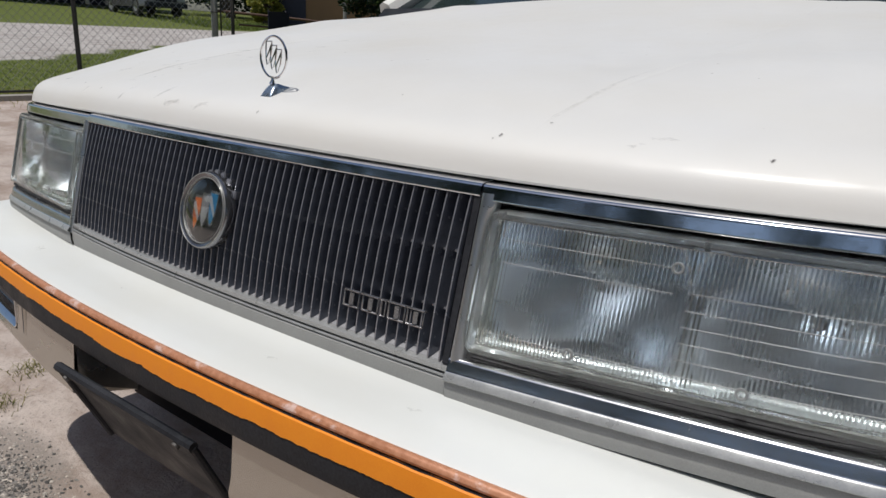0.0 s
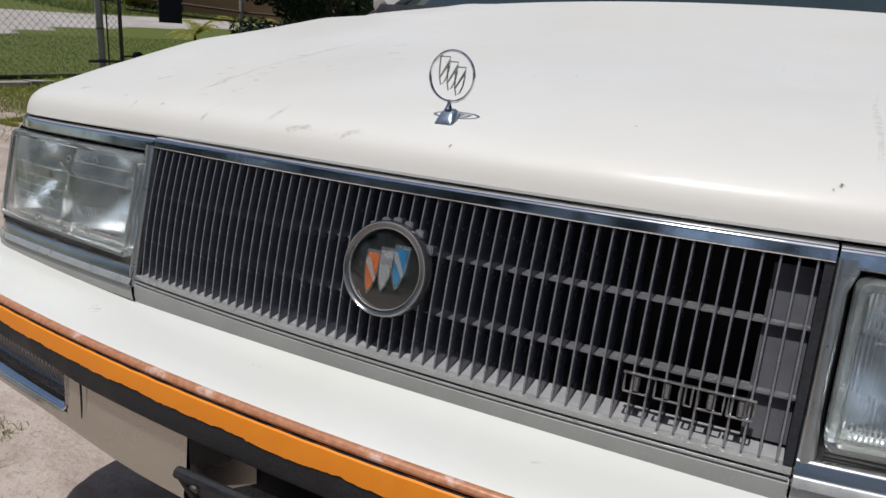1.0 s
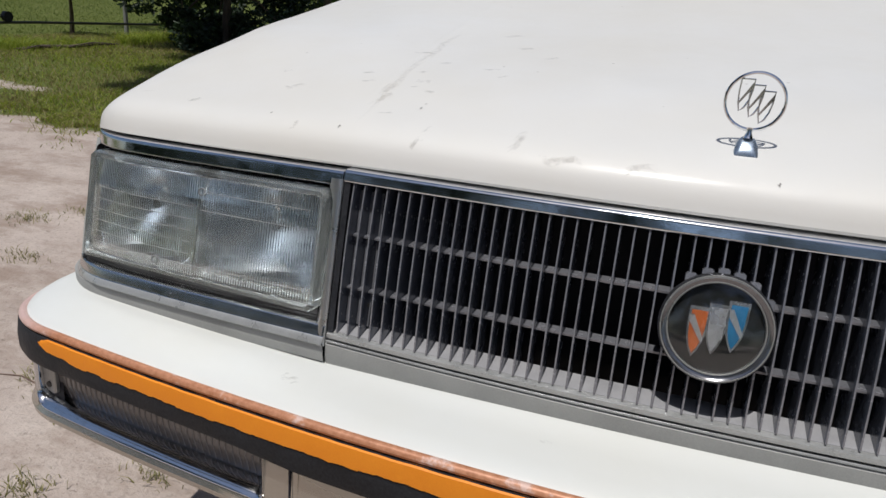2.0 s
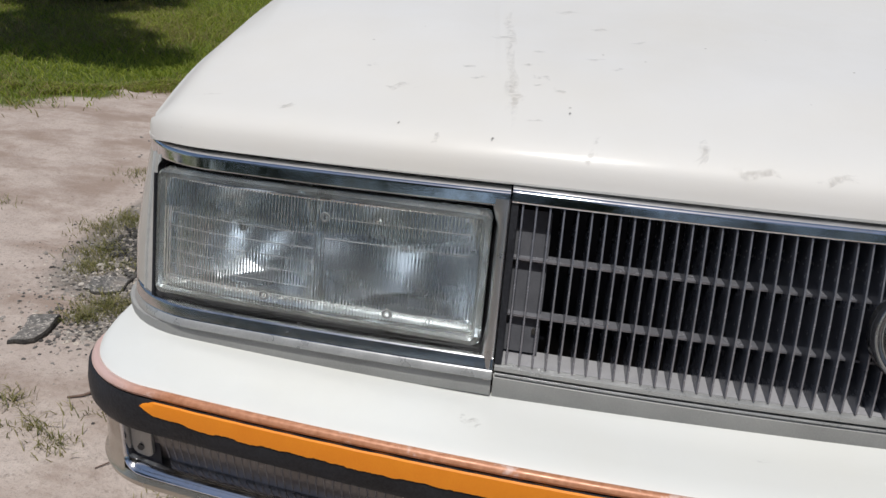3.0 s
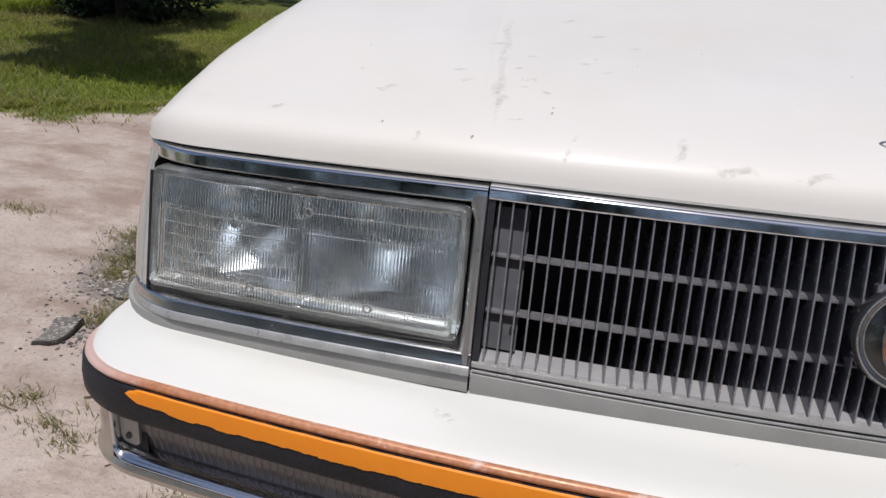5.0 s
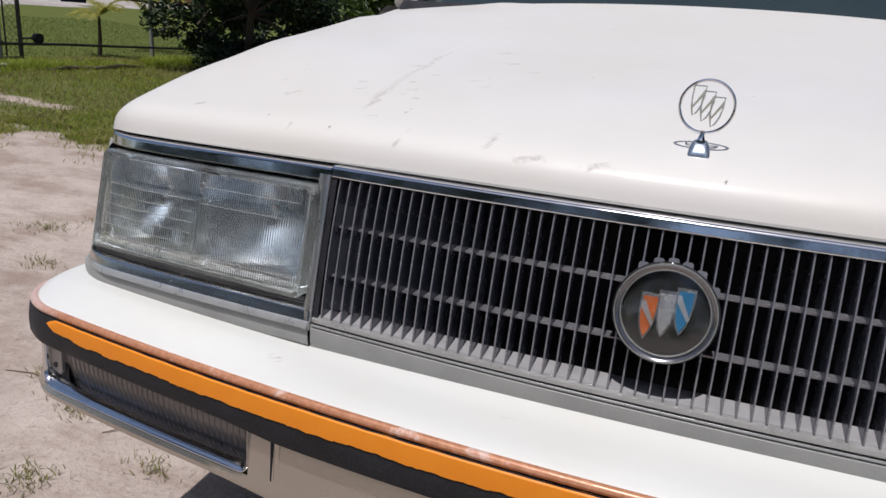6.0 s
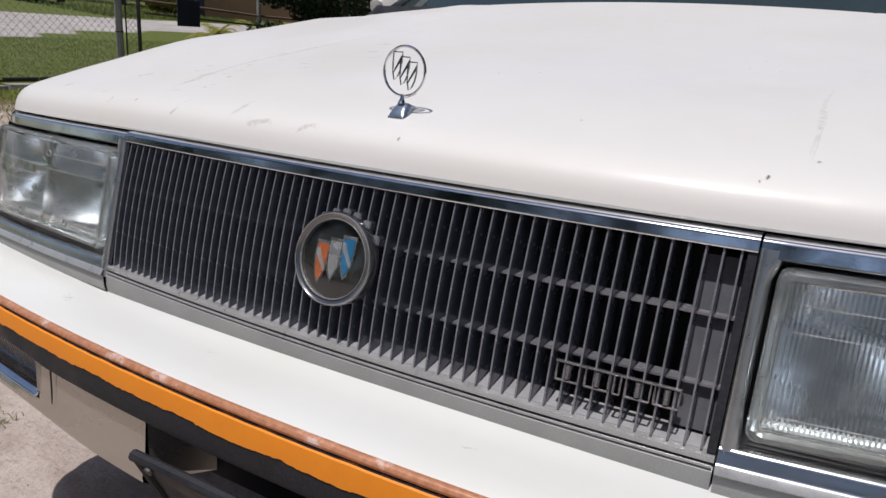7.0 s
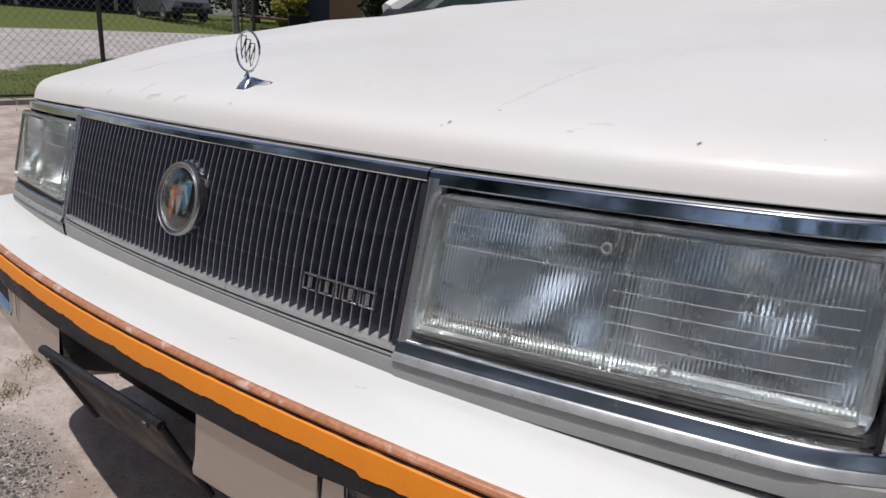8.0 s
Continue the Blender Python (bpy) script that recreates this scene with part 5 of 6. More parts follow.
# --- hood ornament ---
def build_ornament():
    x0, y0 = 0.0067, 0.657
    zb = hood_z(0, y0 - 0.597)
    rows = []
    for k in range(17):   # blunt, rounded chrome foot that tapers to the back
        t = k / 16
        y = y0 - 0.011 + 0.041 * t
        w = float(np.interp(t, [0, 0.1, 0.25, 0.4, 0.7, 1], [0.0108, 0.0112, 0.0112, 0.0102, 0.006, 0.0015]))
        h = float(np.interp(t, [0, 0.05, 0.14, 0.26, 0.36, 0.5, 0.7, 1], [0.0015, 0.0050, 0.0090, 0.0122, 0.0132, 0.0112, 0.0068, 0.0008]))
        zz = hood_z(0, y - 0.597) - 0.001
        rows.append([Vector((x0 + w * math.copysign(abs(math.cos(q)) ** 0.45, math.cos(q)) * (1 - 0.25 * math.sin(q)), y, zz + h * math.sin(q) ** 0.6)) for q in (j * math.pi / 14 for j in range(15))])
    orn = part("hood_ornament", loft(rows, cap=True), FOOT_CHROME, car, "upright chrome ring ornament with three open shields", smooth=True)
    R = 0.0266
    c = Vector((x0, y0 + 0.003, zb + 0.0205 + R))
    part("ornament_neck", tube([(x0, y0 + 0.001, zb + 0.012), (x0, y0 + 0.002, zb + 0.018), (x0, y0 + 0.003, zb + 0.022)], 0.0032, 10, taper=(1.5, 0.8, 1.2)), ORNAMENT, orn, "", smooth=True)
    part("ornament_ring", ring_tube(c, (1, 0, 0), (0, 0, 1), R, 0.0016, 48, 8), ORNAMENT, orn, "", smooth=True)
    for i in range(3):
        cx, cz = -0.0098 + 0.0098 * i, 0.0050 - 0.0050 * i
        out = [(cx + u + v * 0.05, cz + v) for u, v in shield(0.0118, 0.030)]
        pts = [c + Vector((u, 0, v)) for u, v in out]
        bm = bmesh.new()
        tube(pts + pts[:1], 0.0010, 6, bm=bm)
        bar = bmesh.new()
        m = Matrix.Translation(c) @ Matrix.Rotation(math.pi / 2, 4, "X")
        prism([out[6], (out[6][0], out[6][1] - 0.003), (out[1][0], out[1][1] - 0.007), (out[1][0], out[1][1] - 0.001)], -0.0008, 0.0008, m, bar)
        sh = part("ornament_shield", bm, ORNAMENT, orn)
        part("shield_bar", bar, ORNAMENT, sh)


build_ornament()


# --- grime on the hood: small dry smears and specks, plus painted fold shading ---
def smear(name_of, place, x, y, length, width, ang, mat, parent, seed):
    """A thin ragged patch that fades out towards its rim: place(x, y) gives its points."""
    rnd = random.Random(seed)
    bm = bmesh.new()
    cover = bm.verts.layers.float.new("cover")
    n = 18
    rings = []
    shape = [rnd.uniform(0.55, 1.1) for _ in range(n)]
    for f, c in ((0.25, 1.0), (0.6, 0.75), (1.0, 0.0)):
        ring = []
        for k in range(n):
            a = k * math.tau / n
            u, v = 0.5 * length * shape[k] * f * math.cos(a), 0.5 * width * shape[k] * f * math.sin(a)
            v += 0.18 * width * math.sin(u / length * 9)
            w = bm.verts.new(place(x + u * math.cos(ang) - v * math.sin(ang), y + u * math.sin(ang) + v * math.cos(ang)))
            w[cover] = c
            ring.append(w)
        rings.append(ring)
    bm.faces.new(rings[0])
    for r0, r1 in zip(rings, rings[1:]):
        for k in range(n):
            bm.faces.new((r0[k], r0[(k + 1) % n], r1[(k + 1) % n], r1[k]))
    return part(name_of, bm, mat, parent, "")


def on_hood(px, py):
    s_ = max(0.0, py - lip_y(px))
    return Vector((px, py, hood_z(px, s_ / (1 - 0.9 * (lip_y(px) - 0.597) / 1.16)) + 0.0009))


def grime(x, y, length, width, ang, mat):
    return smear("grime_mark", on_hood, x, y, length, width, ang, mat, HOOD, int((x + 2) * 9000 + y * 700))


HOOD = [o for o in car.children if o.name == "hood"][0]
for x, y, l, w, a in ((-0.653, 0.690, 0.016, 0.007, 0.1), (-0.537, 0.745, 0.020, 0.012, 0.3), (-0.447, 0.773, 0.016, 0.006, 0.2), (-0.373, 0.781, 0.018, 0.008, -0.3), (-0.376, 0.758, 0.010, 0.004, 0.2),
                      (-0.352, 0.744, 0.014, 0.005, -0.7), (-0.292, 1.01, 0.022, 0.010, 0.0), (-0.377, 0.879, 0.016, 0.007, -0.2), (-0.305, 0.858, 0.022, 0.007, 0.1), (-0.279, 0.823, 0.014, 0.006, 0.3),
                      (-0.379, 0.672, 0.016, 0.003, 0.0), (-0.476, 0.640, 0.010, 0.005, 0.9), (-0.320, 0.622, 0.012, 0.006, 0.4), (0.536, 0.673, 0.020, 0.005, 0.1), (0.519, 0.655, 0.012, 0.004, 0.5),
                      (-0.336, 1.109, 0.025, 0.012, 0.3), (-0.388, 0.823, 0.018, 0.006, 0.3), (-0.461, 0.806, 0.014, 0.005, 0.0), (-0.315, 0.640, 0.010, 0.004, 1.0), (-0.430, 0.93, 0.02, 0.008, 0.2), (-0.24, 0.95, 0.02, 0.007, 0.3), (-0.50, 0.87, 0.02, 0.008, 0.1), (-0.58, 0.80, 0.014, 0.005, 0.2)):
    grime(x, y, l * 1.7, w * 1.8, a, GRIME)
for x, y, r in ((-0.341, 0.690, 0.0028), (-0.419, 0.638, 0.0026), (0.386, 0.637, 0.0030), (0.381, 0.632, 0.0022), (0.63, 0.665, 0.0028), (0.036, 0.612, 0.0022), (-0.52, 0.66, 0.002), (0.42, 0.675, 0.0022), (0.20, 0.70, 0.002)):
    grime(x, y, r * 2.2, r * 1.8, 0.4, GRIME_DARK)
# long faint strips paint the folds' shading; the short ones are grime smudges
for x, y, l, w, a, mat in ((-0.408, 0.80, 0.34, 0.014, 1.63, FOLD_SHADE_SMUDGE), (-0.420, 0.98, 0.30, 0.018, 1.61, FOLD_SHADE_SMUDGE), (-0.405, 0.735, 0.10, 0.024, 1.63, FOLD_SHADE_SMUDGE), (-0.16, 0.613, 0.06, 0.010, 0.0, GRIME), (-0.09, 0.612, 0.05, 0.010, 0.1, GRIME), (-0.21, 0.635, 0.05, 0.016, 1.2, GRIME), (0.413, 0.80, 0.36, 0.012, 1.56, FOLD_SHADE_SMUDGE)):
    grime(x, y, l, w, a, mat)


def bumper_mark(x, y, length, width, ang):
    """A faint smear on the flat top of the bumper."""
    def on_top(px, py):
        base = py - BOW * px * px
        arch_z = 0.008 * max(0.0, 1 - (px / 0.40) ** 2)
        return Vector((px, py, float(np.interp(base, [0.480, 0.515, 0.530, 0.541, 0.550], [0.5160, 0.5182, 0.5186 + arch_z * 0.2, 0.5192 + arch_z * 0.7, 0.5196 + arch_z])) + 0.0012 + lift(px)))
    smear("grime_mark", on_top, x, y, length * 1.6, width * 1.8, ang, GRIME, BUMPER, int((x + 2) * 7000))


for x, y, l, w, a in ((-0.411, 0.518, 0.016, 0.006, 0.2), (-0.420, 0.524, 0.008, 0.004, 0.9), (-0.404, 0.512, 0.010, 0.003, 0.5), (0.20, 0.505, 0.014, 0.003, 0.1), (0.391, 0.521, 0.012, 0.004, 0.3), (-0.13, 0.512, 0.012, 0.003, 0.0)):
    bumper_mark(x, y, l, w, a)


# ---- round the car: broken asphalt, stones, twigs, grass ----
def ragged(x, y, amp=0.012):
    """One common raggedness, so that both sides of a crack follow each other."""
    v = noise.noise_vector((x * 17, y * 17, 4.0)) * amp + noise.noise_vector((x * 60, y * 60, 8.0)) * amp * 0.45
    return x + v.x, y + v.y


def slab_mesh(outline, base, thick, tilt, seed):
    """A cracked asphalt piece: ragged outline, worn top edge, uneven top."""
    pts = []
    n = len(outline)
    for i, (x, y) in enumerate(outline):
        x2, y2 = outline[(i + 1) % n]
        k = max(1, round(math.hypot(x2 - x, y2 - y) / 0.018))
        pts += [ragged(x + (x2 - x) * j / k, y + (y2 - y) * j / k) for j in range(k)]
    cx, cy = sum(p[0] for p in pts) / len(pts), sum(p[1] for p in pts) / len(pts)
    rings = []
    for inset, dz in ((-0.003, -0.03), (-0.003, thick * 0.6), (0.0, thick * 0.93), (0.006, thick)):
        row = []
        for x, y in pts:
            d = math.hypot(x - cx, y - cy) or 1
            f = 1 - inset / d
            row.append((cx + (x - cx) * f, cy + (y - cy) * f, dz))
        rings.append(row)
    for f in (0.75, 0.5, 0.25):
        rings.append([(cx + (x - cx) * f, cy + (y - cy) * f, thick) for x, y in pts])

    def top(x, y, dz):
        w = 0.004 * noise.noise((x * 8, y * 8, seed)) + 0.0015 * noise.noise((x * 40, y * 40, seed)) if dz > 0 else 0
        return Vector((x, y, base + dz + tilt[0] * (x - cx) + tilt[1] * (y - cy) + w))
    bm = loft([[top(*q) for q in r] for r in rings], closed_u=True)
    bm.verts.ensure_lookup_table()
    last = bm.verts[len(pts) * 6:len(pts) * 7]
    c = bm.verts.new(top(cx, cy, thick))
    for i in range(len(pts)):
        bm.faces.new((last[i], last[(i + 1) % len(pts)], c))
    bmesh.ops.recalc_face_normals(bm, faces=bm.faces)
    me = bpy.data.meshes.new("asphalt_slab")
    for f in bm.faces:
        f.smooth = f.normal.z > 0.75
        f.material_index = 0 if f.normal.z > 0.75 else 1
    bm.to_mesh(me)
    bm.free()
    me.materials.append(ASPHALT)
    me.materials.append(TAR)
    return me


def build_bed():
    """The dark tar-stained base that shows in the cracks."""
    outline = [(-1.63, 1.97), (-1.60, 1.84), (-1.54, 1.77), (-1.45, 1.71), (-1.35, 1.65), (-1.20, 1.66), (-1.10, 1.60), (-0.80, 1.60), (-0.75, 3.9), (-1.2, 3.86), (-1.34, 3.6), (-1.5, 3.36), (-1.58, 3.1), (-1.54, 2.8), (-1.53, 2.6), (-1.57, 2.4), (-1.60, 2.2)]
    pts = []
    for i, (x, y) in enumerate(outline):
        x2, y2 = outline[(i + 1) % len(outline)]
        k = max(1, round(math.hypot(x2 - x, y2 - y) / 0.02))
        pts += [ragged(x + (x2 - x) * j / k, y + (y2 - y) * j / k, 0.03) for j in range(k)]
    cx, cy = -1.15, 2.5
    bm = loft([[Vector((cx + (x - cx) * f, cy + (y - cy) * f, ground_z(x, y) + dz)) for x, y in pts] for f, dz in ((1.02, -0.02), (1.0, 0.002), (0.9, 0.008), (0.4, 0.010), (0.05, 0.010))], closed_u=True)
    bed = part("asphalt_bed", bm, RUBBLE_SOIL, None, "")
    return tagged(bed, "broken grey asphalt paving with dark cracks", "asphalt", kind="structure")


BED = build_bed()
PIECES = (
    ([(-1.51, 2.13), (-1.42, 2.16), (-1.385, 2.165), (-1.395, 2.04), (-1.36, 1.88), (-1.347, 1.77), (-1.325, 1.67), (-1.36, 1.67), (-1.39, 1.74), (-1.46, 1.84), (-1.535, 1.975), (-1.525, 2.06)], 0.030),
    ([(-1.379, 2.165), (-1.34, 2.15), (-1.24, 2.16), (-1.10, 2.14), (-0.95, 2.12), (-0.95, 1.96), (-1.065, 1.92), (-1.14, 1.87), (-1.185, 1.79), (-1.20, 1.71), (-1.28, 1.665), (-1.318, 1.68), (-1.341, 1.77), (-1.354, 1.88), (-1.389, 2.04)], 0.031),
    ([(-1.06, 1.905), (-0.92, 1.94), (-0.90, 1.66), (-1.10, 1.66), (-1.18, 1.72), (-1.17, 1.79), (-1.13, 1.855)], 0.022),
    ([(-1.33, 2.22), (-1.31, 2.40), (-1.35, 2.55), (-1.29, 2.565), (-1.22, 2.53), (-1.10, 2.46), (-0.90, 2.40), (-0.90, 2.14), (-1.10, 2.157), (-1.24, 2.175), (-1.33, 2.17)], 0.034),
    ([(-1.55, 2.285), (-1.515, 2.15), (-1.49, 2.17), (-1.455, 2.29), (-1.45, 2.40), (-1.49, 2.54), (-1.52, 2.66), (-1.55, 2.60), (-1.58, 2.50), (-1.59, 2.38)], 0.028),
    ([(-1.64, 2.12), (-1.635, 1.97), (-1.585, 1.965), (-1.55, 1.995), (-1.535, 2.06), (-1.52, 2.14), (-1.56, 2.28), (-1.605, 2.25)], 0.020),
    ([(-1.48, 2.165), (-1.42, 2.18), (-1.35, 2.18), (-1.36, 2.24), (-1.39, 2.30), (-1.44, 2.37), (-1.445, 2.29)], 0.026),
    ([(-1.48, 2.53), (-1.435, 2.43), (-1.38, 2.38), (-1.375, 2.45), (-1.41, 2.53), (-1.45, 2.60)], 0.022),
    ([(-1.50, 2.70), (-1.45, 2.68), (-1.36, 2.575), (-1.29, 2.585), (-1.22, 2.55), (-0.90, 2.42), (-0.90, 3.90), (-1.20, 3.85), (-1.32, 3.69), (-1.48, 3.42), (-1.60, 3.28), (-1.63, 3.13), (-1.58, 2.90)], 0.030),
)
for i, (outline, thick) in enumerate(PIECES):
    ob = new("slab", slab_mesh(outline, 0.0, thick * 0.72, (0.0, 0.0), i))
    ob.parent = BED
for i, (outline, thick, tilt) in enumerate((
        ([(-1.585, 1.64), (-1.54, 1.67), (-1.48, 1.65), (-1.47, 1.59), (-1.52, 1.56), (-1.57, 1.58)], 0.010, (0.0, 0.02)),
        ([(-1.60, 1.40), (-1.53, 1.41), (-1.51, 1.35), (-1.525, 1.30), (-1.58, 1.28)], 0.020, (0.06, 0.03)),
        ([(-1.29, 1.65), (-1.25, 1.655), (-1.225, 1.61), (-1.265, 1.59)], 0.010, (0.0, 0.05)))):
    tagged(new("asphalt_chunk", slab_mesh(outline, 0.0, thick, tilt, 20 + i)), "loose chunk of old grey asphalt lying on sand", "asphalt chunk", "loose asphalt chunks")


def scatter_mesh(name, items, material, label, category):
    """Many small pieces in one mesh: items are (verts, faces)."""
    vs, fs = [], []
    for v, f in items:
        o = len(vs)
        vs += v
        fs += [[i + o for i in q] for q in f]
    me = bpy.data.meshes.new(name)
    me.from_pydata(vs, [], fs)
    me.materials.append(material)
    return tagged(new(name, me), label, category, kind="stuff")


def stone(rnd, x, y, z, r):
    a0 = rnd.uniform(0, 6.28)
    sx, sy, sz = r * rnd.uniform(0.7, 1.4), r * rnd.uniform(0.7, 1.2), r * rnd.uniform(0.4, 0.8)
    v = []
    for k, (rr, zz) in enumerate(((0.8, -0.3), (1.0, 0.25), (0.55, 0.85))):
        for i in range(5):
            a = a0 + i * math.tau / 5 + 0.4 * k
            q = rr * rnd.uniform(0.8, 1.15)
            v.append((x + sx * q * math.cos(a), y + sy * q * math.sin(a), z + sz * zz))
    f = [[i, (i + 1) % 5, 5 + (i + 1) % 5, 5 + i] for i in range(5)] + [[5 + i, 5 + (i + 1) % 5, 10 + (i + 1) % 5, 10 + i] for i in range(5)] + [[10, 11, 12, 13, 14]]
    return v, f


def build_gravel():
    rnd = random.Random(11)
    items = []
    for cx, cy, sx, sy, n, r0, r1 in ((-1.12, 1.50, 0.17, 0.09, 4600, 0.0012, 0.0055), (-1.06, 1.52, 0.10, 0.07, 420, 0.005, 0.012), (-1.35, 1.50, 0.14, 0.10, 2200, 0.0012, 0.0055), (-1.30, 1.50, 0.2, 0.1, 160, 0.005, 0.010), (-1.55, 1.72, 0.10, 0.10, 1200, 0.0015, 0.006), (-1.25, 1.66, 0.13, 0.025, 900, 0.002, 0.009), (-1.40, 1.72, 0.06, 0.04, 400, 0.002, 0.010), (-1.48, 1.78, 0.05, 0.04, 160, 0.006, 0.014),
                                      (-1.05, 1.28, 0.14, 0.08, 700, 0.001, 0.0035), (-0.74, 0.50, 0.13, 0.05, 4200, 0.0010, 0.0040), (-0.72, 0.50, 0.10, 0.04, 160, 0.003, 0.006), (-1.66, 2.35, 0.07, 0.30, 1300, 0.0015, 0.006), (-1.42, 2.50, 0.05, 0.09, 160, 0.005, 0.016), (-1.72, 3.2, 0.15, 0.35, 900, 0.002, 0.008), (-1.70, 4.1, 0.17, 0.5, 1300, 0.002, 0.009), (-1.70, 5.0, 0.2, 0.6, 700, 0.003, 0.012), (-1.0, 0.8, 0.45, 0.35, 160, 0.001, 0.0028), (-1.46, 1.36, 0.05, 0.03, 160, 0.002, 0.007), (-1.29, 1.32, 0.03, 0.02, 120, 0.002, 0.008), (-1.43, 1.74, 0.05, 0.05, 2600, 0.002, 0.008), (-1.45, 1.76, 0.05, 0.05, 130, 0.010, 0.024), (-1.30, 1.63, 0.10, 0.02, 60, 0.008, 0.018), (-1.10, 1.58, 0.12, 0.03, 90, 0.008, 0.018), (-1.56, 1.90, 0.04, 0.05, 700, 0.002, 0.009)):
        for _ in range(n):
            x, y = rnd.gauss(cx, sx), rnd.gauss(cy, sy)
            items.append(stone(rnd, x, y, ground_z(x, y), rnd.uniform(r0, r1) * rnd.choice((0.7, 0.8, 1, 1.2))))
    # dark broken tarmac in the cracks and along the slabs' edges
    crumbs = []
    for cx, cy, sx, sy, n, r0, r1 in ((-1.55, 1.90, 0.045, 0.05, 1500, 0.003, 0.010), (-1.50, 1.97, 0.03, 0.04, 60, 0.010, 0.026), (-1.40, 1.76, 0.05, 0.035, 1500, 0.003, 0.010), (-1.40, 1.76, 0.05, 0.03, 50, 0.010, 0.024), (-1.28, 1.68, 0.07, 0.02, 1200, 0.003, 0.010), (-1.42, 2.42, 0.035, 0.09, 1400, 0.004, 0.013),
                                      (-1.42, 2.44, 0.03, 0.08, 40, 0.012, 0.03), (-1.12, 1.68, 0.07, 0.05, 1200, 0.003, 0.010), (-1.10, 1.66, 0.07, 0.04, 50, 0.010, 0.022), (-1.15, 1.84, 0.05, 0.03, 500, 0.003, 0.009), (-1.42, 2.05, 0.05, 0.07, 500, 0.003, 0.008)):
        for _ in range(n):
            x, y = rnd.gauss(cx, sx), rnd.gauss(cy, sy)
            crumbs.append(stone(rnd, x, y, ground_z(x, y) + 0.008, rnd.uniform(r0, r1)))
    scatter_mesh("tarmac_crumbs", crumbs, CRUMB, "dark crumbled tarmac in the cracks", "rubble")
    scatter_mesh("gravel", items, PEBBLE, "loose pale and dark gravel on sand", "gravel")


build_gravel()


def blade(rnd, x, y, z, h, w, lean):
    a = rnd.uniform(0, math.tau)
    dx, dy = math.cos(a) * w / 2, math.sin(a) * w / 2
    b = rnd.uniform(0, math.tau)
    lx, ly = math.cos(b) * lean * h, math.sin(b) * lean * h
    v = [(x - dx, y - dy, z - 0.01), (x + dx, y + dy, z - 0.01), (x + dx * 0.7 + lx * 0.4, y + dy * 0.7 + ly * 0.4, z + h * 0.6), (x - dx * 0.7 + lx * 0.4, y - dy * 0.7 + ly * 0.4, z + h * 0.6), (x + lx, y + ly, z + h * 0.95)]
    return v, [[0, 1, 2, 3], [3, 2, 4]]


def build_grass():
    rnd = random.Random(5)
    green, dry = [], []
    # taller weeds and grass behind the sand
    tries = 0
    while len(green) < 70000 and tries < 340000:
        tries += 1
        x = rnd.uniform(-8.0, -0.8)
        y = rnd.uniform(2.4, 11.0)
        g = grassy(x, y)
        if x < -0.8 and y > 5 and x > -1.4 - 0.12 * (y - 5):
            continue
        dens = max(0.4, 0.55 + 0.9 * noise.noise((x * 0.9, y * 0.9, 7))) * g
        if x < -4.7:
            dens *= 0.8
        if y > 7.5:
            dens *= 0.55
        if rnd.random() > dens:
            continue
        h = rnd.uniform(0.02, 0.055) * (1.0 + 0.7 * smooth(-4.8, -3.5, x) * smooth(4.4, 5.2, y))
        t = noise.noise((x * 0.6, y * 0.6, 21))
        (dry if rnd.random() < (0.26 if x > -4.4 else 0.6) + 0.6 * t + (0.25 if y - grass_edge(x) < 0.25 else 0) else green).append(blade(rnd, x, y, ground_z(x, y), h, rnd.uniform(0.004, 0.009), rnd.uniform(0.6, 1.9)))
    # low straggling runners that creep from the grass out into the sand
    for _ in range(60000):
        x = rnd.uniform(-5.2, -2.0)
        e = grass_edge(x)
        if e > 7.0:
            continue
        y = e - abs(rnd.gauss(0, 0.30)) + 0.12
        if noise.noise((x * 2.6, y * 3.4, 31)) + 0.6 * noise.noise((x * 8, y * 8, 33)) < 0.10 + 0.45 * (e - y):
            continue
        (dry if rnd.random() < 0.45 else green).append(blade(rnd, x, y, ground_z(x, y), rnd.uniform(0.010, 0.035), rnd.uniform(0.003, 0.007), rnd.uniform(0.8, 2.0)))
    for _ in range(30000):
        y = rnd.uniform(3.6, 7.5)
        x = float(np.interp(y, [3.6, 3.7, 3.95, 4.4, 5.05, 6.1, 8.5], [-3.1, -2.95, -2.72, -2.5, -2.35, -2.2, -2.1])) - 0.08 + abs(rnd.gauss(0, 0.20))
        if noise.noise((x * 3.6, y * 2.6, 51)) + 0.6 * noise.noise((x * 9, y * 7, 53)) < 0.05 + 0.5 * rnd.random() ** 2:
            continue
        (dry if rnd.random() < 0.45 else green).append(blade(rnd, x, y, ground_z(x, y), rnd.uniform(0.010, 0.035), rnd.uniform(0.003, 0.007), rnd.uniform(0.8, 2.0)))
    # ragged weeds along the foot of the fence
    for _ in range(9000):
        y = rnd.uniform(4.2, 8.6)
        x = -6.95 + 0.10 * noise.noise((y * 1.7, 3, 71)) + rnd.gauss(0, 0.13)
        if noise.noise((x * 2.2, y * 2.2, 73)) < -0.05:
            continue
        green.append(blade(rnd, x, y, ground_z(x, y), rnd.uniform(0.05, 0.15), rnd.uniform(0.005, 0.010), rnd.uniform(0.5, 1.3)))
    # lawn beyond the fence
    lawn = []
    for _ in range(36000):
        x, y = rnd.uniform(-13.5, -7.6), rnd.uniform(1.0, 13.0)
        if road_share(x, y) < 0.4:
            lawn.append(blade(rnd, x, y, ground_z(x, y), rnd.uniform(0.015, 0.04), rnd.uniform(0.005, 0.010), rnd.uniform(0.4, 1.3)))
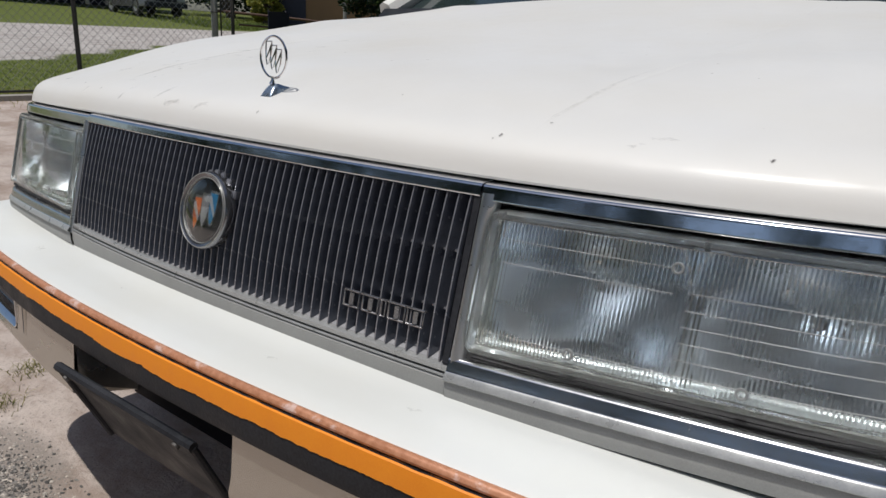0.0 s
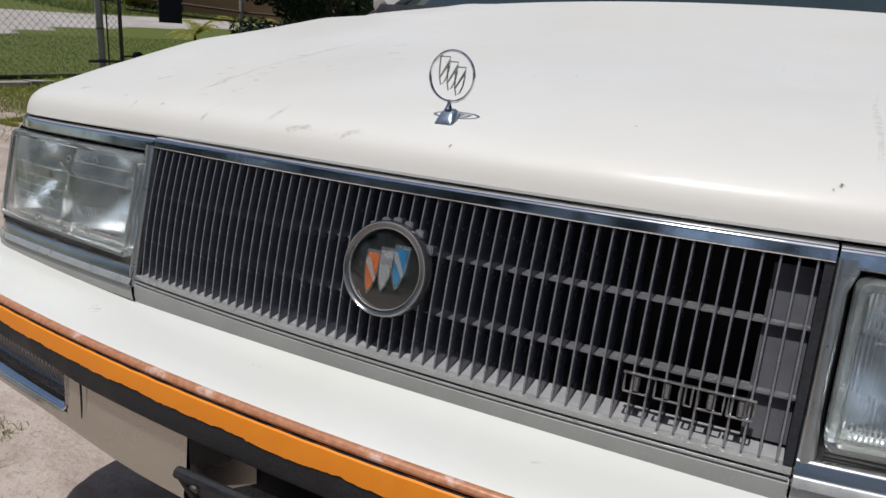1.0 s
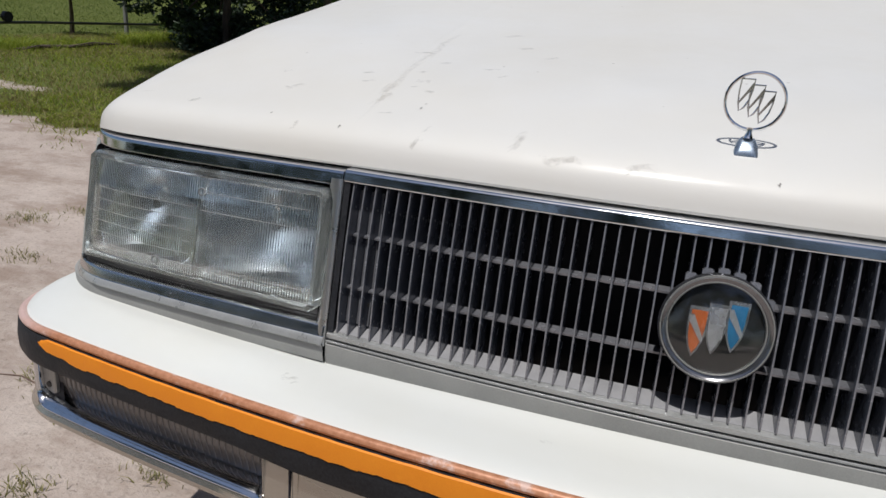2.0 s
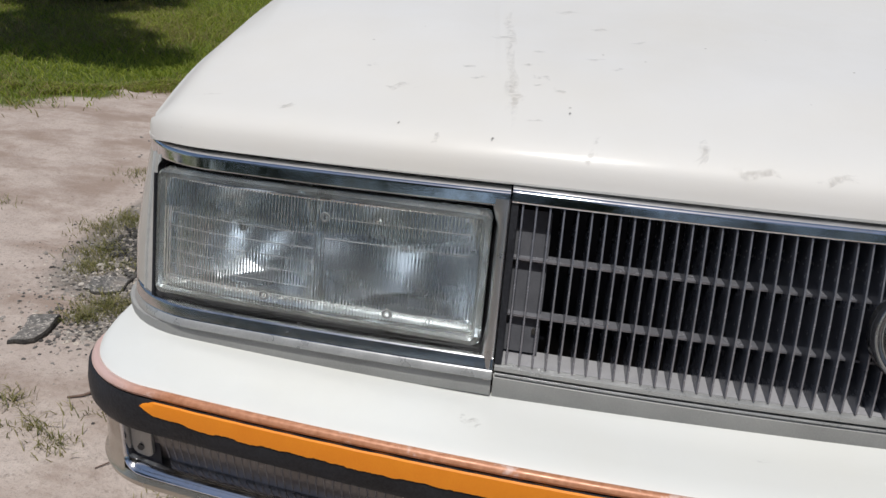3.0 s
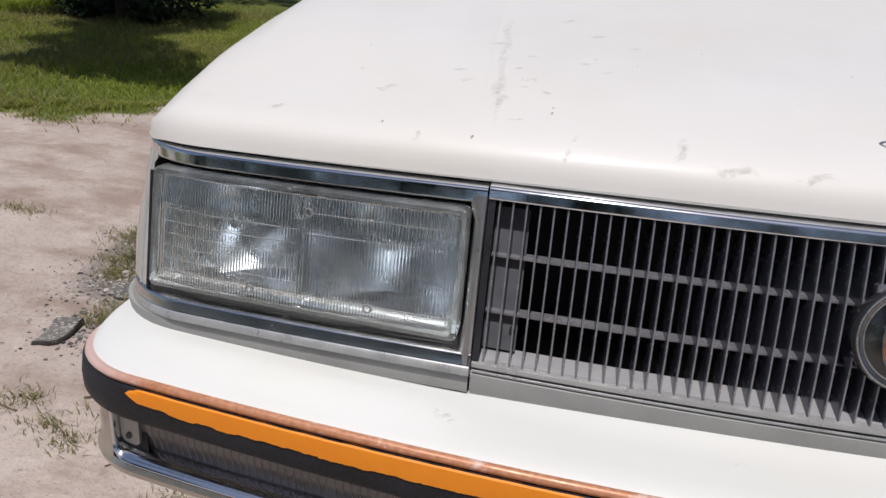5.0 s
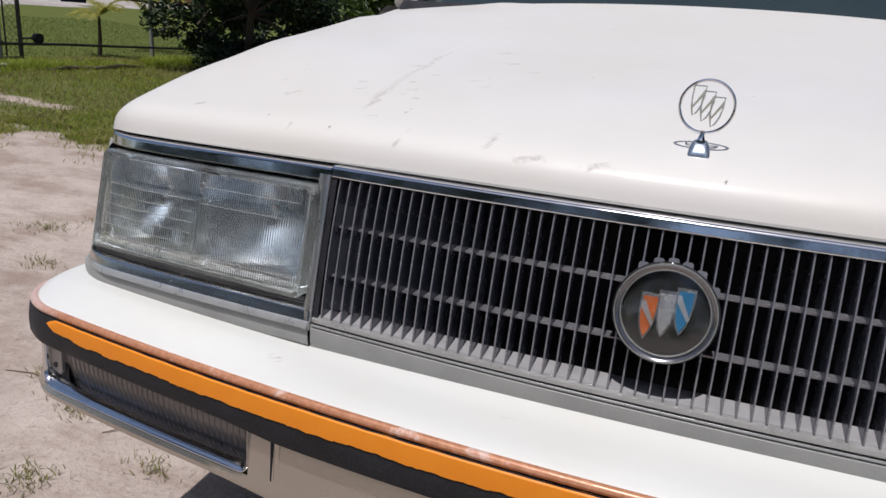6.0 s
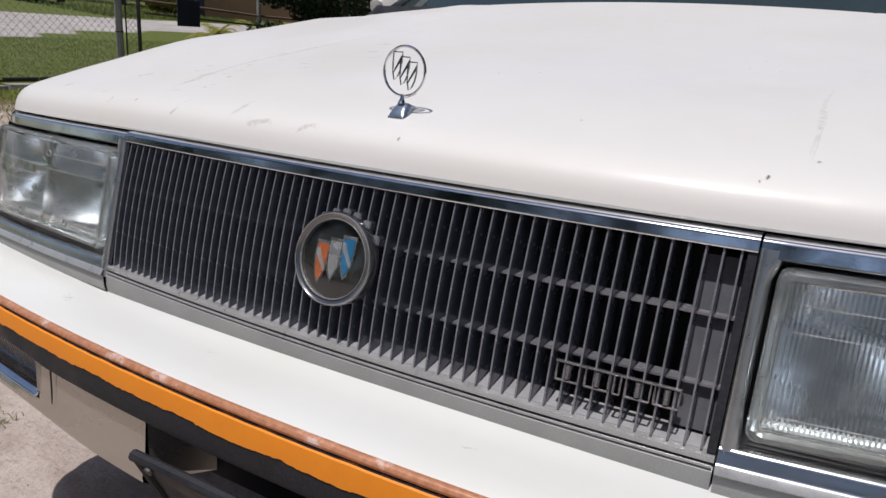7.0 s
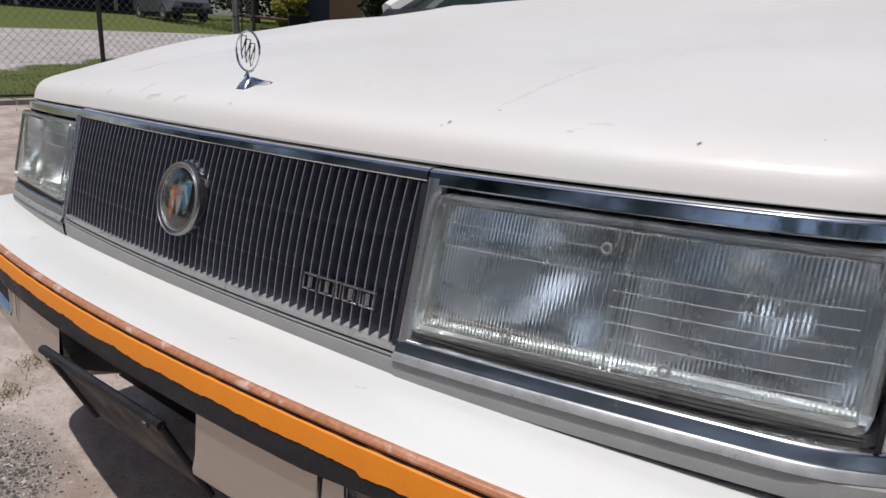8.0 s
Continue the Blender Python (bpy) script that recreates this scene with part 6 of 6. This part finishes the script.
    # far verge across the road
    for _ in range(9000):
        y = rnd.uniform(15.0, 30.0)
        x = -20.8 - 0.1 * (y - 12) - abs(rnd.gauss(0, 3.0))
        lawn.append(blade(rnd, x, y, ground_z(x, y), rnd.uniform(0.06, 0.22), rnd.uniform(0.015, 0.03), rnd.uniform(0.3, 0.9)))
    scatter_mesh("lawn", lawn, LAWN, "mown olive-green lawn beyond the fence", "grass")
    scatter_mesh("grass", green, GRASS, "green grass and weeds beyond the sand", "grass")
    scatter_mesh("dry_grass", dry, GRASS_DRY, "dry yellowish grass among the green", "grass")
    # low, dense weed tufts on the sand
    tufts = []
    for cx, cy, sx, sy, n in ((-1.74, 2.92, 0.05, 0.05, 450), (-1.62, 2.87, 0.05, 0.06, 450), (-1.61, 2.66, 0.03, 0.05, 260), (-1.72, 2.09, 0.04, 0.03, 300), (-1.76, 1.98, 0.05, 0.05, 350), (-1.66, 1.82, 0.05, 0.04, 500), (-1.62, 1.70, 0.035, 0.03, 300), (-1.50, 1.75, 0.03, 0.022, 260),
                              (-1.23, 1.62, 0.022, 0.022, 260), (-1.45, 1.52, 0.05, 0.035, 600), (-1.49, 1.44, 0.03, 0.02, 300), (-1.33, 1.015, 0.03, 0.02, 90), (-1.20, 1.10, 0.05, 0.02, 80), (-1.44, 1.08, 0.03, 0.025, 120), (-1.25, 0.98, 0.025, 0.02, 80), (-1.02, 0.62, 0.03, 0.03, 120), (-1.14, 0.75, 0.03, 0.03, 120), (-0.95, 0.90, 0.03, 0.02, 60),
                              (-2.4, 1.9, 0.05, 0.04, 160), (-2.25, 2.05, 0.06, 0.03, 160), (-2.1, 1.6, 0.05, 0.03, 120), (-1.9, 2.5, 0.06, 0.05, 200), (-1.95, 3.0, 0.05, 0.05, 160), (-1.50, 4.15, 0.05, 0.10, 260), (-1.62, 4.9, 0.06, 0.12, 300), (-1.85, 5.1, 0.06, 0.15, 300), (-1.7, 6.4, 0.12, 0.5, 400)):
        for _ in range(n):
            x, y = rnd.gauss(cx, sx), rnd.gauss(cy, sy)
            tufts.append(blade(rnd, x, y, ground_z(x, y) + 0.004, rnd.uniform(0.006, 0.020), rnd.uniform(0.0016, 0.0036), rnd.uniform(0.9, 2.6)))
    scatter_mesh("grass_tufts", tufts, TUFT, "small green weed tufts on the sand", "grass")


build_grass()


def twig(points, r, label):
    bm = tube(points, r, 7, taper=[1.0 - 0.5 * i / (len(points) - 1) for i in range(len(points))])
    me_ob = part("twig", bm, TWIG, None, label, smooth=True)
    tagged(me_ob, label, "twig")


twig([(-1.205, 1.215, 0.012), (-1.235, 1.185, 0.011), (-1.26, 1.165, 0.012), (-1.29, 1.135, 0.009), (-1.318, 1.122, 0.008)], 0.0048, "brown dry twig lying on the sand")
twig([(-1.01, 0.98, 0.008), (-1.06, 0.985, 0.010), (-1.11, 0.975, 0.007), (-1.14, 0.94, 0.006)], 0.0025, "thin dry twig lying on the sand")
twig([(-1.42, 1.04, 0.006), (-1.48, 1.05, 0.007), (-1.55, 1.03, 0.006)], 0.0025, "thin dry twig lying on the sand")


# ---- fence, gate and street beyond ----
FX = -7.5


def build_fence():
    fence = thing("chain_link_fence", "galvanised chain-link fence with dark steel posts", "fence", Matrix.Translation((FX, 0, 0)))
    y0, y1, zt = -1.2, 5.62, 1.22
    for y in (-1.1, 1.35, 3.86):
        post = part("post", tube([(0, y, -0.1), (0, y, 0.6), (0, y, zt + 0.04)], 0.026, 10), DARK_STEEL, fence, "dark steel post", smooth=True)
        part("post_tie", ring_tube((0, y, 0.16), (1, 0, 0), (0, 1, 0), 0.030, 0.006, 14, 6), STEEL, post)
    part("top_rail", tube([(0.0, y0, zt), (0.0, 2.2, zt), (0.0, y1, zt)], 0.02, 8), STEEL, fence, "", smooth=True)
    part("bottom_rail", tube([(0.02, y0, 0.05), (0.02, 2.2, 0.055), (0.02, y1, 0.05)], 0.012, 8), DARK_STEEL, fence, "", smooth=True)
    bm = bmesh.new()
    step = 0.092
    n = int((y1 - y0 + zt) / step)
    for k in range(n):
        ya = y0 - zt + k * step
        for s in (0, 1):
            za, zb = 0.05, zt
            a, b = ya, ya + (zt - 0.05)
            lo, hi = max(a, y0), min(b, y1)
            if hi <= lo:
                continue
            if s == 0:
                p, q = (0.004, lo, za + (lo - a)), (0.004, hi, za + (hi - a))
            else:
                p, q = (-0.004, lo, zb - (lo - a)), (-0.004, hi, zb - (hi - a))
            tube([p, q], 0.0022, 3, bm=bm, cap=False)
    mesh_ob = part("wire_mesh", bm, STEEL, fence, "woven wire diamonds")
    mesh_ob["kind"] = "stuff"
    return fence


build_fence()


def build_gate():
    gate = thing("sliding_gate", "low metal gate with round roller and dark rails", "gate", Matrix.Translation((FX, 0, 0)))
    part("gate_post", tube([(0, 5.66, -0.1), (0, 5.66, 0.7), (0, 5.66, 1.35)], 0.042, 12), STEEL, gate, "thick grey gate post", smooth=True)
    for z in (0.25, 0.62, 1.0):
        part("hinge_band", ring_tube((0, 5.66, z), (1, 0, 0), (0, 1, 0), 0.046, 0.008, 16, 6), DARK_STEEL, gate)
    for y in (5.735, 5.92):
        part("leaf_upright", tube([(0.03, y, 0.07), (0.03, y, 0.6), (0.03, y, 1.25)], 0.010 if y < 5.8 else 0.024, 10), DARK_STEEL, gate, "", smooth=True)
    part("leaf_foot_rail", tube([(0.03, 4.2, 0.07), (0.03, 5.2, 0.07), (0.03, 5.92, 0.075)], 0.018, 8), DARK_STEEL, gate, "", smooth=True)
    part("long_rail", tube([(0.05, 5.45, 0.235), (0.05, 6.5, 0.225), (0.05, 8.6, 0.17)], 0.016, 8), DARK_STEEL, gate, "dark low rail", smooth=True)
    part("upper_rail", tube([(0.0, 5.66, 1.02), (0.0, 7.0, 0.98), (0.0, 8.02, 0.94), (0, 10.5, 0.92)], 0.018, 8), RUST_STEEL, gate, "", smooth=True)
    part("mid_rail", tube([(0.0, 6.04, 0.86), (0.0, 8.02, 0.80), (0, 10.5, 0.80)], 0.013, 8), RUST_STEEL, gate, "", smooth=True)
    wheel = part("roller", tube([(0.03, 6.13, 0.295), (0.085, 6.13, 0.295)], 0.058, 20), BLACK_RUBBER, gate, "round black roller", bevel=0.006)
    part("roller_bracket", tube([(0.03, 5.92, 0.29), (0.03, 6.13, 0.295)], 0.012, 6), DARK_STEEL, wheel)
    bm = bmesh.new()
    for k in range(int((6.0 - 5.0) / 0.074) + 15):
        for s in (0, 1):
            a = 3.95 + k * 0.074
            lo, hi = max(a, 5.74), min(a + 1.1, 5.92)
            if hi > lo:
                f = (lambda y: 0.12 + (y - a)) if s == 0 else (lambda y: 1.22 - (y - a))
                tube([(0.03, lo, f(lo)), (0.03, hi, f(hi))], 0.0022, 3, bm=bm, cap=False)
    g = part("gate_wire", bm, STEEL, gate)
    g["kind"] = "stuff"
    part("line_post", tube([(0, 8.02, -0.1), (0, 8.02, 0.6), (0, 8.02, 1.3)], 0.03, 10), STEEL, gate, "grey line post", smooth=True)
    sign = thing("gate_sign", "dark navy blank panel hung on the gate rail", "sign", Matrix.Translation((FX + 0.06, 6.67, 0.92)))
    part("panel", box(-0.006, 0.006, -0.185, 0.185, -0.19, 0.14), NAVY, sign, "", bevel=0.004)
    for y in (-0.15, 0.15):
        part("hook", tube([(-0.01, y, 0.13), (-0.04, y, 0.16), (-0.06, y, 0.13)], 0.004, 6), DARK_STEEL, sign)


build_gate()


def build_kerb():
    rnd = random.Random(8)
    first = True
    y = 1.0
    while y < 5.5:
        w = rnd.uniform(0.25, 0.5)
        bm = box(-0.07, 0.07, 0.01, w - 0.01, -0.05, rnd.uniform(0.035, 0.06))
        for v in bm.verts:
            v.co += Vector((rnd.uniform(-0.012, 0.012), 0, rnd.uniform(-0.008, 0.008)))
        ob = part("kerb_stone", bm, KERB, None, "", bevel=0.012)
        ob.location = (FX + 0.35 + rnd.uniform(-0.02, 0.02), y, 0)
        tagged(ob, "pale weathered concrete edging stone in grass", "kerb stone", "edging along the fence")
        y += w


KERB = surface("pale_concrete", (0.22, 0.20, 0.18), (0.34, 0.32, 0.28), (0.8, 0.95), 0.0, 8, 90, 0.4, 0.01)
build_kerb()


def build_branch():
    """A dark dead branch lying in the grass before the fence."""
    branch = thing("fallen_branch", "dark dead branch lying in the grass", "branch", Matrix.Translation((-6.72, 6.25, ground_z(-6.72, 6.25))))
    part("limb", tube([(-0.08, -0.62, 0.03), (-0.05, -0.30, 0.05), (0.02, 0.02, 0.04), (0.03, 0.35, 0.06), (0.10, 0.66, 0.05)], 0.021, 8, taper=(0.6, 0.9, 1.0, 0.9, 0.5)), BARK, branch, "", smooth=True)
    part("twig", tube([(0.02, 0.02, 0.045), (0.14, 0.22, 0.09), (0.20, 0.45, 0.08)], 0.010, 6, taper=(1.0, 0.8, 0.4)), BARK, branch, "", smooth=True)
    part("twig", tube([(-0.05, -0.30, 0.05), (0.09, -0.48, 0.08), (0.14, -0.72, 0.05)], 0.009, 6, taper=(1.0, 0.8, 0.4)), BARK, branch, "", smooth=True)


build_branch()


def leaf_cloud(rnd, clumps, n, size, bm=None, flat=0.5, aspect=2.2):
    """Pointed leaves gathered in clumps: (centre, radii) each."""
    vs, fs = [], []
    for _ in range(n):
        c, r = clumps[rnd.randrange(len(clumps))]
        while True:
            d = Vector((rnd.uniform(-1, 1), rnd.uniform(-1, 1), rnd.uniform(-1, 1)))
            if 0.25 < d.length < 1:
                break
        p = Vector((c[0] + d.x * r[0], c[1] + d.y * r[1], c[2] + d.z * r[2]))
        a = Vector((rnd.gauss(0, 1), rnd.gauss(0, 1), rnd.gauss(-0.3, 0.6))).normalized()
        b = a.cross(Vector((rnd.gauss(0, 1), rnd.gauss(0, 1), rnd.gauss(0, 1)))).normalized()
        s = size * rnd.uniform(0.6, 1.3)
        o = len(vs)
        up = a.cross(b) * s * 0.12
        vs += [p - a * s * 0.5, p + b * s * 0.5 / aspect + up, p + a * s * 0.5, p - b * s * 0.5 / aspect + up]
        fs.append([o, o + 1, o + 2, o + 3])
    return vs, fs


def leaves_part(name, data, material, parent, label=""):
    me = bpy.data.meshes.new(name)
    me.from_pydata(*([data[0]] + [[]] + [data[1]]))
    me.materials.append(material)
    ob = new(name, me)
    ob.parent = parent
    if label:
        ob["label"] = label
    return ob


def build_tree(x, y, height, spread, n, size, leaf, label, seed, low=0.35, trunk_r=0.12, clump_n=26, category="tree", extra=()):
    rnd = random.Random(seed)
    z = ground_z(x, y)
    tree = thing("tree" if category == "tree" else "shrub", label, category, Matrix.Translation((x, y, z)))
    trunk = [(0, 0, -0.1)]
    for k in range(1, 6):
        trunk.append((rnd.uniform(-0.08, 0.08) * k * 0.6, rnd.uniform(-0.08, 0.08) * k * 0.6, height * 0.62 * k / 5))
    tr = part("trunk", tube(trunk, trunk_r, 9, taper=[1.25, 1.0, 0.9, 0.75, 0.6, 0.4]), BARK, tree, "", smooth=True)
    clumps = list(extra)
    for k in range(clump_n):
        a, f = rnd.uniform(0, math.tau), rnd.uniform(0.25, 1.0) ** 0.7
        zz = height * (low + (1 - low) * rnd.random())
        env = math.sin(math.pi * min(0.98, max(0.12, (zz / height - low + 0.12) / (1.1 - low)))) ** 0.6
        c = (spread * f * env * math.cos(a), spread * f * env * math.sin(a), zz)
        r = spread * rnd.uniform(0.16, 0.32)
        clumps.append((c, (r, r, r * 0.75)))
        if k % 4 == 0:
            s = trunk[rnd.randrange(2, 5)]
            part("limb", tube([s, ((s[0] + c[0]) / 2, (s[1] + c[1]) / 2, (s[2] + c[2]) / 2 + 0.1), c], trunk_r * 0.4, 6, taper=(1, 0.7, 0.3)), BARK, tree, "", smooth=True)
    leaves_part("crown", leaf_cloud(rnd, clumps, n, size), leaf, tree)
    return tree


# the dark shrub beside the gate, and its low leafy neighbours
# the extra clumps float unseen overhead, laid out to cast the grass shadow
build_tree(-5.75, 7.9, 3.2, 1.35, 44000, 0.095, LEAF_DARK, "dense dark-leaved tree shading the grass", 21, 0.02, 0.05, 60, "tree",
           [((0.25 + 0.52 * i, -4.10 + 0.52 * j, 2.9 + 0.12 * ((i + j) % 3)), (0.46, 0.46, 0.28)) for i in range(-1, 5) for j in range(7) if i + 0.5 * j >= 2 and 0.52 * i < 2.1 - 0.85 * max(0.0, 0.52 * j - 0.3)] * 3)
build_tree(-7.1, 8.75, 1.5, 0.6, 1900, 0.10, LEAF_MID, "leafy green shrub by the fence post", 22, 0.05, 0.03, 16, "shrub")
build_tree(-7.9, 10.4, 2.6, 1.3, 2600, 0.18, LEAF_DARK, "dark leafy shrub behind the fence", 23, 0.05, 0.05, 22, "shrub")
build_tree(-6.5, 12.0, 3.6, 1.8, 3600, 0.2, LEAF_MID, "leafy green tree behind the fence", 24, 0.1, 0.08, 24)


def build_palm(x, y, h, n, length, seed, label):
    rnd = random.Random(seed)
    palm = thing("palm_sapling", label, "palm", Matrix.Translation((x, y, ground_z(x, y))))
    part("trunk", tube([(0, 0, -0.05), (0.01, 0.02, h * 0.5), (0.0, 0.03, h)], 0.025, 8, taper=(1.3, 1.0, 0.7)), BARK, palm, "", smooth=True)
    for k in range(n):
        a = k * 2.4 + rnd.uniform(-0.3, 0.3)
        up = rnd.uniform(0.35, 1.5)
        pts = []
        for j in range(7):
            t = j / 6
            pts.append(Vector((math.cos(a) * length * t * (1 - 0.15 * t), math.sin(a) * length * t * (1 - 0.15 * t) + 0.03, h + length * (up * t - (0.35 + 0.42 * up) * t * t))))
        bm = tube(pts, 0.006, 5, taper=[1 - 0.8 * j / 6 for j in range(7)])
        side = Vector((-math.sin(a), math.cos(a), 0))
        for j in range(1, 22):
            t = j / 22
            i = min(5, int(t * 6))
            p = pts[i].lerp(pts[i + 1], t * 6 - i)
            l = length * 0.34 * math.sin(math.pi * (0.15 + 0.8 * t))
            d = (pts[i + 1] - pts[i]).normalized()
            for s in (-1, 1):
                tip = p + side * s * l * 0.75 + d * l * 0.6 + Vector((0, 0, -0.12 * l))
                w = d * 0.011
                v = [bm.verts.new(q) for q in (p - w, p + w, tip)]
                bm.faces.new(v)
        part("frond", bm, LEAF_YELLOW, palm)


build_palm(-8.0, 7.55, 0.56, 14, 0.50, 3, "young palm sapling with yellow-green fronds")
build_palm(-8.6, 9.2, 0.55, 9, 0.7, 6, "young palm with drooping green fronds")


def build_suv():
    """A silver sport-utility car parked across the street."""
    hx, hy = 0.98, -0.13
    x, y = -28.4, 16.35
    ang = math.atan2(hy, hx)
    suv = thing("parked_suv", "silver-grey sport-utility car parked across the street", "car", Matrix.Translation((x, y, ground_z(x, y))) @ Matrix.Rotation(ang, 4, "Z"))

    def shell(sections):
        return loft([[Vector((px, sy * w, z)) for sy, w, z in ((-1, w0, z0), (-1, w0, (z0 + z1) / 2), (-1, w1, z1), (1, w1, z1), (1, w0, (z0 + z1) / 2), (1, w0, z0))] for px, w0, w1, z0, z1 in sections], closed_u=True, cap=True)

    part("body", shell([(-2.2, 0.84, 0.80, 0.42, 1.0), (-2.1, 0.88, 0.84, 0.34, 1.05), (0.9, 0.90, 0.84, 0.34, 1.06), (1.2, 0.90, 0.82, 0.34, 1.02), (2.05, 0.88, 0.76, 0.36, 0.93), (2.25, 0.80, 0.70, 0.42, 0.78)]), SUV_PAINT, suv, "", bevel=0.03, smooth=True)
    part("cabin", shell([(-2.15, 0.80, 0.62, 1.02, 1.60), (-1.9, 0.82, 0.66, 1.03, 1.70), (0.2, 0.82, 0.66, 1.04, 1.70), (0.95, 0.80, 0.74, 1.03, 1.12)]), WINDSHIELD, suv, "dark cabin glass", bevel=0.02)
    part("roof_panel", shell([(-2.0, 0.66, 0.62, 1.68, 1.73), (0.15, 0.66, 0.62, 1.68, 1.73)]), SUV_PAINT, suv, "", bevel=0.02)
    part("front_grille", box(2.235, 2.262, -0.42, 0.42, 0.58, 0.74), BLACK_RUBBER, suv, "", bevel=0.01)
    part("front_bumper", box(2.15, 2.33, -0.84, 0.84, 0.36, 0.54), BLACK_RUBBER, suv, "dark bumper", bevel=0.03)
    for s in (-1, 1):
        part("head_light", box(2.16, 2.265, min(s * 0.46, s * 0.76), max(s * 0.46, s * 0.76), 0.60, 0.74), LAMP_GREY, suv, "pale head light", bevel=0.015)
        for wx in (-1.35, 1.35):
            prof = [(0.0, 0.06), (0.2, 0.07), (0.22, 0.10), (0.33, 0.10), (0.35, 0.07), (0.35, -0.08), (0.2, -0.1)]
            rows = [[Vector((wx + r * math.cos(a), s * (0.80 + d), 0.35 + r * math.sin(a))) for r, d in prof] for a in (k * math.tau / 24 for k in range(24))]
            w = part("wheel", loft(rows, closed_v=True), TYRE, suv, "", smooth=True)
            part("rim", loft([[Vector((wx + r * math.cos(a), s * (0.80 + d), 0.35 + r * math.sin(a))) for r, d in ((0.01, 0.085), (0.12, 0.075), (0.2, 0.1))] for a in (k * math.tau / 20 for k in range(20))], closed_v=True), BRIGHT_GREY, w, "silver rim")


build_suv()


def build_house():
    x, y = -23.44, 26.9
    house = thing("house", "low brown stucco house behind the street", "house", Matrix.Translation((x, y, ground_z(x, y) - 0.05)) @ Matrix.Rotation(radians(46), 4, "Z"))
    part("wall", box(-5.8, 3.5, -3, 4, 0, 3.0), HOUSE_WALL, house, "brown stucco wall")
    part("garage_door", box(-5.7, -4.3, -3.04, -3.003, 0.02, 2.2), NAVY, house, "dark navy door", bevel=0.01)
    bm = bmesh.new()
    e = [bm.verts.new(p) for p in ((-6.3, -3.6, 2.95), (4.0, -3.6, 2.95), (4.0, 4.6, 2.95), (-6.3, 4.6, 2.95), (-6.3, 0.5, 4.6), (4.0, 0.5, 4.6))]
    for q in ((0, 1, 5, 4), (2, 3, 4, 5), (3, 0, 4), (1, 2, 5), (3, 2, 1, 0)):
        bm.faces.new([e[i] for i in q])
    part("roof", bm, ROOF, house, "grey shingle roof")


build_house()
shed = thing("dark_carport", "dark open carport behind the parked car", "carport", Matrix.Translation((-36, 15.5, ground_z(-36, 15.5))) @ Matrix.Rotation(radians(62), 4, "Z"))
part("back_wall", box(-6, 5, 1.5, 1.7, 0, 2.8), BLACK_DARK, shed)
part("roof", box(-6.4, 5.4, -3.5, 2.0, 2.8, 2.95), ROOF, shed, "", bevel=0.03)
for px in (-6, -2, 2, 5):
    part("carport_post", box(px - 0.08, px + 0.08, -3.2, -3.04, 0, 2.8), KERB, shed, "", bevel=0.01)

for i, (x, y, h, s, leaf) in enumerate(((-38, 27, 8, 4.2, LEAF_DARK), (-31, 22.5, 4.6, 3.2, LEAF_DARK), (-27, 40, 9, 5, LEAF_DARK), (-17, 33, 7, 4.2, LEAF_DARK), (-44, 12, 9, 5, LEAF_DARK), (-24.8, 20.0, 1.9, 0.8, LEAF_YELLOW), (-19.0, 27.0, 4.5, 2.6, LEAF_DARK), (-9, 38, 8, 5, LEAF_DARK))):
    build_tree(x, y, h, s, 3800, 0.34, leaf, "broad leafy tree beyond the street" if h > 4 else "bright green shrub beyond the street", 40 + i, 0.12, 0.22, 34, "tree" if h > 4 else "shrub")

# unseen trees behind the walk, added to darken chrome reflections and block some sky
for i, (x, y, h, s) in enumerate(((-9, -13, 14, 5), (-3, -14, 13, 4.8), (3.5, -13, 8, 4.2), (10, -12, 8.5, 4.5), (7.6, -1.5, 12, 4.0), (7.8, 4.5, 11, 3.8), (-15, -9, 14, 5), (16, 4, 13, 4.6))):
    build_tree(x, y, h, s, 3000 if h < 10 else 7000, 0.42 if h < 10 else 0.5, LEAF_DARK, "unseen dark tree added for the chrome to reflect", 60 + i, 0.08, 0.2, 34 if h < 10 else 70)
